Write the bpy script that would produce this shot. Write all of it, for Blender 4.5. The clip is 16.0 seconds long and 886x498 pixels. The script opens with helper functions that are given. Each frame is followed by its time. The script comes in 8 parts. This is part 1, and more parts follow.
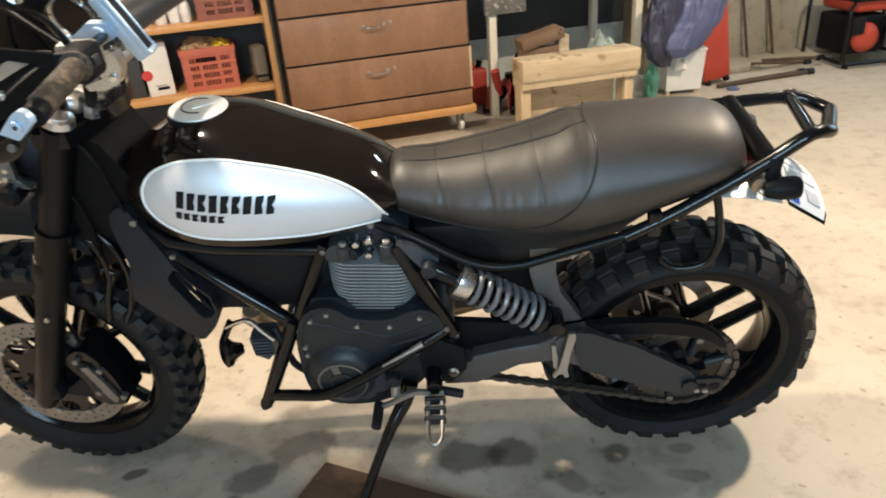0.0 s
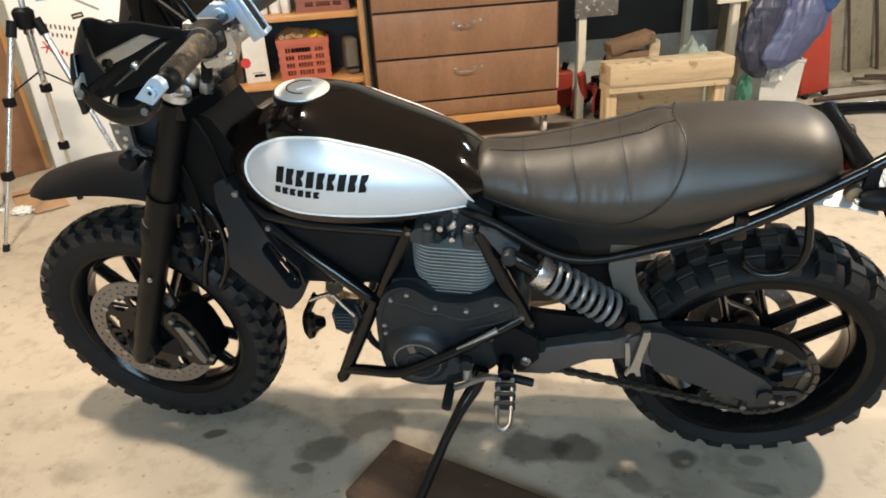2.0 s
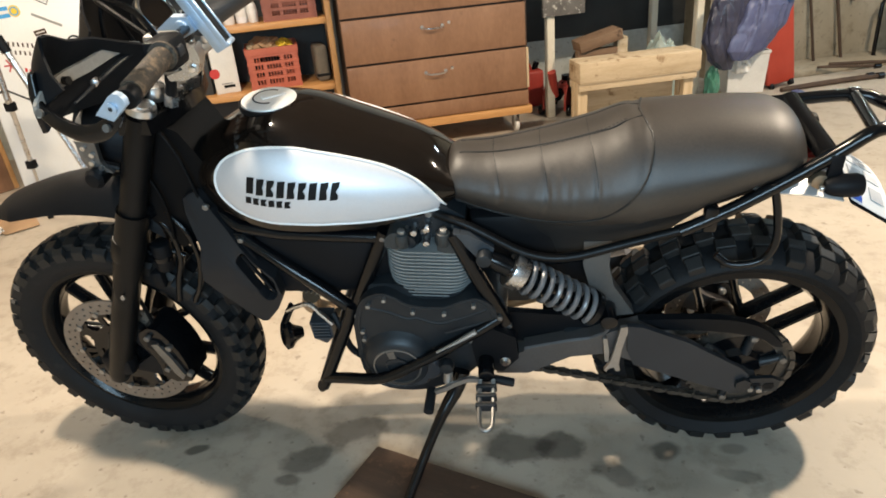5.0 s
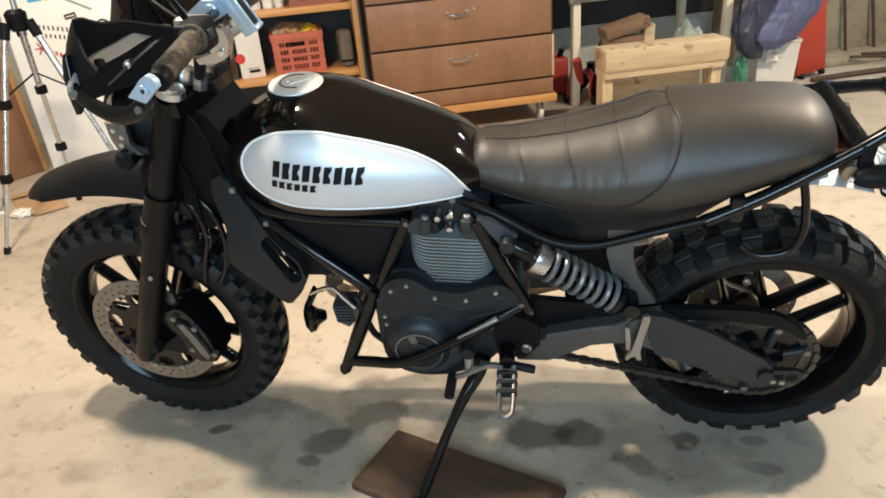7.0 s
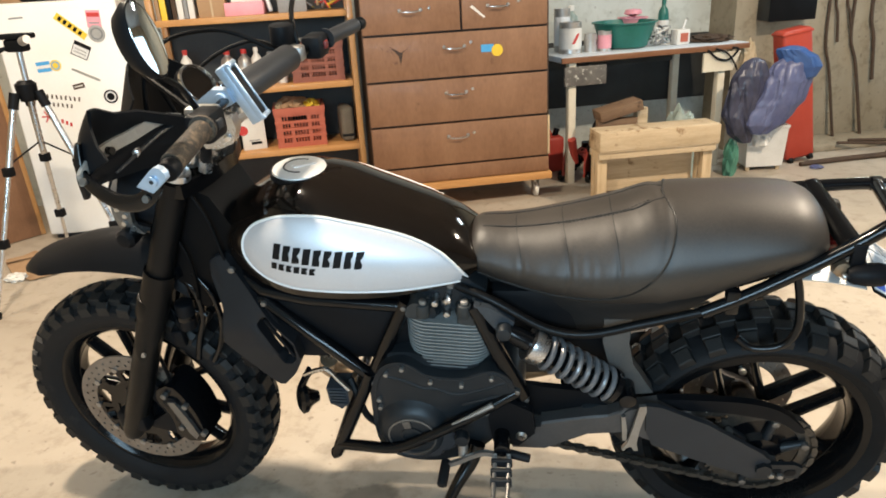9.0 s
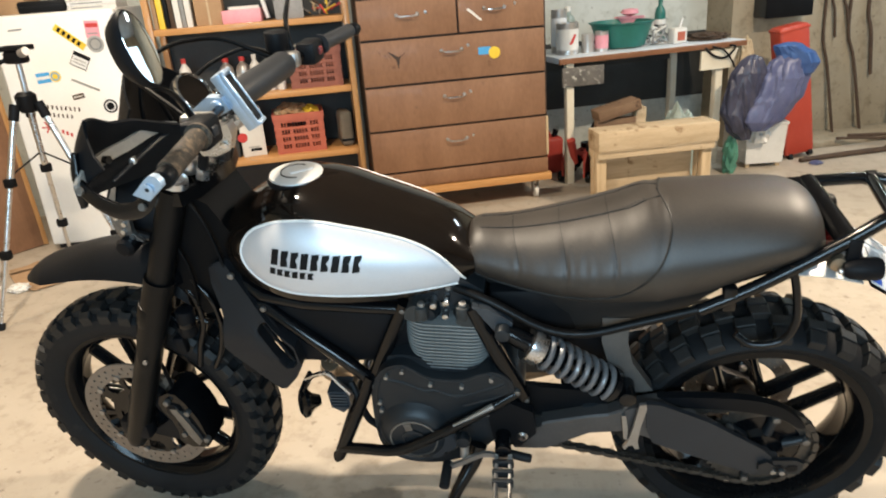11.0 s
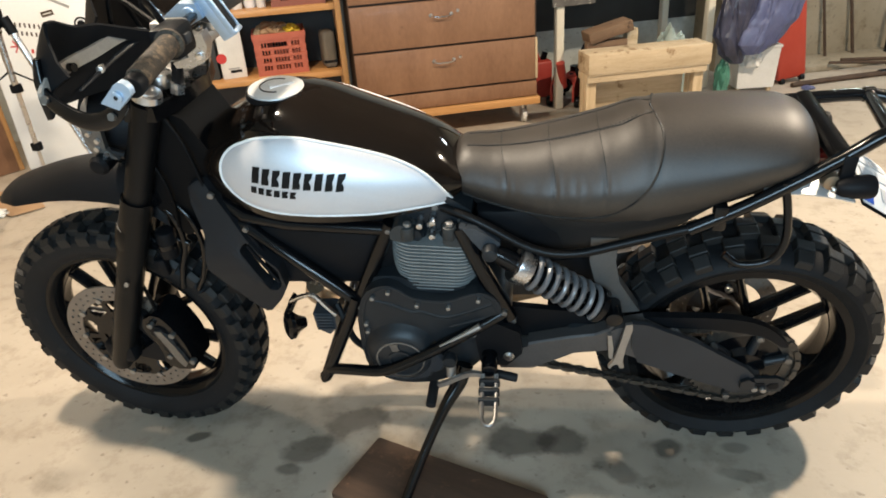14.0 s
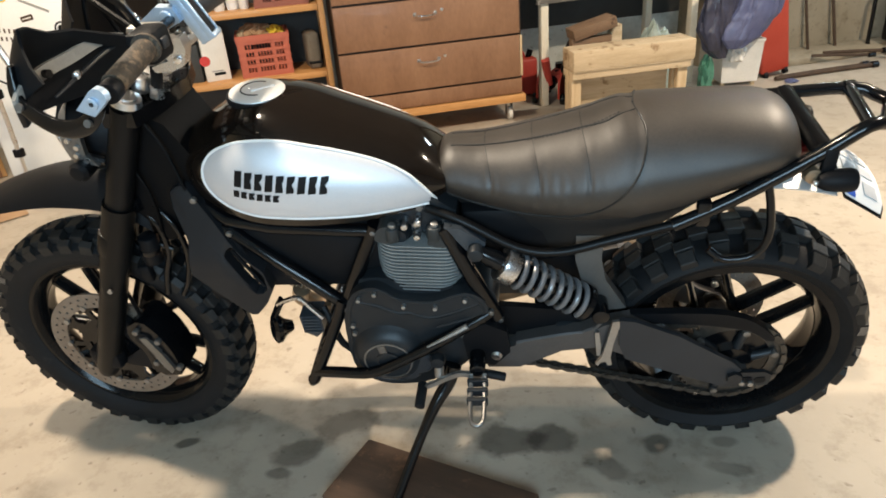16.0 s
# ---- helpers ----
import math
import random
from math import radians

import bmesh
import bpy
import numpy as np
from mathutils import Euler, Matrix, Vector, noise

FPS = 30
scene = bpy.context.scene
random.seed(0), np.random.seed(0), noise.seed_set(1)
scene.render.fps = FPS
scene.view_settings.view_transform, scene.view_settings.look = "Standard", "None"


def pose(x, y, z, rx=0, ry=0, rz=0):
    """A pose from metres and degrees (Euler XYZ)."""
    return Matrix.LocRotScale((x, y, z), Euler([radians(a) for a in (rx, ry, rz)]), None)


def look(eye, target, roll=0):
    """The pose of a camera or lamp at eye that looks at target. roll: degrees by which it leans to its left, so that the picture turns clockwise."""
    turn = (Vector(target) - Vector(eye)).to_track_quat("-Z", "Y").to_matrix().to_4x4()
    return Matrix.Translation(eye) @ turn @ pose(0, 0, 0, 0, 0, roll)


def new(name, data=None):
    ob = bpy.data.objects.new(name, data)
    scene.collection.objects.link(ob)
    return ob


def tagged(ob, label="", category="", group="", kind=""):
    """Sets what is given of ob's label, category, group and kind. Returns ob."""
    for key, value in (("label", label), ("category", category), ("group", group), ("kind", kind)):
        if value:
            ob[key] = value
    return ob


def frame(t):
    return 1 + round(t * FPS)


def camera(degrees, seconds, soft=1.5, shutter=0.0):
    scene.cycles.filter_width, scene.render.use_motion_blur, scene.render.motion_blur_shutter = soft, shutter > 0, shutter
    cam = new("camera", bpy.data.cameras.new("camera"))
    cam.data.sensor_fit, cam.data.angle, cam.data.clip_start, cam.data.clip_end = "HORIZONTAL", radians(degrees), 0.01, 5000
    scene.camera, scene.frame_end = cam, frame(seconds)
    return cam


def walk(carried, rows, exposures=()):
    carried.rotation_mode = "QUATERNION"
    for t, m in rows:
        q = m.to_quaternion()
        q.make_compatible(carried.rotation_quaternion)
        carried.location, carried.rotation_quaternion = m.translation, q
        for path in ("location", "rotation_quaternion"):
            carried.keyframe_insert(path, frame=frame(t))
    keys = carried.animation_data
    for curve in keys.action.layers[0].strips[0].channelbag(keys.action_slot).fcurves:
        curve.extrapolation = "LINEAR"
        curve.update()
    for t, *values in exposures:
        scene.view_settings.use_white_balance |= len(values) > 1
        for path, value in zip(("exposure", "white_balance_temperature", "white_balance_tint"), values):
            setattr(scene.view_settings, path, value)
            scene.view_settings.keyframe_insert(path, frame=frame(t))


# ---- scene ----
cam = camera(65.3, 16.0, soft=1.8, shutter=0.4)
PATH = [
    (0, (0.292, -1.416, 1.237), (0.182, 0.367, 0.338), -4.6),
    (0.5, (0.282, -1.449, 1.237), (0.057, 0.35, 0.393), -3.3),
    (1, (0.276, -1.46, 1.243), (-0.005, 0.348, 0.437), -3.5),
    (1.5, (0.278, -1.469, 1.233), (-0.03, 0.314, 0.381), -3.8),
    (2, (0.272, -1.464, 1.229), (-0.038, 0.303, 0.347), -3.4),
    (2.5, (0.28, -1.465, 1.234), (-0.015, 0.313, 0.367), -3.6),
    (3, (0.286, -1.463, 1.231), (0.009, 0.319, 0.366), -4.9),
    (3.5, (0.285, -1.462, 1.231), (0.012, 0.322, 0.368), -4.3),
    (3.7, (0.276, -1.461, 1.218), (0.003, 0.325, 0.361), -4.5),
    (5.8, (0.291, -1.461, 1.235), (0.039, 0.313, 0.345), -5.2),
    (6, (0.292, -1.468, 1.23), (0.038, 0.312, 0.353), -5.0),
    (6.5, (0.289, -1.471, 1.233), (-0.001, 0.301, 0.352), -5.4),
    (7, (0.279, -1.468, 1.229), (-0.035, 0.288, 0.323), -5.1),
    (7.5, (0.278, -1.456, 1.23), (-0.005, 0.298, 0.311), -4.2),
    (8, (0.282, -1.458, 1.227), (0.019, 0.294, 0.298), -4.4),
    (8.5, (0.272, -1.451, 1.239), (-0.034, 0.321, 0.364), -4.0),
    (8.7, (0.272, -1.461, 1.265), (-0.022, 0.369, 0.513), -3.3),
    (10.8, (0.275, -1.462, 1.262), (-0.044, 0.388, 0.571), -4.2),
    (11, (0.284, -1.466, 1.265), (-0.019, 0.375, 0.543), -4.5),
    (11.5, (0.294, -1.465, 1.252), (0.037, 0.357, 0.469), -4.8),
    (12, (0.294, -1.459, 1.247), (0.038, 0.338, 0.407), -4.7),
    (12.5, (0.298, -1.451, 1.24), (0.104, 0.336, 0.363), -4.2),
    (13, (0.291, -1.456, 1.242), (0.064, 0.327, 0.364), -3.6),
    (13.5, (0.288, -1.457, 1.236), (0.03, 0.311, 0.337), -4.3),
    (14, (0.279, -1.448, 1.235), (0.013, 0.314, 0.326), -4.2),
    (14.5, (0.276, -1.448, 1.235), (-0.014, 0.305, 0.317), -4.3),
    (15, (0.272, -1.451, 1.235), (-0.026, 0.3, 0.317), -3.6),
    (15.5, (0.281, -1.445, 1.235), (0.015, 0.314, 0.322), -4.1),
    (16, (0.288, -1.442, 1.236), (0.05, 0.32, 0.322), -4.9),
]
walk(cam, [(t, look(eye, target, roll)) for t, eye, target, roll in PATH])

# ---- world, lamps, exposure ----
scene.view_settings.exposure = 0.0
world = bpy.data.worlds.new("garage_air")
scene.world = world
world.use_nodes = True
world.node_tree.nodes["Background"].inputs[0].default_value = (0.55, 0.62, 0.7, 1)
world.node_tree.nodes["Background"].inputs[1].default_value = 0.02


def tube_lamp(name, x, y, z, turn, length, width, watts, colour):
    """An area lamp that shines down from a ceiling fitting."""
    data = bpy.data.lights.new(name, "AREA")
    data.shape, data.size, data.size_y = "RECTANGLE", length, width
    data.energy, data.color = watts, colour
    ob = new(name, data)
    ob.matrix_basis = pose(x, y, z, 0, 0, turn)
    return ob


WARM, COOL = (1.0, 0.84, 0.65), (0.54, 0.80, 1.0)
LAMPS = (("ceiling_lamp_west", -0.80, -0.22, 2.80, 15, 0.16, 0.10, 93, WARM),
         ("ceiling_lamp_east", 2.28, 0.60, 2.80, 15, 0.16, 0.10, 150, WARM),
         # fill lamp added to brighten the refrigerator, no known source
         ("corner_fill_lamp", -2.05, 0.95, 2.80, 15, 0.5, 0.10, 36, WARM),
         ("ceiling_lamp_back", 2.30, 2.85, 2.70, 18, 0.5, 0.10, 26, (0.82, 0.95, 1.0)))
for spec in LAMPS:
    tube_lamp(*spec)
# cool light from the camera side, through an assumed, unseen window
day = bpy.data.lights.new("assumed_window_daylight", "AREA")
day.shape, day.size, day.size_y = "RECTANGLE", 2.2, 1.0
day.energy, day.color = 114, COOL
new("assumed_window_daylight", day).matrix_basis = pose(0.05, 3.17, 0, 0, 0, 18) @ pose(-1.8, -6.39, 1.55, 90, 0, 0)
# daylight through the window in the side wall
side_day = bpy.data.lights.new("side_daylight", "AREA")
side_day.shape, side_day.size, side_day.size_y = "RECTANGLE", 2.6, 1.6
side_day.energy, side_day.color = 38, COOL
new("side_daylight", side_day).matrix_basis = pose(0.05, 3.17, 0, 0, 0, 18) @ pose(4.58, -1.85, 1.75, 90, 0, 90)
# ---- materials ----
def nodes_of(name):
    m = bpy.data.materials.new(name)
    m.use_nodes = True
    nt = m.node_tree
    return m, nt, nt.nodes["Principled BSDF"]


def add(nt, kind, **props):
    n = nt.nodes.new(kind)
    for k, v in props.items():
        if k == "op":
            n.operation = v
        elif k == "data":
            n.data_type = v
        elif k == "blend":
            n.blend_type = v
        else:
            n.inputs[k].default_value = v
    return n


def surface(name, a, b, rough=0.5, metal=0.0, coarse=6.0, fine=120.0, bump=0.1, spread=0.12, coat=0.0, spec=0.5, stretch=(1, 1, 1), wear=None, wear_at=0.62):
    """Two tones mixed by coarse and fine noise, uneven gloss and fine relief; wear: a third tone in scattered scuffs."""
    m, nt, bsdf = nodes_of(name)
    co = add(nt, "ShaderNodeTexCoord")
    mp = add(nt, "ShaderNodeMapping", Scale=stretch)
    nt.links.new(co.outputs["Object"], mp.inputs[0])
    n1 = add(nt, "ShaderNodeTexNoise", Scale=coarse, Detail=6.0, Roughness=0.6)
    n2 = add(nt, "ShaderNodeTexNoise", Scale=fine, Detail=4.0, Roughness=0.6)
    for n in (n1, n2):
        nt.links.new(mp.outputs[0], n.inputs["Vector"])
    mix = add(nt, "ShaderNodeMath", op="MULTIPLY_ADD")
    mix.inputs[1].default_value, mix.inputs[2].default_value = 0.45, 0.0
    nt.links.new(n2.outputs["Fac"], mix.inputs[0])
    sm = add(nt, "ShaderNodeMath", op="MULTIPLY_ADD")
    sm.inputs[1].default_value = 0.9
    nt.links.new(n1.outputs["Fac"], sm.inputs[0])
    nt.links.new(mix.outputs[0], sm.inputs[2])
    ramp = nt.nodes.new("ShaderNodeValToRGB")
    ramp.color_ramp.elements[0].position, ramp.color_ramp.elements[1].position = 0.45, 0.9
    ramp.color_ramp.elements[0].color, ramp.color_ramp.elements[1].color = (*a, 1), (*b, 1)
    nt.links.new(sm.outputs[0], ramp.inputs[0])
    colour = ramp.outputs[0]
    if wear:
        n3 = add(nt, "ShaderNodeTexNoise", Scale=coarse * 2.3, Detail=8.0, Roughness=0.7)
        nt.links.new(co.outputs["Object"], n3.inputs["Vector"])
        r3 = nt.nodes.new("ShaderNodeValToRGB")
        r3.color_ramp.elements[0].position, r3.color_ramp.elements[1].position = wear_at, wear_at + 0.06
        nt.links.new(n3.outputs["Fac"], r3.inputs[0])
        mx = add(nt, "ShaderNodeMix", data="RGBA")
        mx.inputs[7].default_value = (*wear, 1)
        nt.links.new(r3.outputs[0], mx.inputs[0])
        nt.links.new(colour, mx.inputs[6])
        colour = mx.outputs[2]
    nt.links.new(colour, bsdf.inputs["Base Color"])
    rr = add(nt, "ShaderNodeMapRange")
    rr.inputs[3].default_value, rr.inputs[4].default_value = max(0.02, rough - spread), min(1.0, rough + spread)
    nt.links.new(sm.outputs[0], rr.inputs[0])
    nt.links.new(rr.outputs[0], bsdf.inputs["Roughness"])
    bsdf.inputs["Metallic"].default_value = metal
    bsdf.inputs["Specular IOR Level"].default_value = spec
    bsdf.inputs["Coat Weight"].default_value = coat
    bsdf.inputs["Coat Roughness"].default_value = 0.04
    if bump:
        bp = add(nt, "ShaderNodeBump", Strength=bump, Distance=0.002)
        nt.links.new(n2.outputs["Fac"], bp.inputs["Height"])
        nt.links.new(bp.outputs[0], bsdf.inputs["Normal"])
    return m


def wood(name, a, b, along=0, rough=0.5, scale=9.0, coat=0.0, dirt=None):
    """Grain drawn out along one axis of the object (0 x, 1 y, 2 z)."""
    stretch = [6.0, 6.0, 6.0]
    stretch[along] = 0.5
    return surface(name, a, b, rough, 0, scale, scale * 9, 0.12, 0.12, coat, 0.4, tuple(stretch), dirt, 0.6)


M = {}
M["tank_black"] = surface("tank_black_lacquer", (0.0045, 0.0030, 0.0022), (0.0085, 0.0058, 0.0043), 0.07, 0, 5, 60, 0.008, 0.04, 0.0, 0.45)
M["panel_silver"] = surface("panel_brushed_silver", (0.59, 0.60, 0.63), (0.66, 0.665, 0.69), 0.46, 0.45, 6, 220, 0.02, 0.05, 0.15)
M["white_rim"] = surface("white_piping_paint", (0.72, 0.71, 0.69), (0.8, 0.79, 0.77), 0.35, 0, 8, 80, 0.02)
M["print_black"] = surface("black_print", (0.004, 0.004, 0.0045), (0.008, 0.008, 0.0085), 0.5, 0, 8, 80, 0.02, 0.1, 0, 0.15)
M["leather"] = surface("seat_leather", (0.0185, 0.0148, 0.0122), (0.047, 0.0372, 0.0295), 0.47, 0, 5, 220, 0.12, 0.07, 0.0, 0.6, wear=(0.036, 0.032, 0.028), wear_at=0.66)
M["skirt"] = surface("seat_skirt_leather", (0.0075, 0.0072, 0.0072), (0.015, 0.0142, 0.0138), 0.5, 0, 7, 200, 0.15, 0.1, 0, 0.36)
M["piping"] = surface("seat_piping", (0.012, 0.0115, 0.011), (0.028, 0.026, 0.024), 0.45, 0, 10, 100, 0.05, 0.1, 0, 0.3)
M["plastic"] = surface("matt_black_plastic", (0.0036, 0.0039, 0.0047), (0.0070, 0.0075, 0.0090), 0.46, 0, 7, 300, 0.1, 0.08, 0, 0.13)
M["plastic_grey"] = surface("dark_grey_plastic", (0.018, 0.0195, 0.0225), (0.028, 0.0298, 0.0335), 0.45, 0, 6, 300, 0.1, 0.08, 0, 0.32)
M["steel_black"] = surface("black_coated_steel", (0.0018, 0.0020, 0.0025), (0.0038, 0.0042, 0.0052), 0.15, 0.0, 8, 120, 0.03, 0.06, 0.0, 0.34)
M["engine"] = surface("engine_grey_casting", (0.0078, 0.0100, 0.0126), (0.018, 0.0216, 0.0250), 0.38, 0.1, 9, 260, 0.12, 0.1, 0, 0.35)
M["fin"] = surface("machined_fin_edges", (0.18, 0.195, 0.195), (0.29, 0.31, 0.31), 0.45, 0.3, 9, 200, 0.06)
M["swing"] = surface("swingarm_grey_paint", (0.052, 0.048, 0.047), (0.088, 0.081, 0.078), 0.38, 0.2, 7, 220, 0.08)
M["alu"] = surface("polished_aluminium", (0.55, 0.55, 0.56), (0.72, 0.72, 0.72), 0.25, 1.0, 9, 200, 0.05, 0.1)
M["worn_steel"] = surface("worn_grey_steel", (0.13, 0.125, 0.12), (0.24, 0.23, 0.215), 0.42, 0.8, 16, 200, 0.1)
M["cast_blue"] = surface("blue_grey_casting", (0.036, 0.045, 0.056), (0.068, 0.080, 0.094), 0.34, 0.5, 12, 200, 0.1)
M["satin"] = surface("satin_aluminium", (0.62, 0.62, 0.61), (0.74, 0.74, 0.73), 0.38, 0.45, 12, 160, 0.05)
# grey raised to hold the lamplight on the inner mudguard
M["mud_grey"] = surface("lit_grey_plastic", (0.05, 0.047, 0.044), (0.088, 0.082, 0.076), 0.5, 0, 9, 200, 0.1)
M["scoop"] = surface("black_scoop_plastic", (0.008, 0.0088, 0.0105), (0.014, 0.0152, 0.0178), 0.42, 0, 6, 300, 0.1, 0.08, 0, 0.25)
M["red_dark"] = surface("dull_red_paint", (0.34, 0.030, 0.018), (0.46, 0.055, 0.034), 0.5, 0, 8, 120, 0.1)
M["alu_dull"] = surface("dull_aluminium", (0.30, 0.29, 0.28), (0.45, 0.44, 0.42), 0.42, 0.9, 9, 200, 0.08)
M["disc"] = surface("brake_disc_steel", (0.190, 0.150, 0.118), (0.270, 0.222, 0.180), 0.48, 0.55, 12, 300, 0.04)
M["chrome"] = surface("chrome", (0.75, 0.75, 0.76), (0.82, 0.82, 0.82), 0.07, 1.0, 4, 50, 0.0, 0.03)
M["spring"] = surface("spring_grey_paint", (0.12, 0.124, 0.132), (0.19, 0.195, 0.205), 0.28, 0.3, 9, 150, 0.05)
# carcass tone holds the shade of the tread gaps
M["tyre"] = surface("tyre_rubber", (0.0055, 0.0059, 0.0068), (0.0112, 0.0117, 0.0130), 0.60, 0, 14, 260, 0.35, 0.1, 0, 0.20, wear=(0.016, 0.0152, 0.0145), wear_at=0.6)
# blocks paler: dust plus the light caught on their tops
M["tread"] = surface("dusty_lit_tread_rubber", (0.0075, 0.0074, 0.0075), (0.017, 0.0165, 0.016), 0.5, 0, 14, 260, 0.3, 0.1, 0, 0.30, wear=(0.036, 0.033, 0.030), wear_at=0.6)
M["cyl_block"] = surface("cylinder_casting", (0.022, 0.025, 0.026), (0.040, 0.044, 0.045), 0.42, 0.15, 9, 220, 0.12, 0.1, 0, 0.4)
M["switch_red"] = surface("dark_red_plastic", (0.12, 0.012, 0.012), (0.16, 0.02, 0.018), 0.4, 0, 8, 60, 0.02)
M["rim"] = surface("rim_black_paint", (0.003, 0.003, 0.0032), (0.006, 0.006, 0.0064), 0.15, 0.0, 9, 120, 0.03, 0.05, 0.0, 0.17)
M["blue_alu"] = surface("blue_anodised_aluminium", (0.36, 0.46, 0.58), (0.46, 0.56, 0.68), 0.36, 0.6, 9, 150, 0.05)
M["grip"] = surface("grip_brown_wrap", (0.010, 0.008, 0.006), (0.062, 0.044, 0.028), 0.7, 0, 30, 240, 0.5, wear=(0.115, 0.080, 0.048), wear_at=0.52)
M["muffler"] = surface("muffler_heat_brown", (0.23, 0.16, 0.10), (0.33, 0.25, 0.17), 0.36, 0.8, 7, 120, 0.06)
M["red_lens"] = surface("red_lens", (0.11, 0.006, 0.005), (0.15, 0.009, 0.007), 0.15, 0, 9, 60, 0.02, 0.04, 0.4)
M["mirror"] = surface("mirror_glass", (0.9, 0.9, 0.9), (0.92, 0.92, 0.92), 0.03, 1.0, 3, 30, 0.0, 0.01)
M["chain"] = surface("oily_chain", (0.045, 0.041, 0.036), (0.11, 0.098, 0.085), 0.38, 0.7, 60, 300, 0.1)
M["plate_ink"] = surface("faded_plate_print", (0.44, 0.44, 0.45), (0.54, 0.54, 0.55), 0.5, 0, 8, 80, 0.03)
M["plate"] = surface("plate_white", (0.68, 0.68, 0.68), (0.76, 0.76, 0.75), 0.4, 0, 8, 80, 0.03)
M["blue"] = surface("blue_print", (0.02, 0.07, 0.36), (0.03, 0.1, 0.45), 0.4, 0, 8, 80, 0.03)
# room and furniture
M["veneer"] = surface("walnut_veneer", (0.180, 0.088, 0.046), (0.282, 0.150, 0.083), 0.5, 0, 2.2, 30, 0.10, 0.09, 0.04, 0.4, (2.2, 2.2, 0.9), (0.135, 0.068, 0.038), 0.62)
M["veneer_dark"] = wood("dark_carcass_wood", (0.03, 0.018, 0.012), (0.07, 0.04, 0.025), 0, 0.5, 6.0)
M["pine"] = wood("varnished_pine", (0.42, 0.20, 0.065), (0.58, 0.31, 0.12), 0, 0.4, 5.0, 0.2)
M["pine_v"] = wood("varnished_pine_upright", (0.40, 0.20, 0.07), (0.56, 0.30, 0.12), 2, 0.4, 5.0, 0.2)
M["raw_wood"] = wood("raw_softwood", (0.40, 0.295, 0.175), (0.58, 0.455, 0.305), 0, 0.7, 6.0, 0, (0.22, 0.14, 0.07))
M["raw_wood_v"] = wood("raw_softwood_upright", (0.42, 0.30, 0.17), (0.62, 0.48, 0.31), 2, 0.7, 6.0)
M["cream_paint"] = surface("old_cream_paint", (0.66, 0.57, 0.43), (0.78, 0.70, 0.55), 0.5, 0, 9, 120, 0.15, wear=(0.25, 0.18, 0.11), wear_at=0.66)
M["apron"] = surface("scraped_dark_paint", (0.08, 0.07, 0.06), (0.16, 0.14, 0.12), 0.6, 0, 14, 120, 0.2, wear=(0.5, 0.47, 0.4), wear_at=0.56)
M["table_top"] = surface("pale_table_laminate", (0.50, 0.55, 0.60), (0.62, 0.66, 0.70), 0.35, 0, 7, 120, 0.05, wear=(0.42, 0.40, 0.38), wear_at=0.64)
M["table_edge"] = wood("brown_table_edge", (0.16, 0.065, 0.03), (0.26, 0.12, 0.06), 0, 0.4, 6.0)
M["fridge"] = surface("white_enamel", (0.78, 0.77, 0.74), (0.85, 0.84, 0.81), 0.3, 0, 3, 80, 0.02, 0.08, 0.2, wear=(0.6, 0.58, 0.53), wear_at=0.66)
M["crate"] = surface("red_crate_plastic", (0.37, 0.085, 0.048), (0.46, 0.125, 0.075), 0.5, 0, 8, 140, 0.08)
M["crate_dark"] = surface("brown_red_crate_plastic", (0.20, 0.064, 0.040), (0.27, 0.092, 0.060), 0.55, 0, 8, 140, 0.08)
M["red_paint"] = surface("red_enamel", (0.36, 0.036, 0.018), (0.46, 0.06, 0.033), 0.42, 0, 6, 120, 0.08, wear=(0.30, 0.05, 0.03), wear_at=0.64)
M["dark"] = surface("black_board", (0.018, 0.02, 0.02), (0.04, 0.043, 0.043), 0.6, 0, 5, 100, 0.1)
M["card"] = surface("cardboard", (0.32, 0.19, 0.10), (0.42, 0.27, 0.15), 0.8, 0, 9, 160, 0.15)
M["paper"] = surface("off_white_paper", (0.62, 0.60, 0.56), (0.74, 0.72, 0.68), 0.6, 0, 9, 120, 0.05)
M["pink"] = surface("pink_plastic", (0.70, 0.27, 0.33), (0.78, 0.37, 0.42), 0.45, 0, 6, 80, 0.03)
M["green"] = surface("green_plastic", (0.008, 0.105, 0.082), (0.016, 0.16, 0.13), 0.35, 0, 6, 80, 0.03)
M["yellow"] = surface("yellow_paint", (0.72, 0.48, 0.03), (0.8, 0.56, 0.06), 0.4, 0, 6, 80, 0.03)
M["sky_blue"] = surface("sky_blue_print", (0.05, 0.30, 0.62), (0.09, 0.38, 0.7), 0.4, 0, 6, 80, 0.03)
M["bag_blue"] = surface("blue_plastic_bag", (0.055, 0.065, 0.15), (0.12, 0.135, 0.24), 0.34, 0, 4, 30, 0.10, 0.10, 0, 0.45)
M["bag_bright"] = surface("bright_blue_plastic_bag", (0.018, 0.055, 0.19), (0.05, 0.115, 0.30), 0.34, 0, 5, 30, 0.10, 0.10, 0, 0.45)
M["bag_navy"] = surface("navy_plastic_bag", (0.018, 0.019, 0.034), (0.062, 0.064, 0.105), 0.3, 0, 5, 30, 0.10, 0.10, 0, 0.45)
M["bag_clear"] = surface("milky_plastic_bag", (0.22, 0.27, 0.24), (0.36, 0.42, 0.38), 0.3, 0, 8, 60, 0.2)
M["bag_green"] = surface("green_plastic_bag", (0.05, 0.17, 0.115), (0.11, 0.30, 0.21), 0.3, 0, 8, 60, 0.2)
M["grey_felt"] = surface("grey_brown_fabric", (0.12, 0.10, 0.075), (0.2, 0.17, 0.13), 0.8, 0, 9, 160, 0.3)
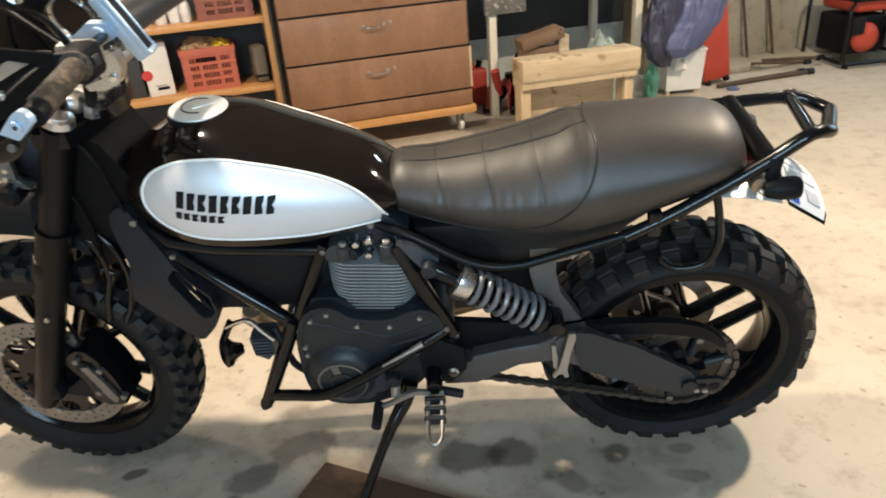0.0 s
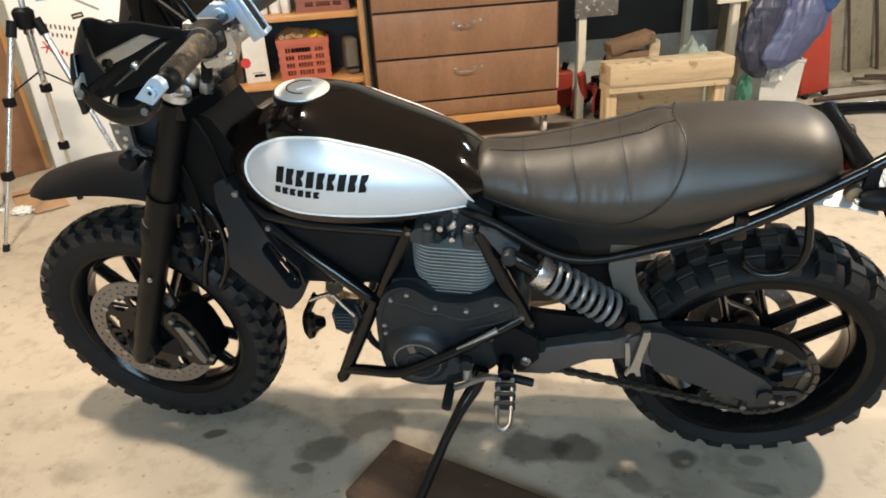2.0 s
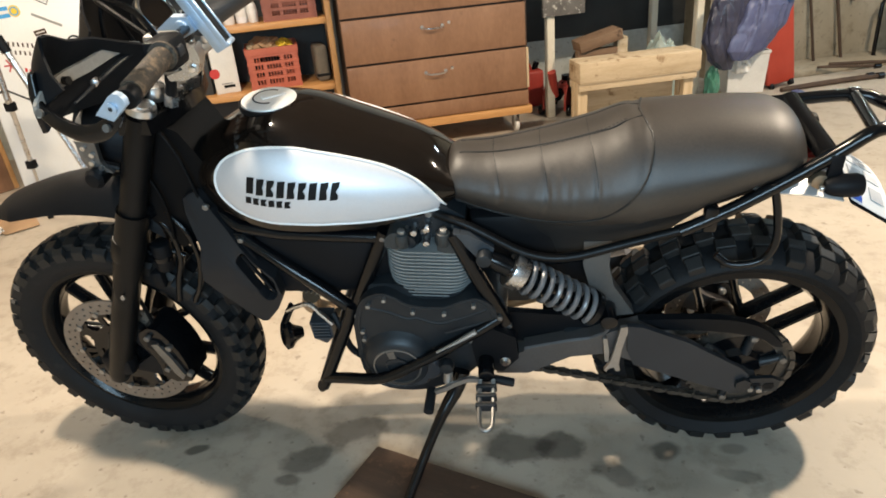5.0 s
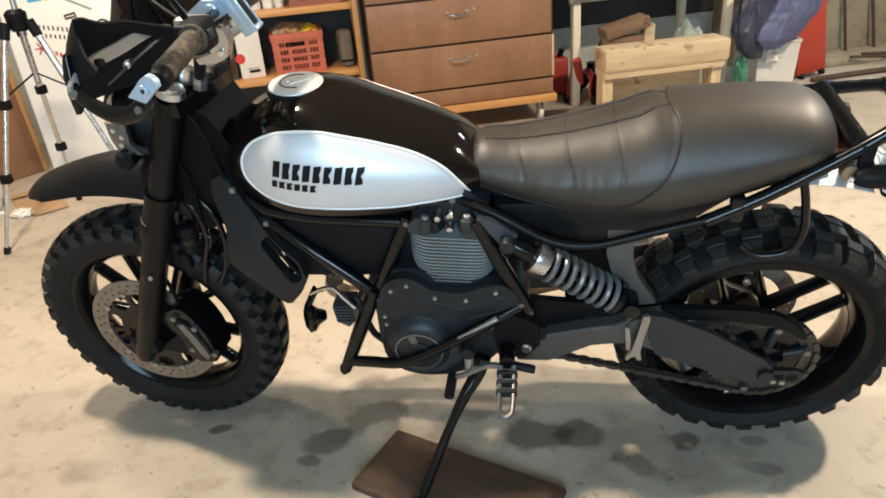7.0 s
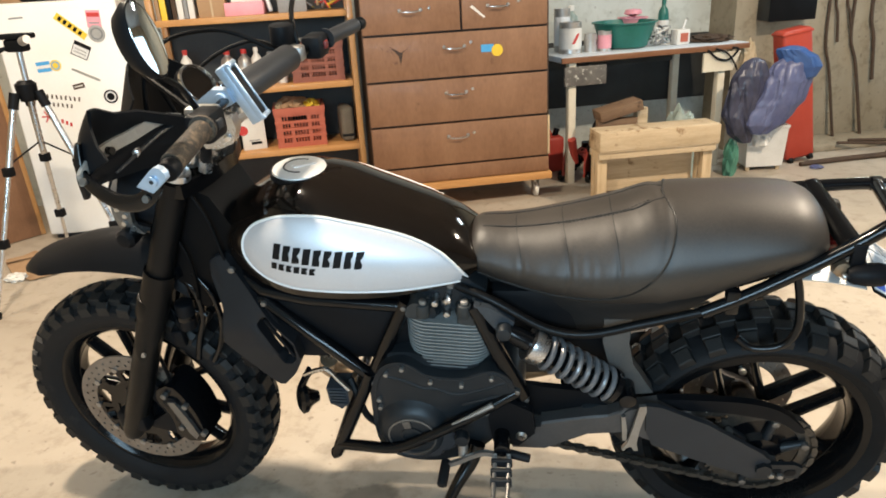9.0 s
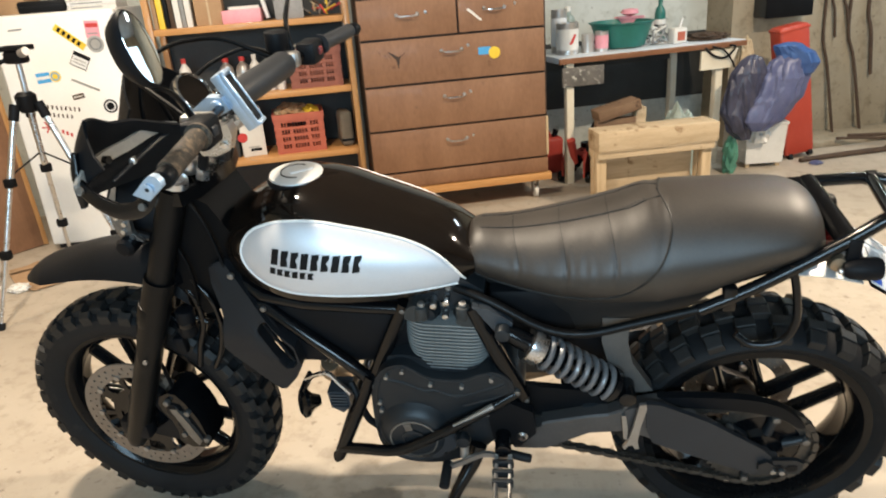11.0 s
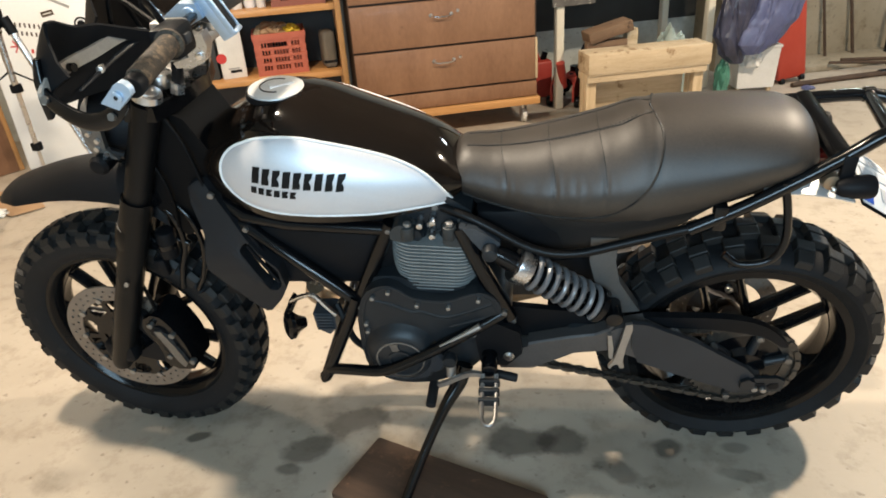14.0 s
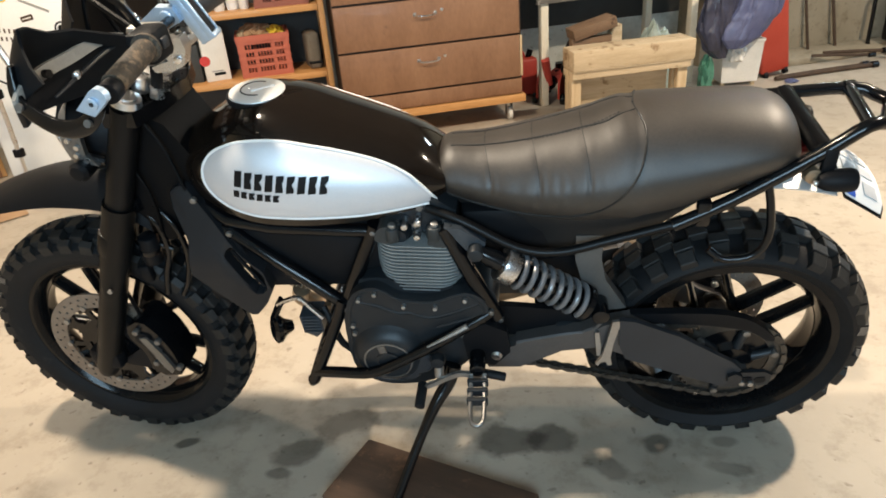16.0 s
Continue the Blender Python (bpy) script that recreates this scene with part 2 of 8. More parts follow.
M["bin_white"] = surface("stained_white_plastic", (0.58, 0.56, 0.52), (0.72, 0.70, 0.66), 0.45, 0, 6, 90, 0.06, wear=(0.35, 0.30, 0.24), wear_at=0.62)
M["tin"] = surface("tin_plate", (0.42, 0.40, 0.38), (0.58, 0.56, 0.53), 0.35, 0.7, 9, 100, 0.06, wear=(0.30, 0.22, 0.14), wear_at=0.6)
M["rust"] = surface("rusty_iron", (0.042, 0.025, 0.016), (0.095, 0.058, 0.036), 0.75, 0.2, 14, 160, 0.3)
M["brown_plank"] = wood("dark_brown_plank", (0.048, 0.028, 0.018), (0.10, 0.058, 0.037), 0, 0.65, 5.0, 0, (0.14, 0.078, 0.046))
M["fork_black"] = surface("satin_black_fork", (0.0018, 0.0019, 0.0022), (0.0038, 0.0040, 0.0046), 0.36, 0, 8, 200, 0.06, 0.1, 0, 0.2)
M["strap"] = surface("bare_grey_strap", (0.26, 0.245, 0.22), (0.38, 0.36, 0.325), 0.42, 0.35, 12, 160, 0.06)
M["board_brown"] = wood("old_brown_board", (0.13, 0.075, 0.042), (0.23, 0.140, 0.082), 0, 0.7, 6.0, 0, (0.08, 0.045, 0.025))
M["beam_wood"] = surface("stained_softwood", (0.40, 0.295, 0.175), (0.58, 0.455, 0.305), 0.7, 0, 5.0, 45, 0.12, 0.12, 0, 0.4, (0.6, 5.0, 5.0), (0.24, 0.15, 0.075), 0.545)
M["black_trim"] = surface("flat_black_trim", (0.0012, 0.0013, 0.0016), (0.0026, 0.0028, 0.0034), 0.5, 0, 8, 200, 0.1, 0.1, 0, 0.1)
M["rubber"] = surface("black_rubber", (0.005, 0.0052, 0.006), (0.0105, 0.011, 0.0125), 0.55, 0, 9, 120, 0.1, 0.1, 0, 0.2)
M["print_red"] = surface("red_print", (0.45, 0.03, 0.03), (0.55, 0.05, 0.04), 0.5, 0, 8, 60, 0.02)
M["print_grey"] = surface("grey_print", (0.2, 0.2, 0.2), (0.3, 0.3, 0.3), 0.5, 0, 8, 60, 0.02)


def concrete(name, a, b, c, joints=None, stains=(), rough=0.75):
    """Cast concrete: cloudy tone, speckle, trowel marks; stains: (x, y, half length, half width, degrees, strength) of damp oil patches."""
    m, nt, bsdf = nodes_of(name)
    geo = add(nt, "ShaderNodeNewGeometry")
    pos = geo.outputs["Position"]
    big = add(nt, "ShaderNodeTexNoise", Scale=1.3, Detail=8.0, Roughness=0.65)
    mid = add(nt, "ShaderNodeTexNoise", Scale=11.0, Detail=8.0, Roughness=0.7)
    fin = add(nt, "ShaderNodeTexNoise", Scale=150.0, Detail=3.0, Roughness=0.7)
    for n in (big, mid, fin):
        nt.links.new(pos, n.inputs["Vector"])
    ramp = nt.nodes.new("ShaderNodeValToRGB")
    ramp.color_ramp.elements[0].position, ramp.color_ramp.elements[1].position = 0.32, 0.68
    ramp.color_ramp.elements[0].color, ramp.color_ramp.elements[1].color = (*a, 1), (*b, 1)
    nt.links.new(big.outputs["Fac"], ramp.inputs[0])
    r2 = nt.nodes.new("ShaderNodeValToRGB")
    r2.color_ramp.elements[0].position, r2.color_ramp.elements[1].position = 0.36, 0.5
    r2.color_ramp.elements[0].color, r2.color_ramp.elements[1].color = (*c, 1), (1, 1, 1, 1)
    nt.links.new(mid.outputs["Fac"], r2.inputs[0])
    mx = add(nt, "ShaderNodeMix", data="RGBA", blend="MULTIPLY")
    mx.inputs[0].default_value = 0.55
    nt.links.new(ramp.outputs[0], mx.inputs[6])
    nt.links.new(r2.outputs[0], mx.inputs[7])
    colour = mx.outputs[2]
    # dark flecks
    vor = add(nt, "ShaderNodeTexNoise", Scale=34.0, Detail=2.0, Roughness=0.4)
    nt.links.new(pos, vor.inputs["Vector"])
    r3 = nt.nodes.new("ShaderNodeValToRGB")
    r3.color_ramp.elements[0].position, r3.color_ramp.elements[1].position = 0.27, 0.33
    r3.color_ramp.elements[0].color, r3.color_ramp.elements[1].color = (0.45, 0.42, 0.4, 1), (1, 1, 1, 1)
    nt.links.new(vor.outputs["Fac"], r3.inputs[0])
    mf = add(nt, "ShaderNodeMix", data="RGBA", blend="MULTIPLY")
    mf.inputs[0].default_value = 0.6
    nt.links.new(colour, mf.inputs[6])
    nt.links.new(r3.outputs[0], mf.inputs[7])
    colour = mf.outputs[2]
    wob = add(nt, "ShaderNodeTexNoise", Scale=11.0, Detail=3.0, Roughness=0.5)
    nt.links.new(pos, wob.inputs["Vector"])
    for x, y, lx, ly, deg, k in stains:
        mp = add(nt, "ShaderNodeMapping", Location=(x, y, 0), Rotation=(0, 0, radians(deg)), Scale=(lx, ly, 1.0))
        mp.vector_type = "TEXTURE"
        nt.links.new(pos, mp.inputs[0])
        ln = add(nt, "ShaderNodeVectorMath", op="LENGTH")
        nt.links.new(mp.outputs[0], ln.inputs[0])
        ad = add(nt, "ShaderNodeMath", op="MULTIPLY_ADD")
        ad.inputs[1].default_value = 1.6
        nt.links.new(wob.outputs["Fac"], ad.inputs[0])
        nt.links.new(ln.outputs["Value"], ad.inputs[2])
        rm = add(nt, "ShaderNodeMapRange")
        rm.inputs[1].default_value, rm.inputs[2].default_value = (1.58, 1.96) if k > 0.4 else (1.2, 2.4)
        rm.inputs[3].default_value, rm.inputs[4].default_value = k, 0.0
        nt.links.new(ad.outputs[0], rm.inputs[0])
        ms = add(nt, "ShaderNodeMix", data="RGBA", blend="MULTIPLY")
        nt.links.new(rm.outputs[0], ms.inputs[0])
        nt.links.new(colour, ms.inputs[6])
        ms.inputs[7].default_value = (0.27, 0.27, 0.265, 1)
        colour = ms.outputs[2]
    nt.links.new(colour, bsdf.inputs["Base Color"])
    rr = add(nt, "ShaderNodeMapRange")
    rr.inputs[3].default_value, rr.inputs[4].default_value = rough - 0.2, rough + 0.12
    nt.links.new(big.outputs["Fac"], rr.inputs[0])
    nt.links.new(rr.outputs[0], bsdf.inputs["Roughness"])
    sm = add(nt, "ShaderNodeMath", op="MULTIPLY_ADD")
    sm.inputs[1].default_value = 0.35
    nt.links.new(fin.outputs["Fac"], sm.inputs[0])
    nt.links.new(mid.outputs["Fac"], sm.inputs[2])
    bp = add(nt, "ShaderNodeBump", Strength=0.25, Distance=0.004)
    nt.links.new(sm.outputs[0], bp.inputs["Height"])
    nt.links.new(bp.outputs[0], bsdf.inputs["Normal"])
    return m


STAINS = ((-0.299, -0.17, 0.075, 0.05, 35, 0.75), (-0.20, -0.05, 0.08, 0.045, 20, 0.6), (0.23, -0.115, 0.085, 0.06, 0, 0.85), (0.345, -0.11, 0.055, 0.055, 0, 0.8),
          (0.595, -0.12, 0.04, 0.03, 60, 0.85), (0.47, -0.205, 0.06, 0.035, -40, 0.6), (-0.612, -0.135, 0.03, 0.018, 20, 0.9), (0.09, -0.02, 0.1, 0.05, 10, 0.6),
          (-0.33, -0.235, 0.04, 0.02, 0, 0.7), (0.76, -0.11, 0.04, 0.02, 0, 0.5), (0.74, -0.2, 0.05, 0.02, -10, 0.5), (-0.9, -0.3, 0.05, 0.04, 30, 0.35), (-1.0, 0.2, 0.05, 0.02, 30, 0.4),
          (-0.285, 0.136, 0.07, 0.05, 10, 0.38), (-0.18, 0.047, 0.10, 0.06, 20, 0.36), (-0.24, -0.06, 0.16, 0.07, 15, 0.36), (0.06, -0.11, 0.13, 0.06, 0, 0.3), (0.42, -0.11, 0.15, 0.07, 0, 0.28), (-0.60, -0.04, 0.12, 0.06, 10, 0.34), (-0.42, 0.0, 0.12, 0.07, 0, 0.36), (0.60, -0.2, 0.12, 0.06, -10, 0.25))
M["floor"] = concrete("concrete_floor", (0.368, 0.310, 0.243), (0.468, 0.404, 0.325), (0.66, 0.63, 0.59), stains=STAINS, rough=0.62)
M["wall"] = concrete("concrete_wall", (0.25, 0.205, 0.138), (0.36, 0.302, 0.218), (0.58, 0.54, 0.48), rough=0.85)
M["wall_pale"] = concrete("whitewashed_wall", (0.50, 0.52, 0.48), (0.62, 0.64, 0.60), (0.7, 0.69, 0.66), rough=0.8)
M["wall_grey"] = concrete("grey_painted_wall", (0.15, 0.165, 0.19), (0.20, 0.215, 0.24), (0.8, 0.8, 0.8), rough=0.8)
glass, nt, bsdf = nodes_of("window_glass")
bsdf.inputs["Base Color"].default_value = (0.95, 0.97, 0.97, 1)
bsdf.inputs["Roughness"].default_value = 0.02
bsdf.inputs["Transmission Weight"].default_value = 1.0
M["glass"] = glass
M["ceiling"] = concrete("ceiling_concrete", (0.20, 0.185, 0.165), (0.29, 0.27, 0.245), (0.8, 0.8, 0.8), rough=0.85)
# ---- mesh helpers ----
def part(name, bm, material, parent=None, label="", smooth=True, m=None):
    """Links a bmesh as one mesh object, under a thing or a part."""
    bmesh.ops.recalc_face_normals(bm, faces=bm.faces)
    me = bpy.data.meshes.new(name)
    bm.to_mesh(me)
    bm.free()
    me.materials.append(material)
    if smooth:
        me.polygons.foreach_set("use_smooth", [True] * len(me.polygons))
        me.set_sharp_from_angle(angle=radians(38))
    ob = new(name, me)
    if parent:
        ob.parent = parent
    if m is not None:
        ob.matrix_basis = m
    if label:
        ob["label"] = label
    return ob


def thing(name, m, label, category, group="", kind=""):
    """An empty at the base of a thing, which carries its parts."""
    ob = new(name)
    ob.empty_display_size = 0.05
    ob.matrix_basis = m
    return tagged(ob, label, category, group, kind)


def box(x0, x1, y0, y1, z0, z1, bev=0.0, bm=None, seg=2):
    bm = bm or bmesh.new()
    r = bmesh.ops.create_cube(bm, size=1.0, matrix=Matrix.Translation(((x0 + x1) / 2, (y0 + y1) / 2, (z0 + z1) / 2)) @ Matrix.Diagonal((x1 - x0, y1 - y0, z1 - z0, 1)))
    if bev:
        es = {e for v in r["verts"] for e in v.link_edges}
        bmesh.ops.bevel(bm, geom=list(es), offset=bev, segments=seg, profile=0.5, affect="EDGES")
    return bm


def rod(a, b, r, bm=None, r2=None, seg=16, bev=0.0):
    """A round bar from a to b."""
    bm = bm or bmesh.new()
    a, b = Vector(a), Vector(b)
    q = (b - a).to_track_quat("Z", "Y").to_matrix().to_4x4()
    rr = bmesh.ops.create_cone(bm, cap_ends=True, segments=seg, radius1=r, radius2=r if r2 is None else r2, depth=(b - a).length, matrix=Matrix.Translation((a + b) / 2) @ q)
    if bev:
        es = {e for v in rr["verts"] for e in v.link_edges if len(e.link_faces) == 2 and e.calc_face_angle(0) > 1.0}
        bmesh.ops.bevel(bm, geom=list(es), offset=bev, segments=2, profile=0.5, affect="EDGES")
    return bm


def spline(pts, n=8):
    """A smooth line through points."""
    P = [Vector(p) for p in pts]
    P = [P[0] * 2 - P[1]] + P + [P[-1] * 2 - P[-2]]
    out = []
    for i in range(1, len(P) - 2):
        for k in range(n):
            t = k / n
            out.append(0.5 * (2 * P[i] + (P[i + 1] - P[i - 1]) * t + (2 * P[i - 1] - 5 * P[i] + 4 * P[i + 1] - P[i + 2]) * t * t + (3 * P[i] - P[i - 1] - 3 * P[i + 1] + P[i + 2]) * t ** 3))
    return out + [P[-2]]


def pipe(pts, r, bm=None, seg=10, smooth=6, closed=False, flat=1.0):
    """A bent tube along points; flat squeezes it across."""
    bm = bm or bmesh.new()
    line = spline(pts, smooth) if smooth else [Vector(p) for p in pts]
    rings, up = [], None
    for i, p in enumerate(line):
        if closed:
            d = line[(i + 1) % len(line)] - line[i - 1]
        else:
            d = line[min(i + 1, len(line) - 1)] - line[max(i - 1, 0)]
        d.normalize()
        if up is None:
            up = d.orthogonal().normalized()
        up = (up - d * up.dot(d)).normalized()
        side = d.cross(up)
        rad = r(i / max(1, len(line) - 1)) if callable(r) else r
        rings.append([bm.verts.new(p + up * (math.cos(2 * math.pi * k / seg) * rad) + side * (math.sin(2 * math.pi * k / seg) * rad * flat)) for k in range(seg)])
    for i in range(len(rings) - (0 if closed else 1)):
        a, b = rings[i], rings[(i + 1) % len(rings)]
        for k in range(seg):
            bm.faces.new((a[k], a[(k + 1) % seg], b[(k + 1) % seg], b[k]))
    if not closed:
        bm.faces.new(rings[0][::-1])
        bm.faces.new(rings[-1])
    return bm


def lathe(profile, seg=32, m=None, bm=None, closed=False):
    """Turns a profile of (radius, height) round z; m places it."""
    bm = bm or bmesh.new()
    m = m or Matrix()
    rings = []
    for r, h in profile:
        rings.append([bm.verts.new(m @ Vector((r * math.cos(2 * math.pi * k / seg), r * math.sin(2 * math.pi * k / seg), h))) for k in range(seg)])
    pairs = list(zip(rings, rings[1:])) + ([(rings[-1], rings[0])] if closed else [])
    for a, b in pairs:
        for k in range(seg):
            bm.faces.new((a[k], a[(k + 1) % seg], b[(k + 1) % seg], b[k]))
    if not closed:
        for ring, (r, h) in ((rings[0], profile[0]), (rings[-1], profile[-1])):
            if r > 1e-4:
                bm.faces.new(ring)
    bmesh.ops.remove_doubles(bm, verts=bm.verts, dist=1e-5)
    return bm


def plate(outline, y0, y1, bev=0.0, bm=None, axis="y"):
    """An outline of (x, z) made thick from y0 to y1 (or of (x, y), thick in z)."""
    bm = bm or bmesh.new()
    put = (lambda a, b, c: (a, c, b)) if axis == "y" else (lambda a, b, c: (a, b, c))
    va = [bm.verts.new(put(a, b, y0)) for a, b in outline]
    vb = [bm.verts.new(put(a, b, y1)) for a, b in outline]
    n = len(outline)
    bm.faces.new(va)
    bm.faces.new(vb[::-1])
    for i in range(n):
        bm.faces.new((va[i], vb[i], vb[(i + 1) % n], va[(i + 1) % n]))
    if bev:
        mine = set(va + vb)
        es = [e for e in bm.edges if e.verts[0] in mine and e.verts[1] in mine and len(e.link_faces) == 2 and e.calc_face_angle(0) > 0.5]
        bmesh.ops.bevel(bm, geom=es, offset=bev, segments=2, profile=0.5, affect="EDGES")
    return bm


def loft(rings, bm=None, caps=True, closed=True):
    """Skins rows of points."""
    bm = bm or bmesh.new()
    V = [[bm.verts.new(p) for p in ring] for ring in rings]
    n = len(V[0])
    for a, b in zip(V, V[1:]):
        for k in range(n if closed else n - 1):
            bm.faces.new((a[k], a[(k + 1) % n], b[(k + 1) % n], b[k]))
    if caps:
        bm.faces.new(V[0])
        bm.faces.new(V[-1][::-1])
    return bm


def thick(bm, t):
    """Gives a sheet thickness."""
    bmesh.ops.recalc_face_normals(bm, faces=bm.faces)
    bmesh.ops.solidify(bm, geom=bm.faces[:], thickness=t)
    return bm


def interp(x, xs, ys):
    return float(np.interp(x, xs, ys))


def smoothed(xs, ys, n=60):
    """A denser, rounded version of a table of values."""
    pts = spline([(x, y, 0) for x, y in zip(xs, ys)], 8)
    return [p.x for p in pts], [p.y for p in pts]


YAXIS = pose(0, 0, 0, 90, 0, 0)
# ---- the room ----
ROOM = pose(0.05, 3.17, 0, 0, 0, 18)
X0, X1, Y0, ZC = -3.6, 4.6, -6.4, 2.9


def room_box(name, x0, x1, y0, y1, z0, z1, material, label, category):
    return tagged(part(name, box(x0, x1, y0, y1, z0, z1), material, None, "", False, ROOM), label, category, "", "structure")


room_box("floor", X0 - 0.2, X1 + 0.2, Y0 - 0.2, 0.52, -0.15, 0.0, M["floor"], "trowelled beige concrete garage floor with oil stains", "floor")
room_box("ceiling", X0 - 0.2, X1 + 0.2, Y0 - 0.2, 0.52, ZC, ZC + 0.15, M["ceiling"], "plain raw concrete garage ceiling", "ceiling")
room_box("wall_north", 1.56, X1 + 0.2, 0.0, 0.52, 0.0, ZC, M["wall"], "rough grey cast concrete back wall", "wall")
room_box("wall_alcove", X0 - 0.2, 1.558, 0.32, 0.52, 0.0, ZC, M["wall_pale"], "pale whitewashed block wall of shallow alcove", "wall")
# unseen wall with the assumed window; its grey cuts warm bounce
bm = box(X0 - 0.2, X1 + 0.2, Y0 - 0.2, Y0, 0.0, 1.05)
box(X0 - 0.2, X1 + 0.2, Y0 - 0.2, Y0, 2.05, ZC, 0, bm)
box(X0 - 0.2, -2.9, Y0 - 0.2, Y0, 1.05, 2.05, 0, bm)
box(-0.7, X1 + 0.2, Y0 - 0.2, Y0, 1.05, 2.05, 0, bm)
tagged(part("wall_south", bm, M["wall_grey"], None, "", False, ROOM), "plain grey painted wall, unseen, with an assumed wide window", "wall", "", "structure")
win = thing("window_1", ROOM @ Matrix.Translation((-1.8, Y0 - 0.1, 1.55)), "wide white-framed window, assumed and unseen, set in the wall", "window", "", "structure")
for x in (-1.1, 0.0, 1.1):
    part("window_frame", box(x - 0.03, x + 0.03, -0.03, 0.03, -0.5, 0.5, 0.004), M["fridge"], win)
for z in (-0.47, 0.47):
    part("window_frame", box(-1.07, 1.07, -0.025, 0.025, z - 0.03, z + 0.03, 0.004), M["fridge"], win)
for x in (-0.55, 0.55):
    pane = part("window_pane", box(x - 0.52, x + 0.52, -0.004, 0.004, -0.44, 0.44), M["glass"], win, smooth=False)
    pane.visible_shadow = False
room_box("wall_west", X0 - 0.2, X0, Y0, 0.32, 0.0, ZC, M["wall"], "plain grey concrete side wall", "wall")
bm = box(X1, X1 + 0.2, Y0, 0.0, 0.0, 0.9)
box(X1, X1 + 0.2, Y0, 0.0, 2.6, ZC, 0, bm)
box(X1, X1 + 0.2, Y0, -3.2, 0.9, 2.6, 0, bm)
box(X1, X1 + 0.2, -0.5, 0.0, 0.9, 2.6, 0, bm)
tagged(part("wall_east", bm, M["wall"], None, "", False, ROOM), "plain grey concrete side wall with a window", "wall", "", "structure")
win = thing("window_2", ROOM @ Matrix.Translation((X1 + 0.1, -1.85, 1.75)), "white-framed window set in the side wall", "window", "", "structure")
for y in (-1.32, 0.0, 1.32):
    part("window_frame", box(-0.03, 0.03, y - 0.03, y + 0.03, -0.85, 0.85, 0.004), M["fridge"], win)
for z in (-0.82, 0.82):
    part("window_frame", box(-0.025, 0.025, -1.29, 1.29, z - 0.03, z + 0.03, 0.004), M["fridge"], win)
for y in (-0.66, 0.66):
    pane = part("window_pane", box(-0.004, 0.004, y - 0.63, y + 0.63, -0.79, 0.79), M["glass"], win, smooth=False)
    pane.visible_shadow = False

# unseen fittings over every lamp, the added corner fill included
for name, x, y, z, turn, length, width, watts, colour in LAMPS:
    fit = thing("ceiling_light", pose(x, y, z, 0, 0, turn), "slim white ceiling light fitting, unseen, fixed to concrete ceiling", "light", "ceiling lights")
    part("housing", box(-length / 2 - 0.03, length / 2 + 0.03, -width / 2 - 0.02, width / 2 + 0.02, 0.012, ZC - z, 0.008), M["fridge"], fit)
# ---- the motorcycle ----
# Its own axes: x to the tail, y to its right side, z up; it leans on its side stand.
LEAN, STEER, RAKE = 11.0, -5.0, 24.0
RF, RR, AXLE_F, AXLE_R = 0.3217, 0.3055, -0.7225, 0.7225
bike = thing("motorcycle", pose(0, 0, 0, LEAN, 0, 0), "black and silver scrambler motorcycle leaning on its side stand", "motorcycle")
pivot = Vector((AXLE_F + 0.03 * math.cos(radians(RAKE)), 0, RF - 0.03 * math.sin(radians(RAKE))))
FRONT = Matrix.Translation(pivot) @ Matrix.Rotation(radians(STEER), 4, Vector((math.sin(radians(RAKE)), 0, math.cos(radians(RAKE))))) @ Matrix.Translation(-pivot)


def crown(hw, y, k=0.62):
    """How far the tread falls away from its middle towards the shoulders."""
    return k * hw * (1 - math.sqrt(max(0.0, 1 - (min(abs(y), hw) / hw * 0.92) ** 2)))


def knob(R, half, y0, y1, hw, h):
    """One tread block round angle 0."""
    bm = bmesh.new()
    vs = []
    for rr in (-0.006, h):
        k = 1.0 if rr < 0 else 0.88
        for a, y in ((-half * k, y0), (half * k, y0), (half * k, y1), (-half * k, y1)):
            r = R + rr - crown(hw, y)
            vs.append(bm.verts.new((r * math.cos(a), y * (1 + 0.02 * (rr > 0)), r * math.sin(a))))
    for f in ((0, 1, 2, 3), (4, 5, 6, 7), (0, 1, 5, 4), (1, 2, 6, 5), (2, 3, 7, 6), (3, 0, 4, 7)):
        bm.faces.new([vs[i] for i in f])
    top = [e for e in bm.edges if all(v in vs[4:] for v in e.verts)]
    bmesh.ops.bevel(bm, geom=top, offset=0.0016, segments=1, affect="EDGES")
    return bm


def tyre(R, bead, hw, count, rows, m):
    """A tyre carcass with its tread blocks, each a piece of its own."""
    base = R - 0.0165
    ys = [hw * k / 8 * 0.98 for k in range(-8, 9)]
    prof = [(bead, -hw * 0.72), (bead + 0.012, -hw * 0.86), (bead + (base - bead) * 0.30, -hw * 0.97), (bead + (base - bead) * 0.34, -hw * 0.992), (bead + (base - bead) * 0.38, -hw * 0.97), (bead + (base - bead) * 0.5, -hw)]
    prof += [(base - crown(hw, y), y) for y in ys]
    prof += [(bead + (base - bead) * 0.45, hw), (bead + 0.012, hw * 0.86), (bead, hw * 0.72)]
    t = part("tyre", lathe(prof, 96, YAXIS, closed=True), M["tyre"], bike, "knobbly black rubber tyre, dusty tread blocks with light in their colour", m=m)
    step = 2 * math.pi / count
    for y0, y1, shift, size in rows:
        first = part("tread_block", knob(base, step * size / 2, y0 * hw, y1 * hw, hw, 0.016), M["tread"], t, smooth=False)
        first.matrix_basis = Matrix.Rotation(shift * step, 4, "Y")
        for i in range(1, count):
            ob = new("tread_block", first.data)
            ob.parent = t
            ob.matrix_basis = Matrix.Rotation((i + shift) * step, 4, "Y")
    return t


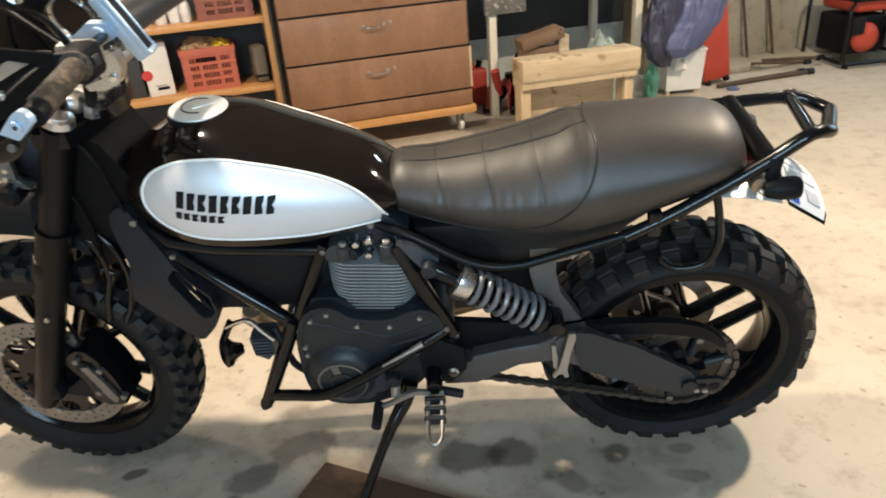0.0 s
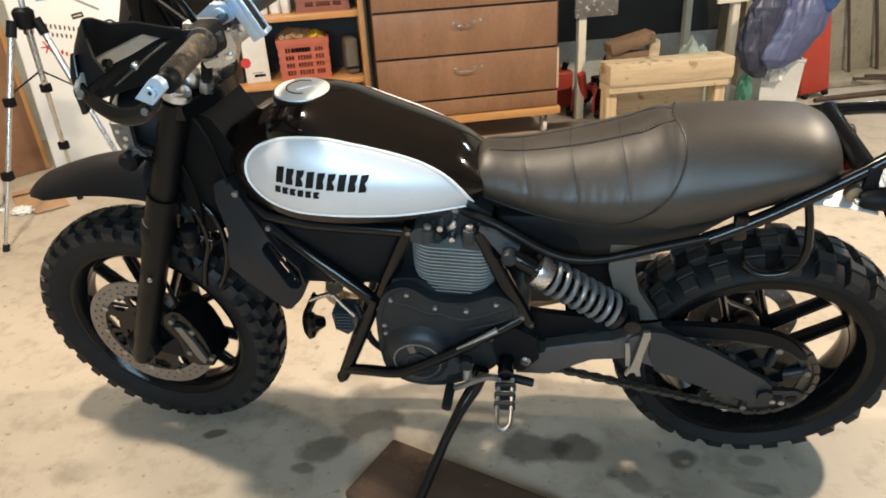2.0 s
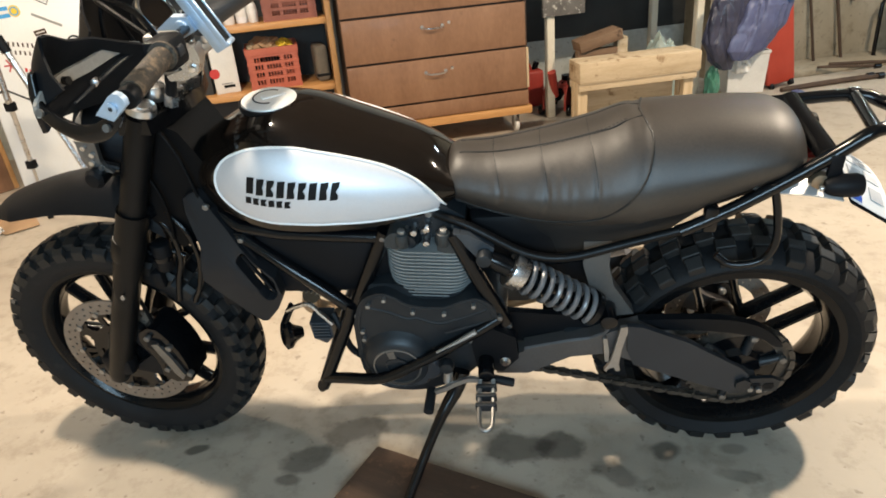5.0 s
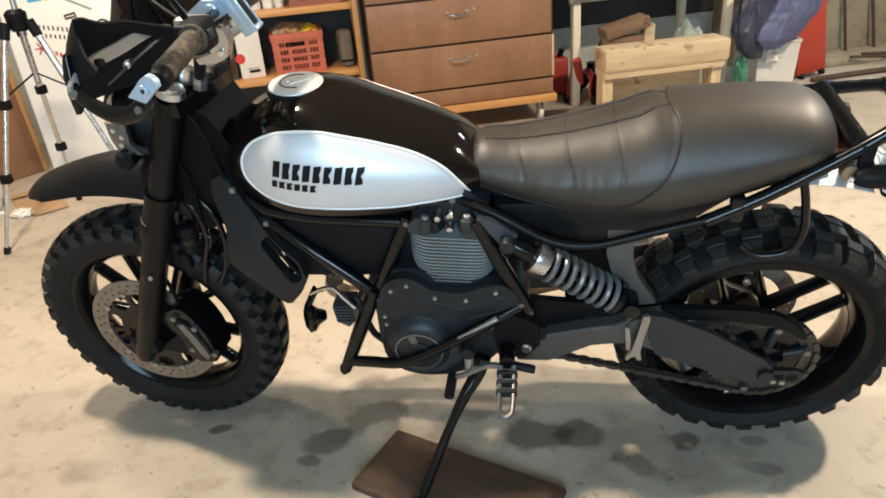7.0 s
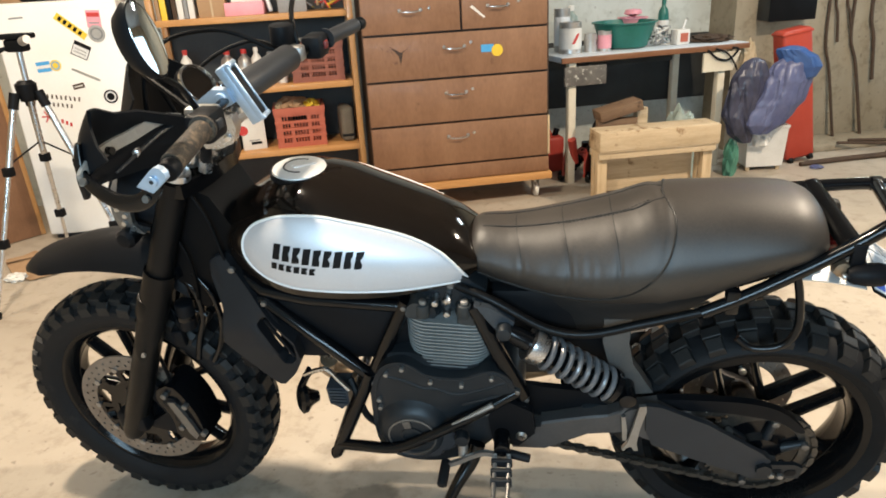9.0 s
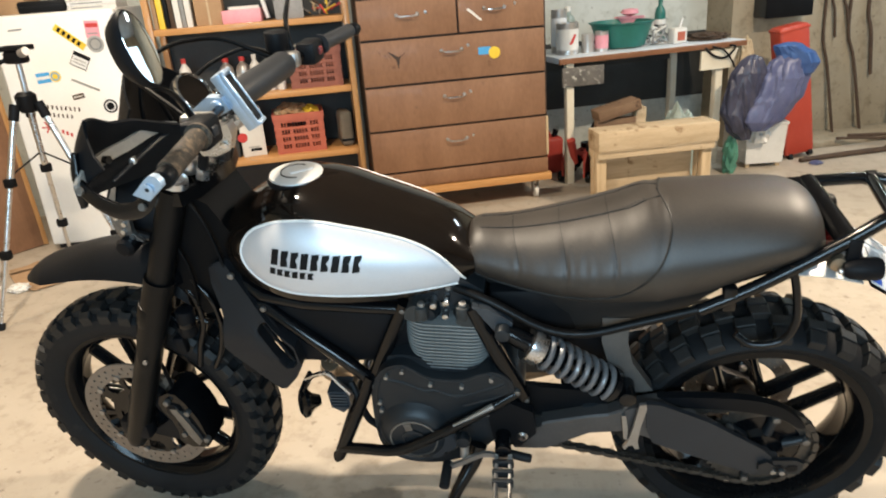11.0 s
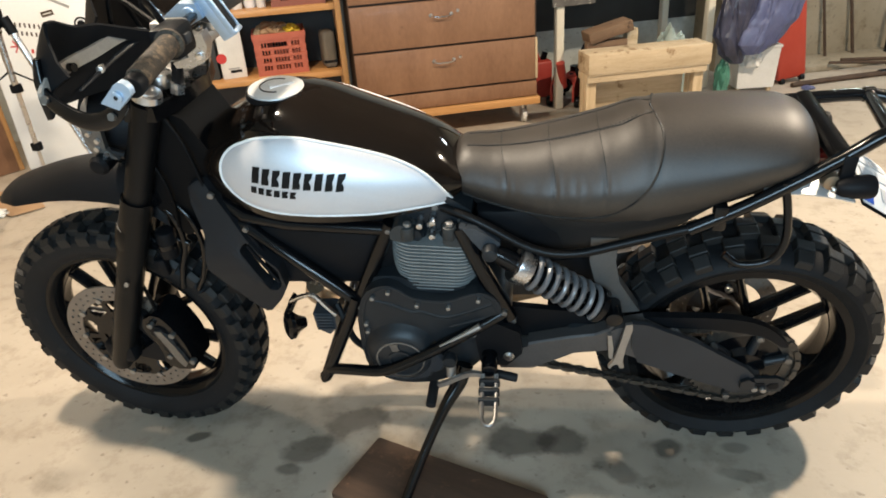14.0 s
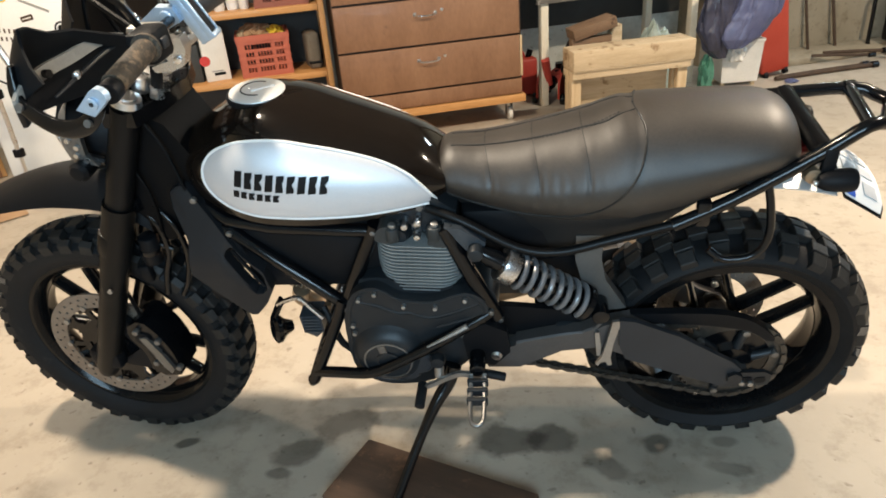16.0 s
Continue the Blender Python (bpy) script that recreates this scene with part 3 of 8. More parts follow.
def disc_mesh(r0, r1, t, holes, seg=144):
    """A drilled brake disc, flat in y."""
    bm = bmesh.new()
    radii = [r0, r0 + (r1 - r0) * 0.22, r0 + (r1 - r0) * 0.36, r0 + (r1 - r0) * 0.58, r0 + (r1 - r0) * 0.72, r1]
    V = [[bm.verts.new((r * math.cos(2 * math.pi * k / seg), 0, r * math.sin(2 * math.pi * k / seg))) for k in range(seg)] for r in radii]
    for i in range(5):
        for k in range(seg):
            if i == 1 and k % holes == 0 or i == 3 and k % holes == holes // 2:
                continue
            bm.faces.new((V[i][k], V[i][(k + 1) % seg], V[i + 1][(k + 1) % seg], V[i + 1][k]))
    return thick(bm, t)


def wheel(name, x, R, bead, hw, rim_w, count, rows, m, label, phase, tip, foot, r0):
    """Rim with hub, five pairs of spokes and a knobbly tyre; axis along y."""
    at = Matrix.Translation((x, 0, R))
    b = bead
    prof = [(b + 0.003, -rim_w), (b + 0.003, -rim_w + 0.006), (b - 0.006, -rim_w + 0.012), (b - 0.012, -rim_w * 0.55), (b - 0.03, -rim_w * 0.3), (b - 0.03, rim_w * 0.3), (b - 0.012, rim_w * 0.55),
            (b - 0.006, rim_w - 0.012), (b + 0.008, rim_w - 0.006), (b + 0.008, rim_w), (b - 0.009, rim_w), (b - 0.018, rim_w * 0.8), (b - 0.028, rim_w * 0.45), (b - 0.028, -rim_w * 0.45), (b - 0.018, -rim_w * 0.8), (b - 0.009, -rim_w)]
    w = part(name, lathe(prof, 96, YAXIS, closed=True), M["rim"], bike, label, m=m @ at)
    hub = lathe([(0.012, -0.075), (0.034, -0.075), (0.04, -0.05), (0.045, -0.02), (0.045, 0.02), (0.04, 0.05), (0.034, 0.075), (0.012, 0.075)], 40, YAXIS, closed=True)
    part("hub", hub, M["rim"], w)
    for i in range(5):
        for s in (-1, 1):
            a = radians(phase + i * 72 + s * tip)
            root = radians(phase + i * 72 + s * foot)
            bm = bmesh.new()
            rings = []
            for f in (0.0, 0.25, 0.6, 1.0):
                inner = Vector((r0 * math.cos(root), 0, r0 * math.sin(root)))
                outer = Vector(((b - 0.028) * math.cos(a), 0, (b - 0.028) * math.sin(a)))
                c = inner.lerp(outer, f)
                run = (outer - inner).normalized()
                t = Vector((-run.z, 0, run.x))
                wd, dp = 0.011 - 0.003 * f + 0.003 * (f > 0.9), 0.021 - 0.004 * f
                ring = []
                for k in range(8):
                    g = 2 * math.pi * (k + 0.5) / 8
                    ring.append(c + t * (wd * math.cos(g)) + Vector((0, dp * math.sin(g), 0)))
                rings.append(ring)
            loft(rings, bm)
            part("spoke", bm, M["rim"], w)
    tyre(R + 0.004, bead, hw, count, rows, m @ at)
    return w


front_rows = [(-0.30, 0.30, 0.0, 0.6), (-0.74, -0.38, 0.5, 0.62), (0.38, 0.74, 0.5, 0.62), (-1.0, -0.80, 0.0, 0.6), (0.80, 1.0, 0.0, 0.6)]
rear_rows = [(-0.34, -0.03, 0.0, 0.60), (0.03, 0.34, 0.0, 0.60), (-0.64, -0.38, 0.5, 0.62), (0.38, 0.64, 0.5, 0.62), (-0.95, -0.68, 0.5, 0.56), (0.68, 0.95, 0.5, 0.56)]
fw = wheel("front_wheel", AXLE_F + 0.007, RF, 0.236, 0.062, 0.044, 35, front_rows, FRONT, "black cast front wheel with paired spokes", 45, 16, 14, 0.036)
rw = wheel("rear_wheel", AXLE_R, RR, 0.229, 0.083, 0.067, 27, rear_rows, Matrix(), "black cast rear wheel with paired spokes", 34.5, 11, 34, 0.070)
part("brake_disc", disc_mesh(0.124, 0.165, 0.005, 4), M["disc"], fw, "drilled steel brake disc, lightly rusted", m=Matrix.Translation((0, -0.062, 0)))
bm = bmesh.new()
radii = (0.044, 0.062, 0.070, 0.088, 0.096, 0.114, 0.128)
net = [[bm.verts.new((r * math.cos(2 * math.pi * k / 90), 0, r * math.sin(2 * math.pi * k / 90))) for k in range(90)] for r in radii]
for i in range(6):
    for k in range(90):
        big, small = i in (3, 4) and k % 18 in (2, 3, 4, 5, 6, 7, 10, 11, 12, 13, 14, 15), i == 1 and k % 18 in (7, 8, 9, 10)
        notch = i == 5 and k % 9 in (3, 4, 5)
        if not (big and i == 4 or big and i == 3 and k % 18 not in (2, 15) or small or notch):
            bm.faces.new((net[i][k], net[i][(k + 1) % 90], net[i + 1][(k + 1) % 90], net[i + 1][k]))
part("disc_carrier", thick(bm, 0.006), M["steel_black"], fw, "black pierced disc carrier", smooth=False, m=Matrix.Translation((0, -0.060, 0)))
for i in range(10):
    a = 2 * math.pi * i / 10
    p = Vector((0.126 * math.cos(a), -0.058, 0.126 * math.sin(a)))
    part("disc_rivet", rod(p, p + Vector((0, -0.013, 0)), 0.007, seg=12), M["alu_dull"], fw)
part("disc_carrier", lathe([(0.03, 0.068), (0.056, 0.066), (0.056, 0.058), (0.03, 0.056)], 40, pose(0, 0, 0, 90, 0, 0), None, True), M["steel_black"], fw)
part("brake_disc", disc_mesh(0.085, 0.1225, 0.005, 4), M["disc"], rw, "drilled rear brake disc", m=Matrix.Translation((0, 0.085, 0)))
# sprocket with teeth
bm = bmesh.new()
teeth = 46
out = []
for k in range(teeth * 4):
    a = 2 * math.pi * k / (teeth * 4)
    r = 0.118 if k % 4 in (0, 1) else 0.111
    out.append((r * math.cos(a), r * math.sin(a)))
inner = [(0.086 * math.cos(2 * math.pi * k / (teeth * 4)), 0.086 * math.sin(2 * math.pi * k / (teeth * 4))) for k in range(teeth * 4)]
vo, vi = [bm.verts.new((x, 0, z)) for x, z in out], [bm.verts.new((x, 0, z)) for x, z in inner]
for k in range(len(vo)):
    j = (k + 1) % len(vo)
    bm.faces.new((vo[k], vo[j], vi[j], vi[k]))
part("sprocket", thick(bm, 0.006), M["chain"], rw, "oily steel rear sprocket", m=Matrix.Translation((0, -0.098, 0)))
bm = lathe([(0.02, -0.118), (0.045, -0.114), (0.054, -0.100), (0.088, -0.096), (0.088, -0.088), (0.05, -0.085), (0.02, -0.085)], 40, pose(0, 0, 0, 90, 0, 0) @ Matrix.Scale(-1, 4, (0, 0, 1)), None, True)
part("sprocket_carrier", bm, M["steel_black"], rw)
for i in range(6):
    a = 2 * math.pi * i / 6 + 0.3
    u = Vector((math.cos(a), 0, math.sin(a)))
    off = Vector((0, -0.103, 0))
    part("carrier_arm", rod(u * 0.045 + off, u * 0.097 + off, 0.0115, r2=0.008, seg=10), M["engine"], rw)
    part("sprocket_bolt", rod(u * 0.093 + off, u * 0.093 + off + Vector((0, -0.013, 0)), 0.0085, seg=6, bev=0.001), M["worn_steel"], rw)
bm = rod((0, -0.155, 0), (0, 0.155, 0), 0.012)
rod((0, -0.160, 0), (0, -0.150, 0), 0.017, bm, seg=6)
part("axle_nut", bm, M["engine"], rw, "worn steel axle nut")
for x, z in ((0.018, -0.018), (0.036, -0.020)):
    part("adjuster_bolt", rod((x, -0.158, z), (x, -0.146, z), 0.0065, seg=10, bev=0.002), M["alu_dull"], rw)

# ---- fork, clamps, bars (turned with the steering) ----
tip, top = Vector((AXLE_F + 0.008, 0, RF)), Vector((-0.410, 0, 0.978))
d = (top - tip).normalized()
for s in (-1, 1):
    y = Vector((0, 0.098 * s, 0))
    leg = part("fork_leg", lathe([(0.0, -0.06), (0.022, -0.058), (0.029, -0.03), (0.030, 0.20), (0.0285, 0.345), (0.031, 0.35), (0.031, 0.372), (0.0, 0.374)], 32,
               Matrix.Translation(tip + y) @ d.to_track_quat("Z", "Y").to_matrix().to_4x4()), M["fork_black"], bike, "black fork leg", m=FRONT)
    part("fork_tube", rod(tip + y + d * 0.36, top + y - d * 0.01, 0.0268, seg=28), M["fork_black"], leg)
    part("fork_cap", lathe([(0.0, 0.010), (0.017, 0.010), (0.018, 0.007), (0.026, 0.006), (0.028, -0.006), (0.0, -0.006)][::-1], 28, Matrix.Translation(top + y + d * 0.006) @ d.to_track_quat("Z", "Y").to_matrix().to_4x4()), M["alu"], leg, "polished fork cap")
    foot = Vector((AXLE_F, 0.098 * s, RF))
    part("axle_clamp", box(foot.x - 0.03, foot.x + 0.045, foot.y - 0.022, foot.y + 0.022, foot.z - 0.03, foot.z + 0.03, 0.012), M["plastic"], leg)
    part("fork_guard", rod(tip + y + d * 0.355 + Vector((-0.006, 0, 0)), tip + y + d * 0.41 + Vector((-0.006, 0, 0)), 0.0325, seg=24, bev=0.004), M["fork_black"], leg)
for h, nm in ((0.698, "top_clamp"), (0.475, "bottom_clamp")):
    c = tip + d * h
    k = 0.120 if nm == "top_clamp" else 0.095
    bm = plate([(c.x - 0.035, -k), (c.x + 0.03, -k), (c.x + 0.05, -0.05), (c.x + 0.055, 0.05), (c.x + 0.03, k), (c.x - 0.035, k), (c.x - 0.045, 0.05), (c.x - 0.045, -0.05)], c.z - 0.016, c.z + 0.012, 0.006, None, "z")
    part(nm, bm, M["steel_black"], bike, "", m=FRONT)
shell = []
turned = Matrix.Translation(tip + Vector((0, -0.098, 0))) @ d.to_track_quat("Z", "Y").to_matrix().to_4x4()
toward = (turned.to_3x3().inverted() @ Vector((0.25, -1, 0))).normalized()
base_a = math.atan2(toward.y, toward.x)
for k in range(25):
    a = k / 24 * 2 - 1
    low = 0.235 + 0.16 * abs(a) ** 1.6
    shell.append([turned @ Vector((0.0325 * math.cos(base_a + a * 1.7), 0.0325 * math.sin(base_a + a * 1.7), low + (0.485 - low) * h)) for h in (0, 0.25, 0.5, 0.75, 1.0)])
part("fork_guard", thick(loft(shell, None, False, False), 0.003), M["fork_black"], bike, "black plastic fork guard", m=FRONT)
for h, out in ((0.262, -0.036),):
    c = tip + Vector((0.012, -0.098 + out, 0)) + d * h
    part("guard_screw", rod(c, c + Vector((0.001, -0.005, 0)), 0.005, seg=10), M["alu_dull"], bike, m=FRONT)
part("steering_stem", rod(Vector((-0.555, 0, 0.63)), Vector((-0.395, 0, 0.985)), 0.03, seg=24), M["steel_black"], bike, m=FRONT)
part("stem_nut", rod(Vector((-0.392, 0, 0.975)), Vector((-0.383, 0, 0.998)), 0.02, seg=6), M["alu"], bike, "silver steering stem nut", m=FRONT)
for s in (-1, 1):
    part("bar_riser", rod((-0.375, 0.052 * s, 0.97), (-0.345, 0.052 * s, 1.065), 0.011, seg=20, bev=0.003), M["plastic"], bike, "black bar riser", m=FRONT)
    cl = part("bar_clamp", box(-0.37, -0.318, 0.052 * s - 0.02, 0.052 * s + 0.02, 1.05, 1.105, 0.009), M["alu"], bike, m=FRONT)
    for bx in (-0.36, -0.328):
        part("clamp_bolt", rod((bx, 0.052 * s, 1.1), (bx, 0.052 * s, 1.111), 0.006, seg=6), M["chrome"], cl)
cast = part("riser_casting", box(-0.366, -0.322, -0.074, 0.074, 1.032, 1.056, 0.008), M["alu_dull"], bike, "bright cast riser block", m=FRONT)
for y in (-0.062, -0.03, 0.03, 0.062):
    part("casting_bolt", rod((-0.345, y, 1.054), (-0.345, y, 1.066), 0.008, seg=12, bev=0.002), M["chrome"], cast)
bar_pts = [(-0.190, -0.415, 1.135), (-0.215, -0.29, 1.137), (-0.245, -0.20, 1.128), (-0.31, -0.115, 1.09), (-0.342, -0.06, 1.078), (-0.342, 0.06, 1.078), (-0.31, 0.115, 1.09), (-0.245, 0.20, 1.128), (-0.215, 0.29, 1.137), (-0.190, 0.415, 1.135)]
part("handlebar", pipe(bar_pts, 0.0125, None, 14, 8), M["steel_black"], bike, "black wide handlebar", m=FRONT)
part("crossbar_pad", rod((-0.275, -0.06, 1.122), (-0.262, 0.17, 1.125), 0.027, seg=28, bev=0.006), M["plastic_grey"], bike, "grey foam crossbar pad", m=FRONT)
part("crossbar", pipe([(-0.262, -0.165, 1.124), (-0.275, -0.05, 1.123)], 0.008, None, 10, 2), M["steel_black"], bike, m=FRONT)
part("crossbar_end", pipe([(-0.266, 0.10, 1.124), (-0.262, 0.17, 1.125), (-0.245, 0.2, 1.126)], 0.009, None, 10, 4), M["alu"], bike, m=FRONT)
for s in (-1, 1):
    a, b = Vector((-0.193, 0.395 * s, 1.135)), Vector((-0.215, 0.272 * s, 1.137))
    bm = lathe([(0.0, 0.0)] + [(0.0150 + 0.0010 * (k % 2), 0.125 * k / 24) for k in range(25)] + [(0.021, 0.126), (0.021, 0.132), (0.0, 0.132)], 24, Matrix.Translation(a) @ (b - a).to_track_quat("Z", "Y").to_matrix().to_4x4())
    part("grip", bm, M["grip"] if s < 0 else M["plastic_grey"], bike, "worn brown wrapped grip" if s < 0 else "grey rubber grip", m=FRONT)
    part("bar_end", rod((-0.189, 0.397 * s, 1.135), (-0.186, 0.421 * s, 1.134), 0.0145, seg=20, bev=0.004), M["plastic"], bike, "black bar end weight", m=FRONT)
    # switch gear, lever perch
    c = Vector((-0.228, 0.235 * s, 1.132))
    sw = part("switch_gear", box(c.x - 0.022, c.x + 0.022, c.y - 0.032, c.y + 0.026, c.z - 0.024, c.z + 0.024, 0.01), M["plastic"], bike, "black switch housing", m=FRONT)
    part("switch_button", box(c.x + 0.02, c.x + 0.027, c.y - 0.012, c.y + 0.006, c.z - 0.006, c.z + 0.01, 0.003), M["switch_red"] if s > 0 else M["plastic_grey"], sw)
    part("lever_perch", box(-0.29, -0.235, 0.185 * s - 0.016, 0.185 * s + 0.016, 1.112, 1.145, 0.008), M["alu_dull"], bike, "scuffed metal lever perch", m=FRONT)
    grab = part("lever", pipe([(-0.285, 0.18 * s, 1.130), (-0.297, 0.24 * s, 1.127), (-0.299, 0.30 * s, 1.121), (-0.293, 0.35 * s, 1.119), (-0.290, 0.385 * s, 1.117)], lambda f: 0.0036 - 0.0020 * f, None, 8, 6, flat=1.2), M["engine"], bike, "slim dark control lever", m=FRONT)
    part("lever_adjuster", rod((-0.300, 0.315 * s, 1.122), (-0.295, 0.330 * s, 1.122), 0.0055, seg=14, bev=0.002), M["alu"], grab, "bright adjuster screw")
# left hand guard: moulded blade, strap, shield
blade = spline([(-0.192, -0.437, 1.126), (-0.206, -0.438, 1.110), (-0.228, -0.436, 1.098), (-0.258, -0.433, 1.095), (-0.288, -0.428, 1.106), (-0.311, -0.421, 1.121), (-0.320, -0.415, 1.136), (-0.320, -0.410, 1.152), (-0.318, -0.405, 1.168)], 6)
rings = []
for i, p in enumerate(blade):
    q = (blade[min(i + 1, len(blade) - 1)] - blade[max(i - 1, 0)]).normalized()
    across = q.cross(Vector((0, -1, 0))).normalized()
    f = i / (len(blade) - 1)
    wide = 0.0125 * (0.75 + 0.25 * math.sin(math.pi * min(1.0, f * 1.5))) * (1.0 if f < 0.6 else 1.0 - 1.5 * (f - 0.6))
    deep = 0.0045
    rings.append([p + across * (wide * math.copysign(abs(math.cos(2 * math.pi * k / 16)) ** 0.5, math.cos(2 * math.pi * k / 16))) + Vector((0, deep * math.copysign(abs(math.sin(2 * math.pi * k / 16)) ** 0.6, math.sin(2 * math.pi * k / 16)), 0)) for k in range(16)])
part("hand_guard_frame", loft(rings), M["steel_black"], bike, "black hand guard frame", m=FRONT)
line = spline([(-0.317, -0.426, 1.120), (-0.313, -0.408, 1.134), (-0.316, -0.36, 1.139), (-0.308, -0.31, 1.140), (-0.300, -0.26, 1.143), (-0.297, -0.235, 1.139), (-0.292, -0.205, 1.128)], 6)
bm = loft([[p + Vector((dx, 0, dz)) for dx, dz in ((-0.003, -0.006), (0.003, -0.006), (0.003, 0.011), (-0.003, 0.011))] for p in line])
strap = part("hand_guard_strap", bm, M["strap"], bike, "bare aluminium hand guard strap", smooth=False, m=FRONT)
part("strap_bolt", rod((-0.313, -0.362, 1.140), (-0.304, -0.363, 1.140), 0.006, seg=12), M["steel_black"], strap)
top_y = [-0.413, -0.407, -0.400, -0.390, -0.370, -0.340, -0.300, -0.260, -0.230, -0.195]
top_z = [1.146, 1.174, 1.194, 1.209, 1.206, 1.189, 1.179, 1.160, 1.146, 1.128]
rings = []
for i in range(25):
    u = i / 24
    y = -0.413 + 0.218 * u ** 1.25
    xf = -0.326 - 0.028 * math.sin(math.pi * u ** 0.6) + 0.01 * u * u
    zt = interp(y, top_y, top_z)
    zb = 1.094 - 0.012 * math.exp(-((y + 0.395) / 0.02) ** 2) - 0.032 * u
    rings.append([(xf + 0.050 * max(0.0, (v - 0.25) / 0.75) ** 1.7, y, zb + (zt - zb) * v) for v in (0, 0.15, 0.3, 0.45, 0.6, 0.75, 0.88, 1.0)])
part("hand_guard_shield", thick(loft(rings, None, False, False), 0.004), M["plastic"], bike, "black plastic hand guard shield", m=FRONT)
for p in ((-0.209, -0.441, 1.106), (-0.311, -0.424, 1.121)):
    part("guard_bolt", rod(p, Vector(p) + Vector((0.0, -0.006, 0.002)), 0.0052, seg=12), M["worn_steel"], bike, m=FRONT)
part("bar_end_clamp", plate([(-0.187, 1.151), (-0.180, 1.1545), (-0.173, 1.1525), (-0.168, 1.146), (-0.168, 1.138), (-0.192, 1.118), (-0.214, 1.127)], -0.449, -0.439, 0.003), M["blue_alu"], bike, "pale blue guard clamp", m=FRONT)
tb = part("clamp_bolt", rod((-0.187, -0.447, 1.136), (-0.187, -0.453, 1.136), 0.0075, seg=16, bev=0.002), M["blue_alu"], bike, m=FRONT)
part("bolt_socket", rod((-0.187, -0.4525, 1.136), (-0.187, -0.4536, 1.136), 0.0032, seg=6), M["engine"], tb)
# silver cap and bolt on the top clamp, mount beside the headlight
part("clamp_cap", rod((-0.409, -0.05, 0.983), (-0.400, -0.05, 1.012), 0.018, seg=28, bev=0.003), M["alu"], bike, "silver cylindrical clamp cap")
part("clamp_bolt", rod((-0.397, 0.0, 0.978), (-0.392, 0.0, 0.990), 0.015, seg=20, bev=0.003), M["alu"], bike)
mount = part("headlight_mount", plate([(-0.565, 0.935), (-0.525, 0.928), (-0.530, 0.885), (-0.512, 0.862), (-0.540, 0.868), (-0.556, 0.895)], -0.112, -0.100, 0.003), M["worn_steel"], bike, "worn silver headlight mount")
for x, z in ((-0.55, 0.92), (-0.538, 0.905), (-0.545, 0.888), (-0.53, 0.876)):
    part("mount_bolt", rod((x, -0.118, z), (x, -0.110, z), 0.005, seg=8), M["alu"], mount)
# instrument, ignition, phone holder
g = pose(-0.372, -0.008, 1.126, 0, 58, -14)
gauge = part("instrument", lathe([(0.0, -0.03), (0.034, -0.028), (0.040, -0.012), (0.041, 0.0), (0.0, 0.001)], 40, g), M["plastic"], bike, "round black instrument")
part("instrument_ring", lathe([(0.034, 0.001), (0.036, 0.007), (0.0385, 0.006), (0.0405, 0.0), (0.040, -0.006)], 40, g, closed=True), M["chrome"], gauge, "bright instrument ring")
part("instrument_glass", lathe([(0.0, 0.002), (0.034, 0.002), (0.034, 0.0)], 40, g), M["tank_black"], gauge)
part("ignition_lock", rod((-0.415, 0.0, 0.97), (-0.402, 0.0, 1.0), 0.022, seg=24, bev=0.003), M["alu_dull"], bike, m=FRONT)
for y in (-0.055, -0.02, 0.04):
    part("clamp_nut", rod((-0.385 + abs(y) * 0.2, y, 0.97), (-0.378 + abs(y) * 0.2, y, 0.99), 0.014, seg=6), M["alu"], bike, "silver clamp nut", m=FRONT)
ph = pose(-0.258, -0.080, 1.130, 0, 65, 0)
holder = part("phone_holder", box(-0.055, 0.055, -0.016, 0.016, -0.008, 0.012, 0.003), M["blue_alu"], bike, "pale blue aluminium phone holder", m=ph)
part("holder_pad", box(-0.044, 0.046, -0.008, 0.011, 0.010, 0.018, 0.002), M["rubber"], holder, "black rubber pad")
for y in (-0.0135, 0.0135):
    part("holder_rim", box(-0.050, 0.052, y - 0.0025, y + 0.0025, 0.009, 0.020, 0.002), M["blue_alu"], holder)
for s in (-1, 1):
    part("holder_lip", box(0.051 * s - 0.004, 0.051 * s + 0.004, -0.015, 0.015, 0.006, 0.023, 0.003), M["blue_alu"], holder)
arm = part("holder_arm", plate([(-0.350, 1.096), (-0.338, 1.122), (-0.298, 1.148), (-0.270, 1.146), (-0.262, 1.122), (-0.285, 1.112), (-0.330, 1.090)], -0.106, -0.088, 0.005), M["blue_alu"], bike, "pale blue holder arm")
part("holder_bolt", rod((-0.283, -0.104, 1.132), (-0.283, -0.112, 1.132), 0.0105, seg=18, bev=0.002), M["blue_alu"], arm)
# polished clamp under the holder
cast = part("clamp_casting", plate([(-0.330, 1.088), (-0.306, 1.080), (-0.288, 1.087), (-0.284, 1.064), (-0.296, 1.036), (-0.322, 1.026), (-0.352, 1.026), (-0.356, 1.036), (-0.322, 1.046), (-0.332, 1.066)], -0.078, -0.050, 0.007), M["alu"], bike, "polished cast clamp")
for x, z in ((-0.316, 1.068), (-0.303, 1.048)):
    part("clamp_bolt", rod((x, -0.076, z), (x, -0.083, z), 0.007, seg=12, bev=0.002), M["chrome"], cast)
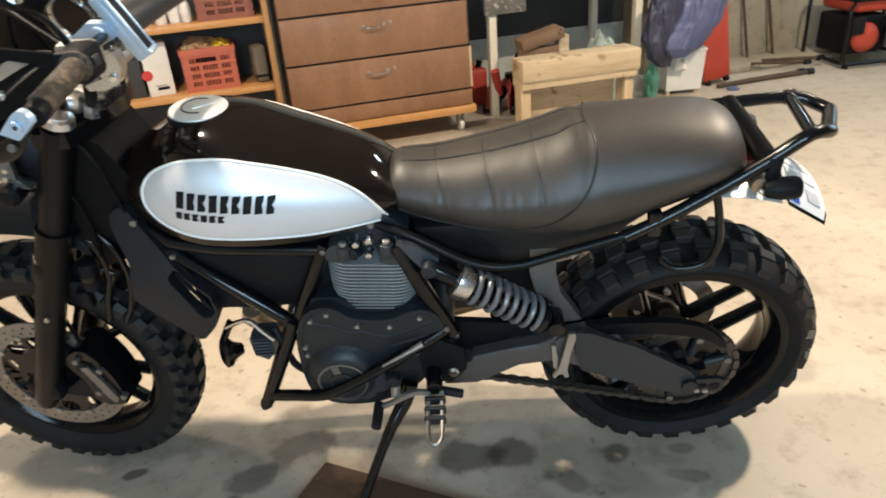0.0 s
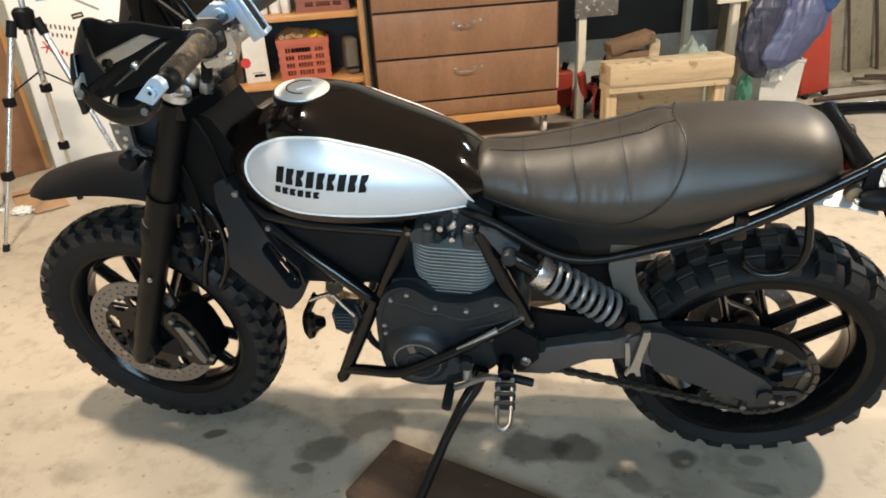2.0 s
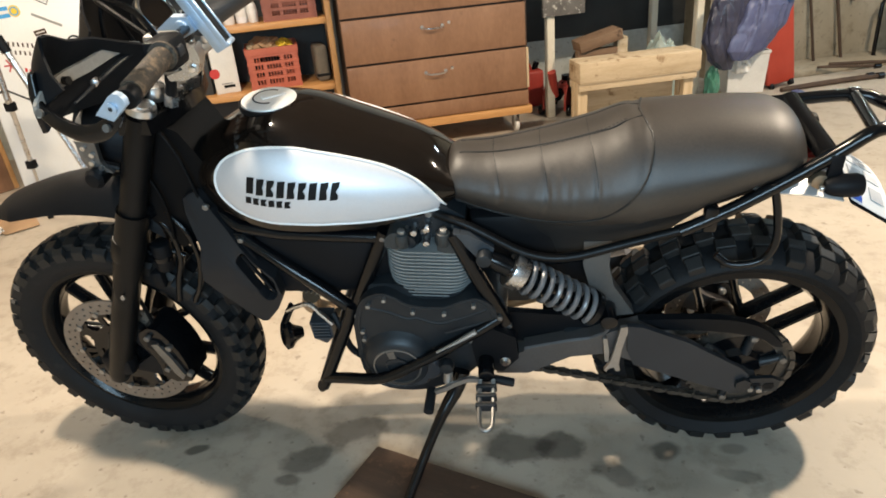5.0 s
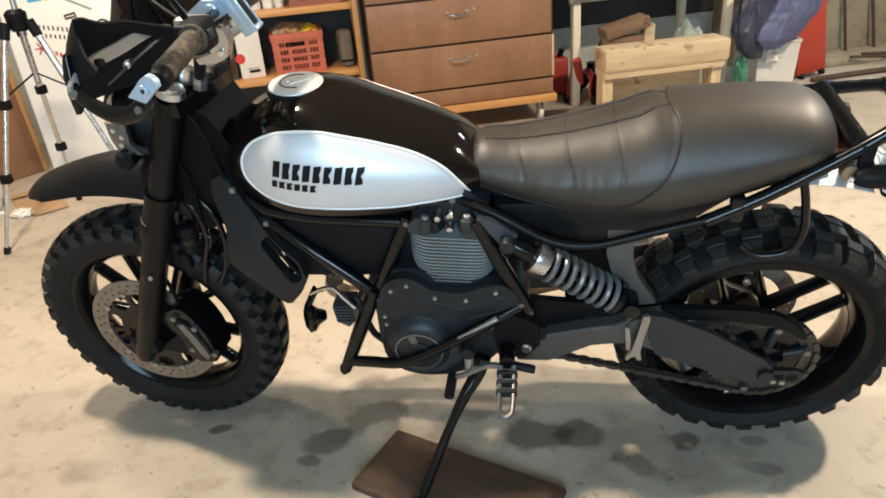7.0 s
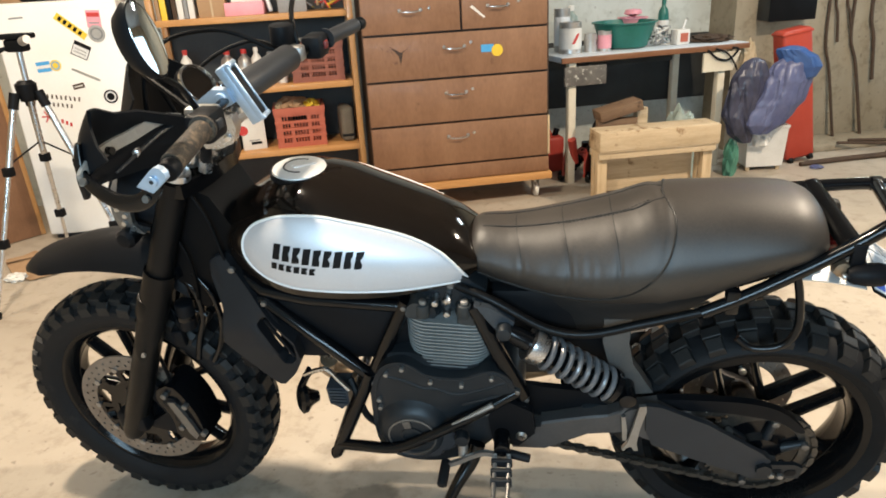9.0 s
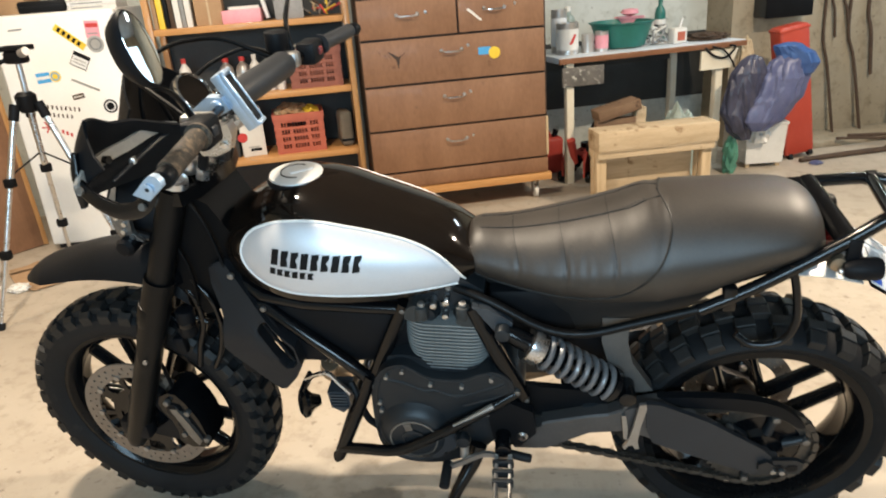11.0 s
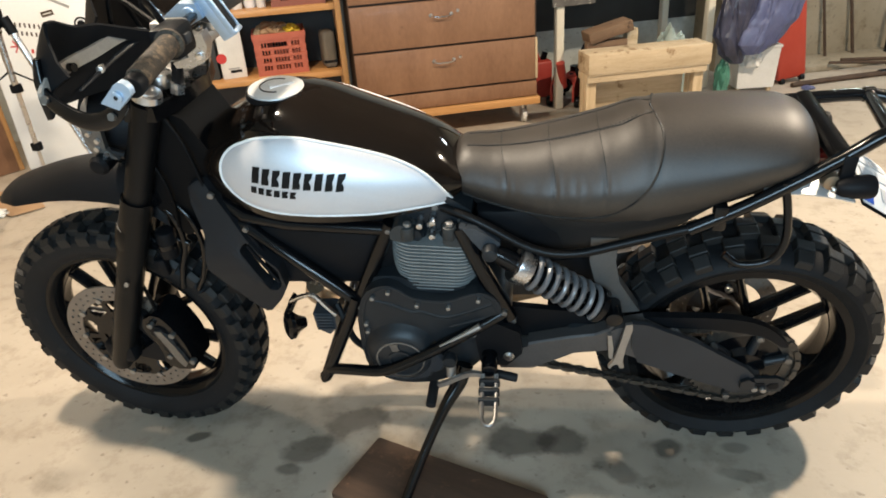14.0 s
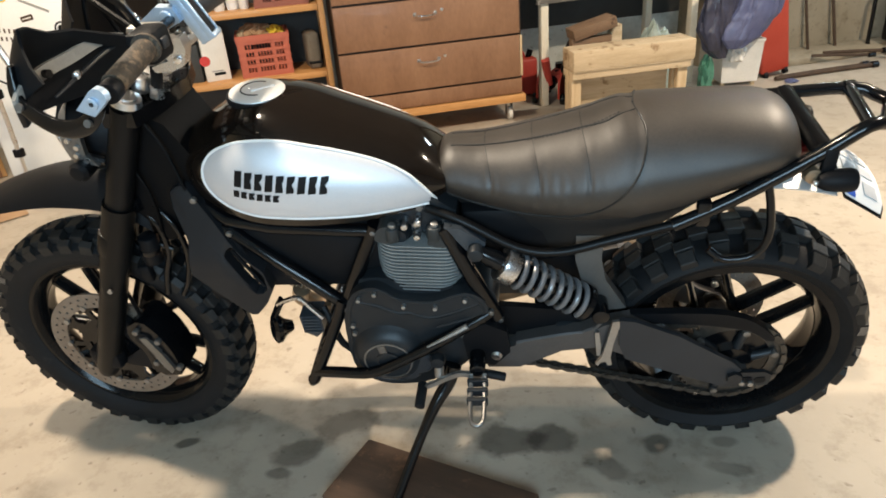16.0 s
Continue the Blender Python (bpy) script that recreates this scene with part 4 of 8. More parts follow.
# mirrors
for s, head in ((-1, Vector((-0.222, -0.335, 1.286))), (1, Vector((-0.25, 0.40, 1.36)))):
    m = Matrix.Translation(head) @ pose(0, 0, 0, 0, 70, -6 * s) @ pose(0, 0, 0, 4, 8, 0)
    bm = bmesh.new()
    oval = lambda k, f, h: (0.053 * f * math.cos(k), 0.0315 * f * math.sin(k), h)
    rings = [[oval(2 * math.pi * k / 32, f, h) for k in range(32)] for f, h in ((0.35, -0.034), (0.75, -0.026), (0.97, -0.008), (1.0, 0.0), (0.97, 0.004), (0.93, 0.002))]
    loft(rings, bm)
    mir = part("mirror", bm, M["plastic"], bike, "oval black mirror", m=FRONT @ m)
    part("mirror_glass", loft([[oval(2 * math.pi * k / 32, f, h) for k in range(32)] for f, h in ((0.93, 0.0035), (0.92, 0.0045), (0.75, 0.0056), (0.5, 0.0065), (0.25, 0.0070), (0.05, 0.0072))]), M["mirror"], mir)
    part("mirror_stem", pipe([(-0.255, 0.205 * s, 1.14), (-0.268, 0.225 * s, 1.19), (-0.278, 0.28 * s, 1.23), head + Vector((-0.02, 0, -0.02))], 0.0055, None, 8, 6), M["steel_black"], bike, m=FRONT)
part("brake_reservoir", rod((-0.285, 0.20, 1.145), (-0.283, 0.20, 1.185), 0.025, seg=24, bev=0.004), M["plastic"], bike, "black brake fluid reservoir", m=FRONT)
# cables
for pts in ([(-0.29, -0.17, 1.13), (-0.40, -0.12, 1.18), (-0.47, 0.0, 1.14), (-0.46, 0.06, 0.98), (-0.40, 0.04, 0.85)],
            [(-0.29, 0.19, 1.13), (-0.40, 0.14, 1.19), (-0.48, 0.02, 1.17), (-0.47, -0.05, 1.0), (-0.42, -0.05, 0.82)],
            [(-0.25, -0.22, 1.12), (-0.36, -0.13, 1.04), (-0.42, -0.06, 0.98), (-0.42, -0.03, 0.86)],
            [(-0.27, 0.2, 1.13), (-0.37, 0.2, 1.15), (-0.46, 0.12, 1.1), (-0.47, 0.03, 0.95), (-0.5, -0.04, 0.78)],
            [(-0.62, -0.09, 0.62), (-0.60, -0.085, 0.52), (-0.585, -0.09, 0.42)]):
    part("cable", pipe(pts, 0.0045, None, 8, 8), M["black_trim"], bike, "black control cable", m=FRONT)
# cowl and wiring between fork and tank
part("head_cowl", plate([(-0.445, 0.965), (-0.375, 0.925), (-0.345, 0.86), (-0.335, 0.76), (-0.365, 0.69), (-0.455, 0.655), (-0.505, 0.74), (-0.49, 0.86)], -0.078, 0.078, 0.012), M["black_trim"], bike, "black cowl round the steering head")
for pts, r in (([(-0.41, -0.086, 0.945), (-0.385, -0.090, 0.88), (-0.372, -0.094, 0.80), (-0.36, -0.098, 0.73)], 0.004), ([(-0.47, -0.088, 0.86), (-0.452, -0.090, 0.80), (-0.452, -0.088, 0.74), (-0.465, -0.08, 0.68)], 0.0035)):
    part("wiring", pipe(pts, r, None, 8, 6), M["black_trim"], bike, "black wiring")
part("cowl_bolt", rod((-0.352, -0.118, 0.778), (-0.352, -0.108, 0.778), 0.007, seg=12, bev=0.002), M["worn_steel"], bike)
# head light and screen
h = pose(-0.545, 0, 0.89, 0, -90, 0)
lamp = part("headlight", lathe([(0.0, -0.09), (0.05, -0.082), (0.078, -0.05), (0.088, 0.0), (0.088, 0.03), (0.082, 0.034), (0.0, 0.034)], 40, h), M["plastic"], bike, "round black headlight", m=FRONT)
part("headlight_ring", lathe([(0.080, 0.03), (0.084, 0.042), (0.092, 0.038), (0.092, 0.02)], 40, h, closed=True), M["worn_steel"], lamp)
part("headlight_lens", lathe([(0.0, 0.048), (0.04, 0.045), (0.08, 0.036), (0.08, 0.034), (0.0, 0.034)], 40, h), M["alu"], lamp, "clear headlight glass")
for s in (-1, 1):
    part("headlight_bracket", pipe([(-0.50, 0.098 * s, 0.86), (-0.53, 0.105 * s, 0.875), (-0.55, 0.09 * s, 0.89)], 0.009, None, 8, 4), M["steel_black"], lamp, m=None)
    sig = part("turn_signal", lathe([(0.0, 0.0), (0.012, 0.0), (0.018, 0.02), (0.02, 0.05), (0.014, 0.058), (0.0, 0.06)], 20, pose(-0.535, 0.085 * s, 0.855, -90 * s, 0, 0)), M["plastic"], bike, "small black turn signal", m=FRONT)
rings = []
for i in range(15):
    u = i / 14 * 2 - 1
    rings.append([(-0.535 - 0.045 * (1 - u * u) + 0.085 * v, 0.135 * u * (1 - 0.25 * v), 0.965 + 0.215 * v * (1 - 0.25 * u * u)) for v in (0, 0.25, 0.5, 0.75, 1)])
part("fly_screen", thick(loft(rings, None, False, False), 0.004), M["plastic"], bike, "dark smoked fly screen", m=FRONT)
# front mudguard
xs, zs = smoothed([-0.922, -0.889, -0.841, -0.754, -0.674, -0.59, -0.54, -0.49], [0.712, 0.736, 0.755, 0.782, 0.798, 0.803, 0.790, 0.758])
rings = []
for i, (x, z) in enumerate(zip(xs, zs)):
    f = i / (len(xs) - 1)
    w = 0.042 + 0.034 * min(1.0, f * 4)
    drop = 0.014 + 0.066 * min(1.0, f * 1.35)
    rings.append([(x + 0.012 * abs(u) ** 3, w * math.sin(u * 1.35) / math.sin(1.35), z - drop * (1 - math.cos(u * 1.35)) / (1 - math.cos(1.35))) for u in [k / 8 - 1 for k in range(17)]])
part("front_mudguard", thick(loft(rings, None, False, False), 0.004), M["plastic"], bike, "matt black front mudguard", m=FRONT)
# front caliper
axle = Vector((AXLE_F + 0.007, 0, RF))
arc = lambda r, deg: (axle.x + r * math.cos(radians(deg)), axle.z + r * math.sin(radians(deg)))
bm = plate([arc(0.190, a) for a in range(-12, 42, 4)] + [arc(0.178, 45), arc(0.15, 48), arc(0.128, 44)] + [arc(0.118, a) for a in range(36, -14, -8)] + [arc(0.15, -17)], -0.112, -0.030, 0.009)
cal = part("brake_caliper", bm, M["steel_black"], bike, "black brake caliper with silver cover", m=FRONT)
part("caliper_cover", plate([arc(0.150, 34), arc(0.166, 31), arc(0.168, 14), arc(0.182, -4), arc(0.172, -9), arc(0.156, -2), arc(0.146, 16)], -0.121, -0.111, 0.004), M["worn_steel"], cal, "dull silver cover")
for r, a in ((0.183, 24), (0.158, 40), (0.195, -2), (0.140, 2)):
    x, z = arc(r, a)
    part("caliper_bolt", rod((x, -0.124, z), (x, -0.110, z), 0.0075, seg=12, bev=0.002), M["worn_steel"], cal)
for a in (12, 31):
    x, z = arc(0.150, a)
    part("caliper_piston_cap", rod((x, -0.117, z), (x, -0.108, z), 0.019, seg=22, bev=0.003), M["plastic"], cal)
part("caliper_bracket", plate([(-0.70, 0.29), (-0.60, 0.27), (-0.585, 0.30), (-0.60, 0.39), (-0.645, 0.44), (-0.665, 0.40), (-0.63, 0.34)], -0.09, -0.072, 0.004), M["plastic"], bike, m=FRONT)

# ---- tank ----
TX, TT = smoothed([-0.392, -0.36, -0.30, -0.25, -0.20, -0.13, -0.06, 0.0, 0.06, 0.10, 0.14], [0.838, 0.880, 0.915, 0.940, 0.950, 0.938, 0.908, 0.884, 0.860, 0.838, 0.800])
BX, TB = smoothed([-0.392, -0.35, -0.30, -0.25, -0.20, -0.13, -0.06, 0.0, 0.06, 0.10, 0.14], [0.80, 0.772, 0.758, 0.745, 0.739, 0.735, 0.733, 0.733, 0.735, 0.742, 0.76])
WX, TW = smoothed([-0.392, -0.38, -0.35, -0.30, -0.25, -0.20, -0.13, -0.06, 0.0, 0.06, 0.10, 0.14], [0.045, 0.066, 0.096, 0.127, 0.150, 0.162, 0.165, 0.158, 0.145, 0.125, 0.11, 0.092])


def tank_side(x, z):
    zt, zb, w = interp(x, TX, TT), interp(x, BX, TB), interp(x, WX, TW)
    s = min(1.0, max(0.0, (z - zb) / (zt - zb)))
    return w * (1 - s ** 3.0) ** (1 / 2.2) * (0.9 + 0.1 * math.sin(min(s * 2.2, math.pi / 2)))


rings = []
for i in range(49):
    x = -0.392 + 0.532 * i / 48
    zt, zb = interp(x, TX, TT), interp(x, BX, TB)
    right = []
    for k in range(25):
        s = 1 - (1 - k / 24) ** 1.8
        z = zb + (zt - zb) * s
        right.append((x, tank_side(x, z), z))
    rings.append(right + [(p[0], -p[1], p[2]) for p in right[-2::-1]])
tank = part("fuel_tank", loft(rings), M["tank_black"], bike, "glossy black fuel tank")
PANEL = [(-0.314, 0.841), (-0.296, 0.870), (-0.263, 0.891), (-0.213, 0.905), (-0.149, 0.903), (-0.089, 0.887), (0.008, 0.852), (0.066, 0.820), (0.100, 0.786), (0.124, 0.744), (-0.003, 0.748), (-0.065, 0.752), (-0.151, 0.757), (-0.219, 0.762), (-0.279, 0.777), (-0.311, 0.806)]


def rounded(outline, n, corner):
    """A closed smooth line round an outline, sharp at one corner."""
    pts = outline[corner:] + outline[:corner + 1]
    return [(p.x, p.y) for p in spline([(x, z, 0) for x, z in pts], n)][:-1]


edge = rounded(PANEL, 6, 9)
mid = (-0.11, 0.825)
for s in (-1, 1):
    rings = []
    for f in (0.04, 0.2, 0.4, 0.6, 0.75, 0.88, 0.95, 1.0):
        ring = []
        for x, z in edge:
            px, pz = mid[0] + (x - mid[0]) * f, mid[1] + (z - mid[1]) * f
            ring.append((px, s * (tank_side(px, pz) + (0.0032 if f < 0.97 else 0.001)), pz))
        rings.append(ring)
    pan = part("tank_panel", loft(rings), M["panel_silver"], bike, "brushed silver tank side panel")
    part("panel_piping", pipe([(x, s * (tank_side(x, z) + 0.0012), z) for x, z in edge], 0.0026, None, 8, 0, True), M["white_rim"], pan, "white edge line")
    # marks of the maker, as plain slanted blocks
    for row, n, x0, x1, z0, z1, dz, gap in (("mark_block", 9, -0.243, -0.064, 0.8285, 0.8605, -0.021, 0.27), ("small_mark_block", 6, -0.250, -0.157, 0.8060, 0.8205, -0.009, 0.26)):
        step = (x1 - x0) / n
        for i in range(n):
            a, b = x0 + step * i, x0 + step * (i + 1 - gap)
            k = dz * i / n
            bm = bmesh.new()
            cols = []
            h = z1 - z0
            slant = 0.010 * h / 0.037
            bite = (i % 3) * 0.12
            for f in (0, 0.25, 0.5, 0.75, 1.0):
                z = z0 + k + h * f
                xa, xb = a + slant * f, b + slant * f - (bite * step if f == 0.5 else 0)
                cols.append([(xa, s * (tank_side(xa, z) + 0.0042), z), ((xa + xb) / 2, s * (tank_side((xa + xb) / 2, z) + 0.0042), z), (xb, s * (tank_side(xb, z) + 0.0042), z)])
            loft(cols, bm, False, False)
            part(row, thick(bm, 0.0008), M["print_black"], pan, smooth=False)
cap_at = pose(-0.211, 0.0, 0.946, 0, 3, 0)
cap = part("fuel_cap", lathe([(0.0, 0.0065), (0.02, 0.0062), (0.044, 0.005), (0.053, 0.002), (0.055, -0.006), (0.0, -0.006)][::-1], 44, cap_at), M["satin"], bike, "satin aluminium fuel cap")
part("cap_ring", lathe([(0.055, -0.006), (0.055, 0.000), (0.058, -0.0005), (0.059, -0.010)], 44, cap_at, closed=True), M["plastic"], cap)
part("cap_flap", box(-0.014, 0.034, -0.009, 0.009, 0.0035, 0.0082, 0.002, None), M["satin"], cap, m=cap_at @ pose(0, 0, 0, 0, 0, 35))
part("cap_groove", pipe([(0.030 * math.cos(radians(a)), 0.030 * math.sin(radians(a)), 0.0058) for a in range(70, 300, 10)], 0.0014, None, 6, 0), M["print_black"], cap, m=cap_at)

# ---- seat ----

SX, ST = smoothed([0.115, 0.14, 0.21, 0.30, 0.41, 0.48, 0.575, 0.68, 0.735, 0.770, 0.788], [0.79, 0.824, 0.827, 0.840, 0.866, 0.888, 0.892, 0.889, 0.881, 0.855, 0.79])
QX, SB = smoothed([0.115, 0.14, 0.21, 0.30, 0.364, 0.43, 0.50, 0.58, 0.67, 0.735, 0.770, 0.788], [0.775, 0.744, 0.724, 0.708, 0.703, 0.706, 0.712, 0.729, 0.764, 0.782, 0.784, 0.78])
PX, SW = smoothed([0.115, 0.14, 0.21, 0.30, 0.41, 0.50, 0.60, 0.69, 0.74, 0.773, 0.788], [0.07, 0.088, 0.108, 0.132, 0.150, 0.150, 0.143, 0.133, 0.118, 0.084, 0.03])


def seat_side(x, s):
    """Half width of the seat at a share s of its height: widest below the middle, tucked in at the bottom, rounded over at the top."""
    w = interp(x, PX, SW)
    return w * (1 - max(0.0, (s - 0.12) / 0.88) ** 1.9) ** (1 / 2.2) * (1.0 - 0.24 * max(0.0, (0.5 - s) / 0.5) ** 1.5)


def seat_at(x, s, side, out=0.0):
    zt, zb = interp(x, SX, ST), interp(x, QX, SB)
    z = zb + (zt - zb) * s
    pucker = 0.0035 * math.exp(-((x - 0.488) / 0.012) ** 2)
    body = math.sin(math.pi * min(1.0, max(0.0, s * 1.1 - 0.05)))
    dent = sum(d * math.exp(-((x - c - 0.014 * math.sin(3 * s)) / w) ** 2) for c, w, d in ((0.212, 0.0045, 0.0020), (0.225, 0.012, 0.0010), (0.302, 0.0045, 0.0024), (0.316, 0.014, 0.0014), (0.338, 0.007, 0.0010), (0.356, 0.007, 0.0009), (0.392, 0.0045, 0.0018), (0.404, 0.014, 0.0009)))
    wave = 0.0009 * noise.noise(Vector((x * 13 + z * 9, side * 3, z * 17 - x * 7))) + (0.0006 if x < 0.46 else 0.0002) * noise.noise(Vector((x * 60, side * 7, z * 45)))
    wave *= 0.75 if x < 0.45 else max(0.2, 0.5 - (x - 0.45) * 4)
    return (x, side * (seat_side(x, s) - 1.5 * body * dent + (0.3 + body) * wave + out), z - pucker + 0.6 * wave)


rings = []
for i in range(181):
    x = 0.115 + 0.673 * i / 180
    shares = [1 - (1 - k / 34) ** 2.2 for k in range(35)]
    rings.append([seat_at(x, s, 1) for s in shares] + [seat_at(x, s, -1) for s in shares[-2::-1]])
seat = part("seat", loft(rings), M["leather"], bike, "worn black leather seat with creases")
for s in (-1, 1):
    part("piping", pipe([seat_at(x, h, s, 0.001) for x, h in ((0.14, 0.02), (0.20, 0.02), (0.26, 0.03), (0.31, 0.06), (0.36, 0.10), (0.41, 0.16), (0.45, 0.31), (0.475, 0.46), (0.492, 0.62), (0.501, 0.78), (0.502, 0.90), (0.496, 0.965), (0.488, 1.0))], 0.0021, None, 6, 6), M["piping"], seat, "raised black piping")
    part("seam", pipe([seat_at(x, 0.980, s, 0.001) for x in (0.15, 0.22, 0.30, 0.36, 0.41)] + [seat_at(0.435, 0.976, s, 0.001), seat_at(0.46, 0.983, s, 0.001), seat_at(0.49, 0.993, s, 0.001)], 0.0016, None, 6, 6), M["piping"], seat)
for s in (-1, 1):
    for c in (0.212, 0.302, 0.392):
        part("pleat_seam", pipe([seat_at(c + 0.014 * math.sin(3 * h), h, s, -0.0006) for h in (0.42, 0.55, 0.68, 0.8, 0.9, 0.96, 0.985, 1.0)], 0.0011, None, 6, 4), M["piping"], seat)
for off in (0.0, 0.006):
    bm = bmesh.new()
    for k in range(24):
        x = 0.295 + 0.17 * k / 24
        share = 0.982 + 0.012 * max(0.0, (x - 0.40) / 0.08) ** 1.5 - off
        rod(Vector(seat_at(x, share, -1, 0.0012)), Vector(seat_at(x + 0.0042, share, -1, 0.0012)), 0.0013, bm, seg=6)
    tagged(part("stitches", bm, M["piping"], seat), kind="stuff")
# side skirt under the seat
GX, GB = smoothed([0.125, 0.17, 0.273, 0.347, 0.45, 0.52, 0.59, 0.68, 0.735], [0.760, 0.722, 0.644, 0.628, 0.646, 0.676, 0.726, 0.782, 0.803])
rings = []
for i in range(40):
    x = 0.127 + 0.60 * i / 39
    zb, zt, w = interp(x, GX, GB), interp(x, QX, SB) + 0.012, interp(x, PX, SW)
    zb = min(zb, zt - 0.008)
    w *= 0.77
    side = [(w - 0.020, zb - 0.016), (w - 0.012, zb + (zt - zb) * 0.3), (w - 0.005, zb + (zt - zb) * 0.65), (w - 0.001, zt)]
    rings.append([(x, y, z) for y, z in side] + [(x, -y, z) for y, z in side[::-1]])
part("seat_base", loft(rings), M["skirt"], bike, "black side skirt under the seat")

# ---- frame ----
def both(name, pts, r, mat, label="", seg=12, smooth=0):
    for s in (-1, 1):
        part(name, pipe([(x, y * -s, z) for x, y, z in pts], r, None, seg, smooth), mat, bike, label)


T = M["steel_black"]
both("frame_tube", [(-0.40, -0.035, 0.80), (-0.30, -0.105, 0.722), (-0.02, -0.118, 0.697), (-0.006, -0.118, 0.697)], 0.0135, T, "black trellis frame tube", 12, 3)
both("frame_tube", [(-0.47, -0.035, 0.70), (-0.30, -0.11, 0.70), (-0.095, -0.128, 0.514), (-0.075, -0.128, 0.495)], 0.0145, T, "black trellis frame tube")
both("frame_tube", [(-0.001, -0.119, 0.712), (-0.097, -0.124, 0.506)], 0.0158, T, "black trellis frame tube")
both("frame_tube", [(0.134, -0.128, 0.708), (0.176, -0.140, 0.603), (0.224, -0.140, 0.482)], 0.0165, T, "black trellis frame tube")
both("subframe_tube", [(0.10, -0.10, 0.735), (0.17, -0.122, 0.715), (0.27, -0.136, 0.660), (0.35, -0.138, 0.648), (0.45, -0.13, 0.668), (0.60, -0.115, 0.70)], 0.009, M["fork_black"], "black subframe tube", 10, 4)
both("engine_guard", [(-0.095, -0.135, 0.53), (-0.12, -0.142, 0.47), (-0.185, -0.168, 0.335), (-0.20, -0.17, 0.318)], 0.0135, T, "black engine guard tube", 12, 3)
both("engine_guard", [(-0.180, -0.168, 0.345), (-0.125, -0.185, 0.362), (-0.047, -0.195, 0.372), (0.03, -0.19, 0.408), (0.12, -0.175, 0.455), (0.215, -0.15, 0.505)], 0.0125, T, "black engine guard tube", 12, 4)
# thin pale strip along the upper tube, wider to the rear
streak = [(0.080, -0.1925, 0.4470), (0.125, -0.184, 0.4690), (0.165, -0.1755, 0.4895)]
part("tube_streak", pipe(streak, lambda f: 0.0025 + 0.0040 * f, None, 8, 4), M["alu_dull"], bike, "pale metal streak on guard tube")
part("engine_guard_cross", rod((-0.19, -0.16, 0.33), (-0.19, 0.16, 0.33), 0.012), T, bike)
part("air_box", box(-0.30, 0.0, -0.108, 0.108, 0.535, 0.712, 0.03), M["plastic"], bike, "black air box inside the frame")
part("battery_box", box(0.16, 0.34, -0.095, 0.095, 0.585, 0.72, 0.02), M["plastic"], bike)
# scoop and oil cooler
def round_about(poly, c, n):
    """Points of an outline at even angles round a middle."""
    pts = [Vector(p) - c for p in poly]
    res = []
    for k in range(n):
        g = Vector((math.cos(2 * math.pi * k / n), math.sin(2 * math.pi * k / n)))
        far = 0.0
        for p, q in zip(pts, pts[1:] + pts[:1]):
            e = q - p
            den = g.x * e.y - g.y * e.x
            if abs(den) > 1e-9:
                t, u = (p.x * e.y - p.y * e.x) / den, (p.x * g.y - p.y * g.x) / den
                if t > 0 and -1e-6 <= u <= 1 + 1e-6:
                    far = max(far, t)
        res.append(c + g * far)
    return res


SCOOP = [(-0.412, 0.783), (-0.383, 0.801), (-0.356, 0.801), (-0.325, 0.728), (-0.300, 0.684), (-0.246, 0.612), (-0.241, 0.560), (-0.262, 0.520), (-0.300, 0.477), (-0.316, 0.492), (-0.371, 0.567), (-0.402, 0.612), (-0.396, 0.655), (-0.388, 0.690)]
SLOT = [(-0.319, 0.656), (-0.312, 0.668), (-0.296, 0.678), (-0.248, 0.604), (-0.250, 0.566), (-0.262, 0.553), (-0.279, 0.553)]
heart = Vector((-0.283, 0.612))
for s in (-1, 1):
    edge_, lip = round_about(SCOOP, heart, 72), round_about(SLOT, heart, 72)
    face = lambda p: 0.141 - 0.30 * max(0.0, p.y - 0.648 - 0.12 * (p.x + 0.36)) - 0.10 * max(0.0, 0.60 - p.y)
    rows = []
    for k, back in ((1.0, 0.035), (1.0, 0.004), (0.96, 0.0), (0.66, 0.0), (0.34, 0.0), (0.06, 0.0), (0.0, 0.003), (0.0, 0.030)):
        row = [b.lerp(a, k) for a, b in zip(edge_, lip)]
        rows.append([(p.x, s * (face(p) - back), p.y) for p in row])
    part("cooler_scoop", loft(rows, None, False), M["scoop"], bike, "dark grey plastic cooler scoop")
for a, b, r in (((-0.30, -0.12, 0.70), (-0.255, -0.125, 0.60), 0.004), ((-0.31, -0.115, 0.655), (-0.262, -0.12, 0.56), 0.004)):
    part("scoop_bar", rod(a, b, r, seg=8), M["plastic"], bike)
relay = part("relay", rod((-0.512, -0.078, 0.60), (-0.502, -0.080, 0.672), 0.021, seg=20, bev=0.007), M["plastic"], bike, "black relay can behind the fork")
part("relay_clip", rod((-0.509, -0.0785, 0.628), (-0.507, -0.079, 0.642), 0.0225, seg=20, bev=0.002), M["steel_black"], relay)
part("sensor_plug", box(-0.556, -0.528, -0.088, -0.066, 0.545, 0.592, 0.008), M["plastic"], bike, "small black plug")
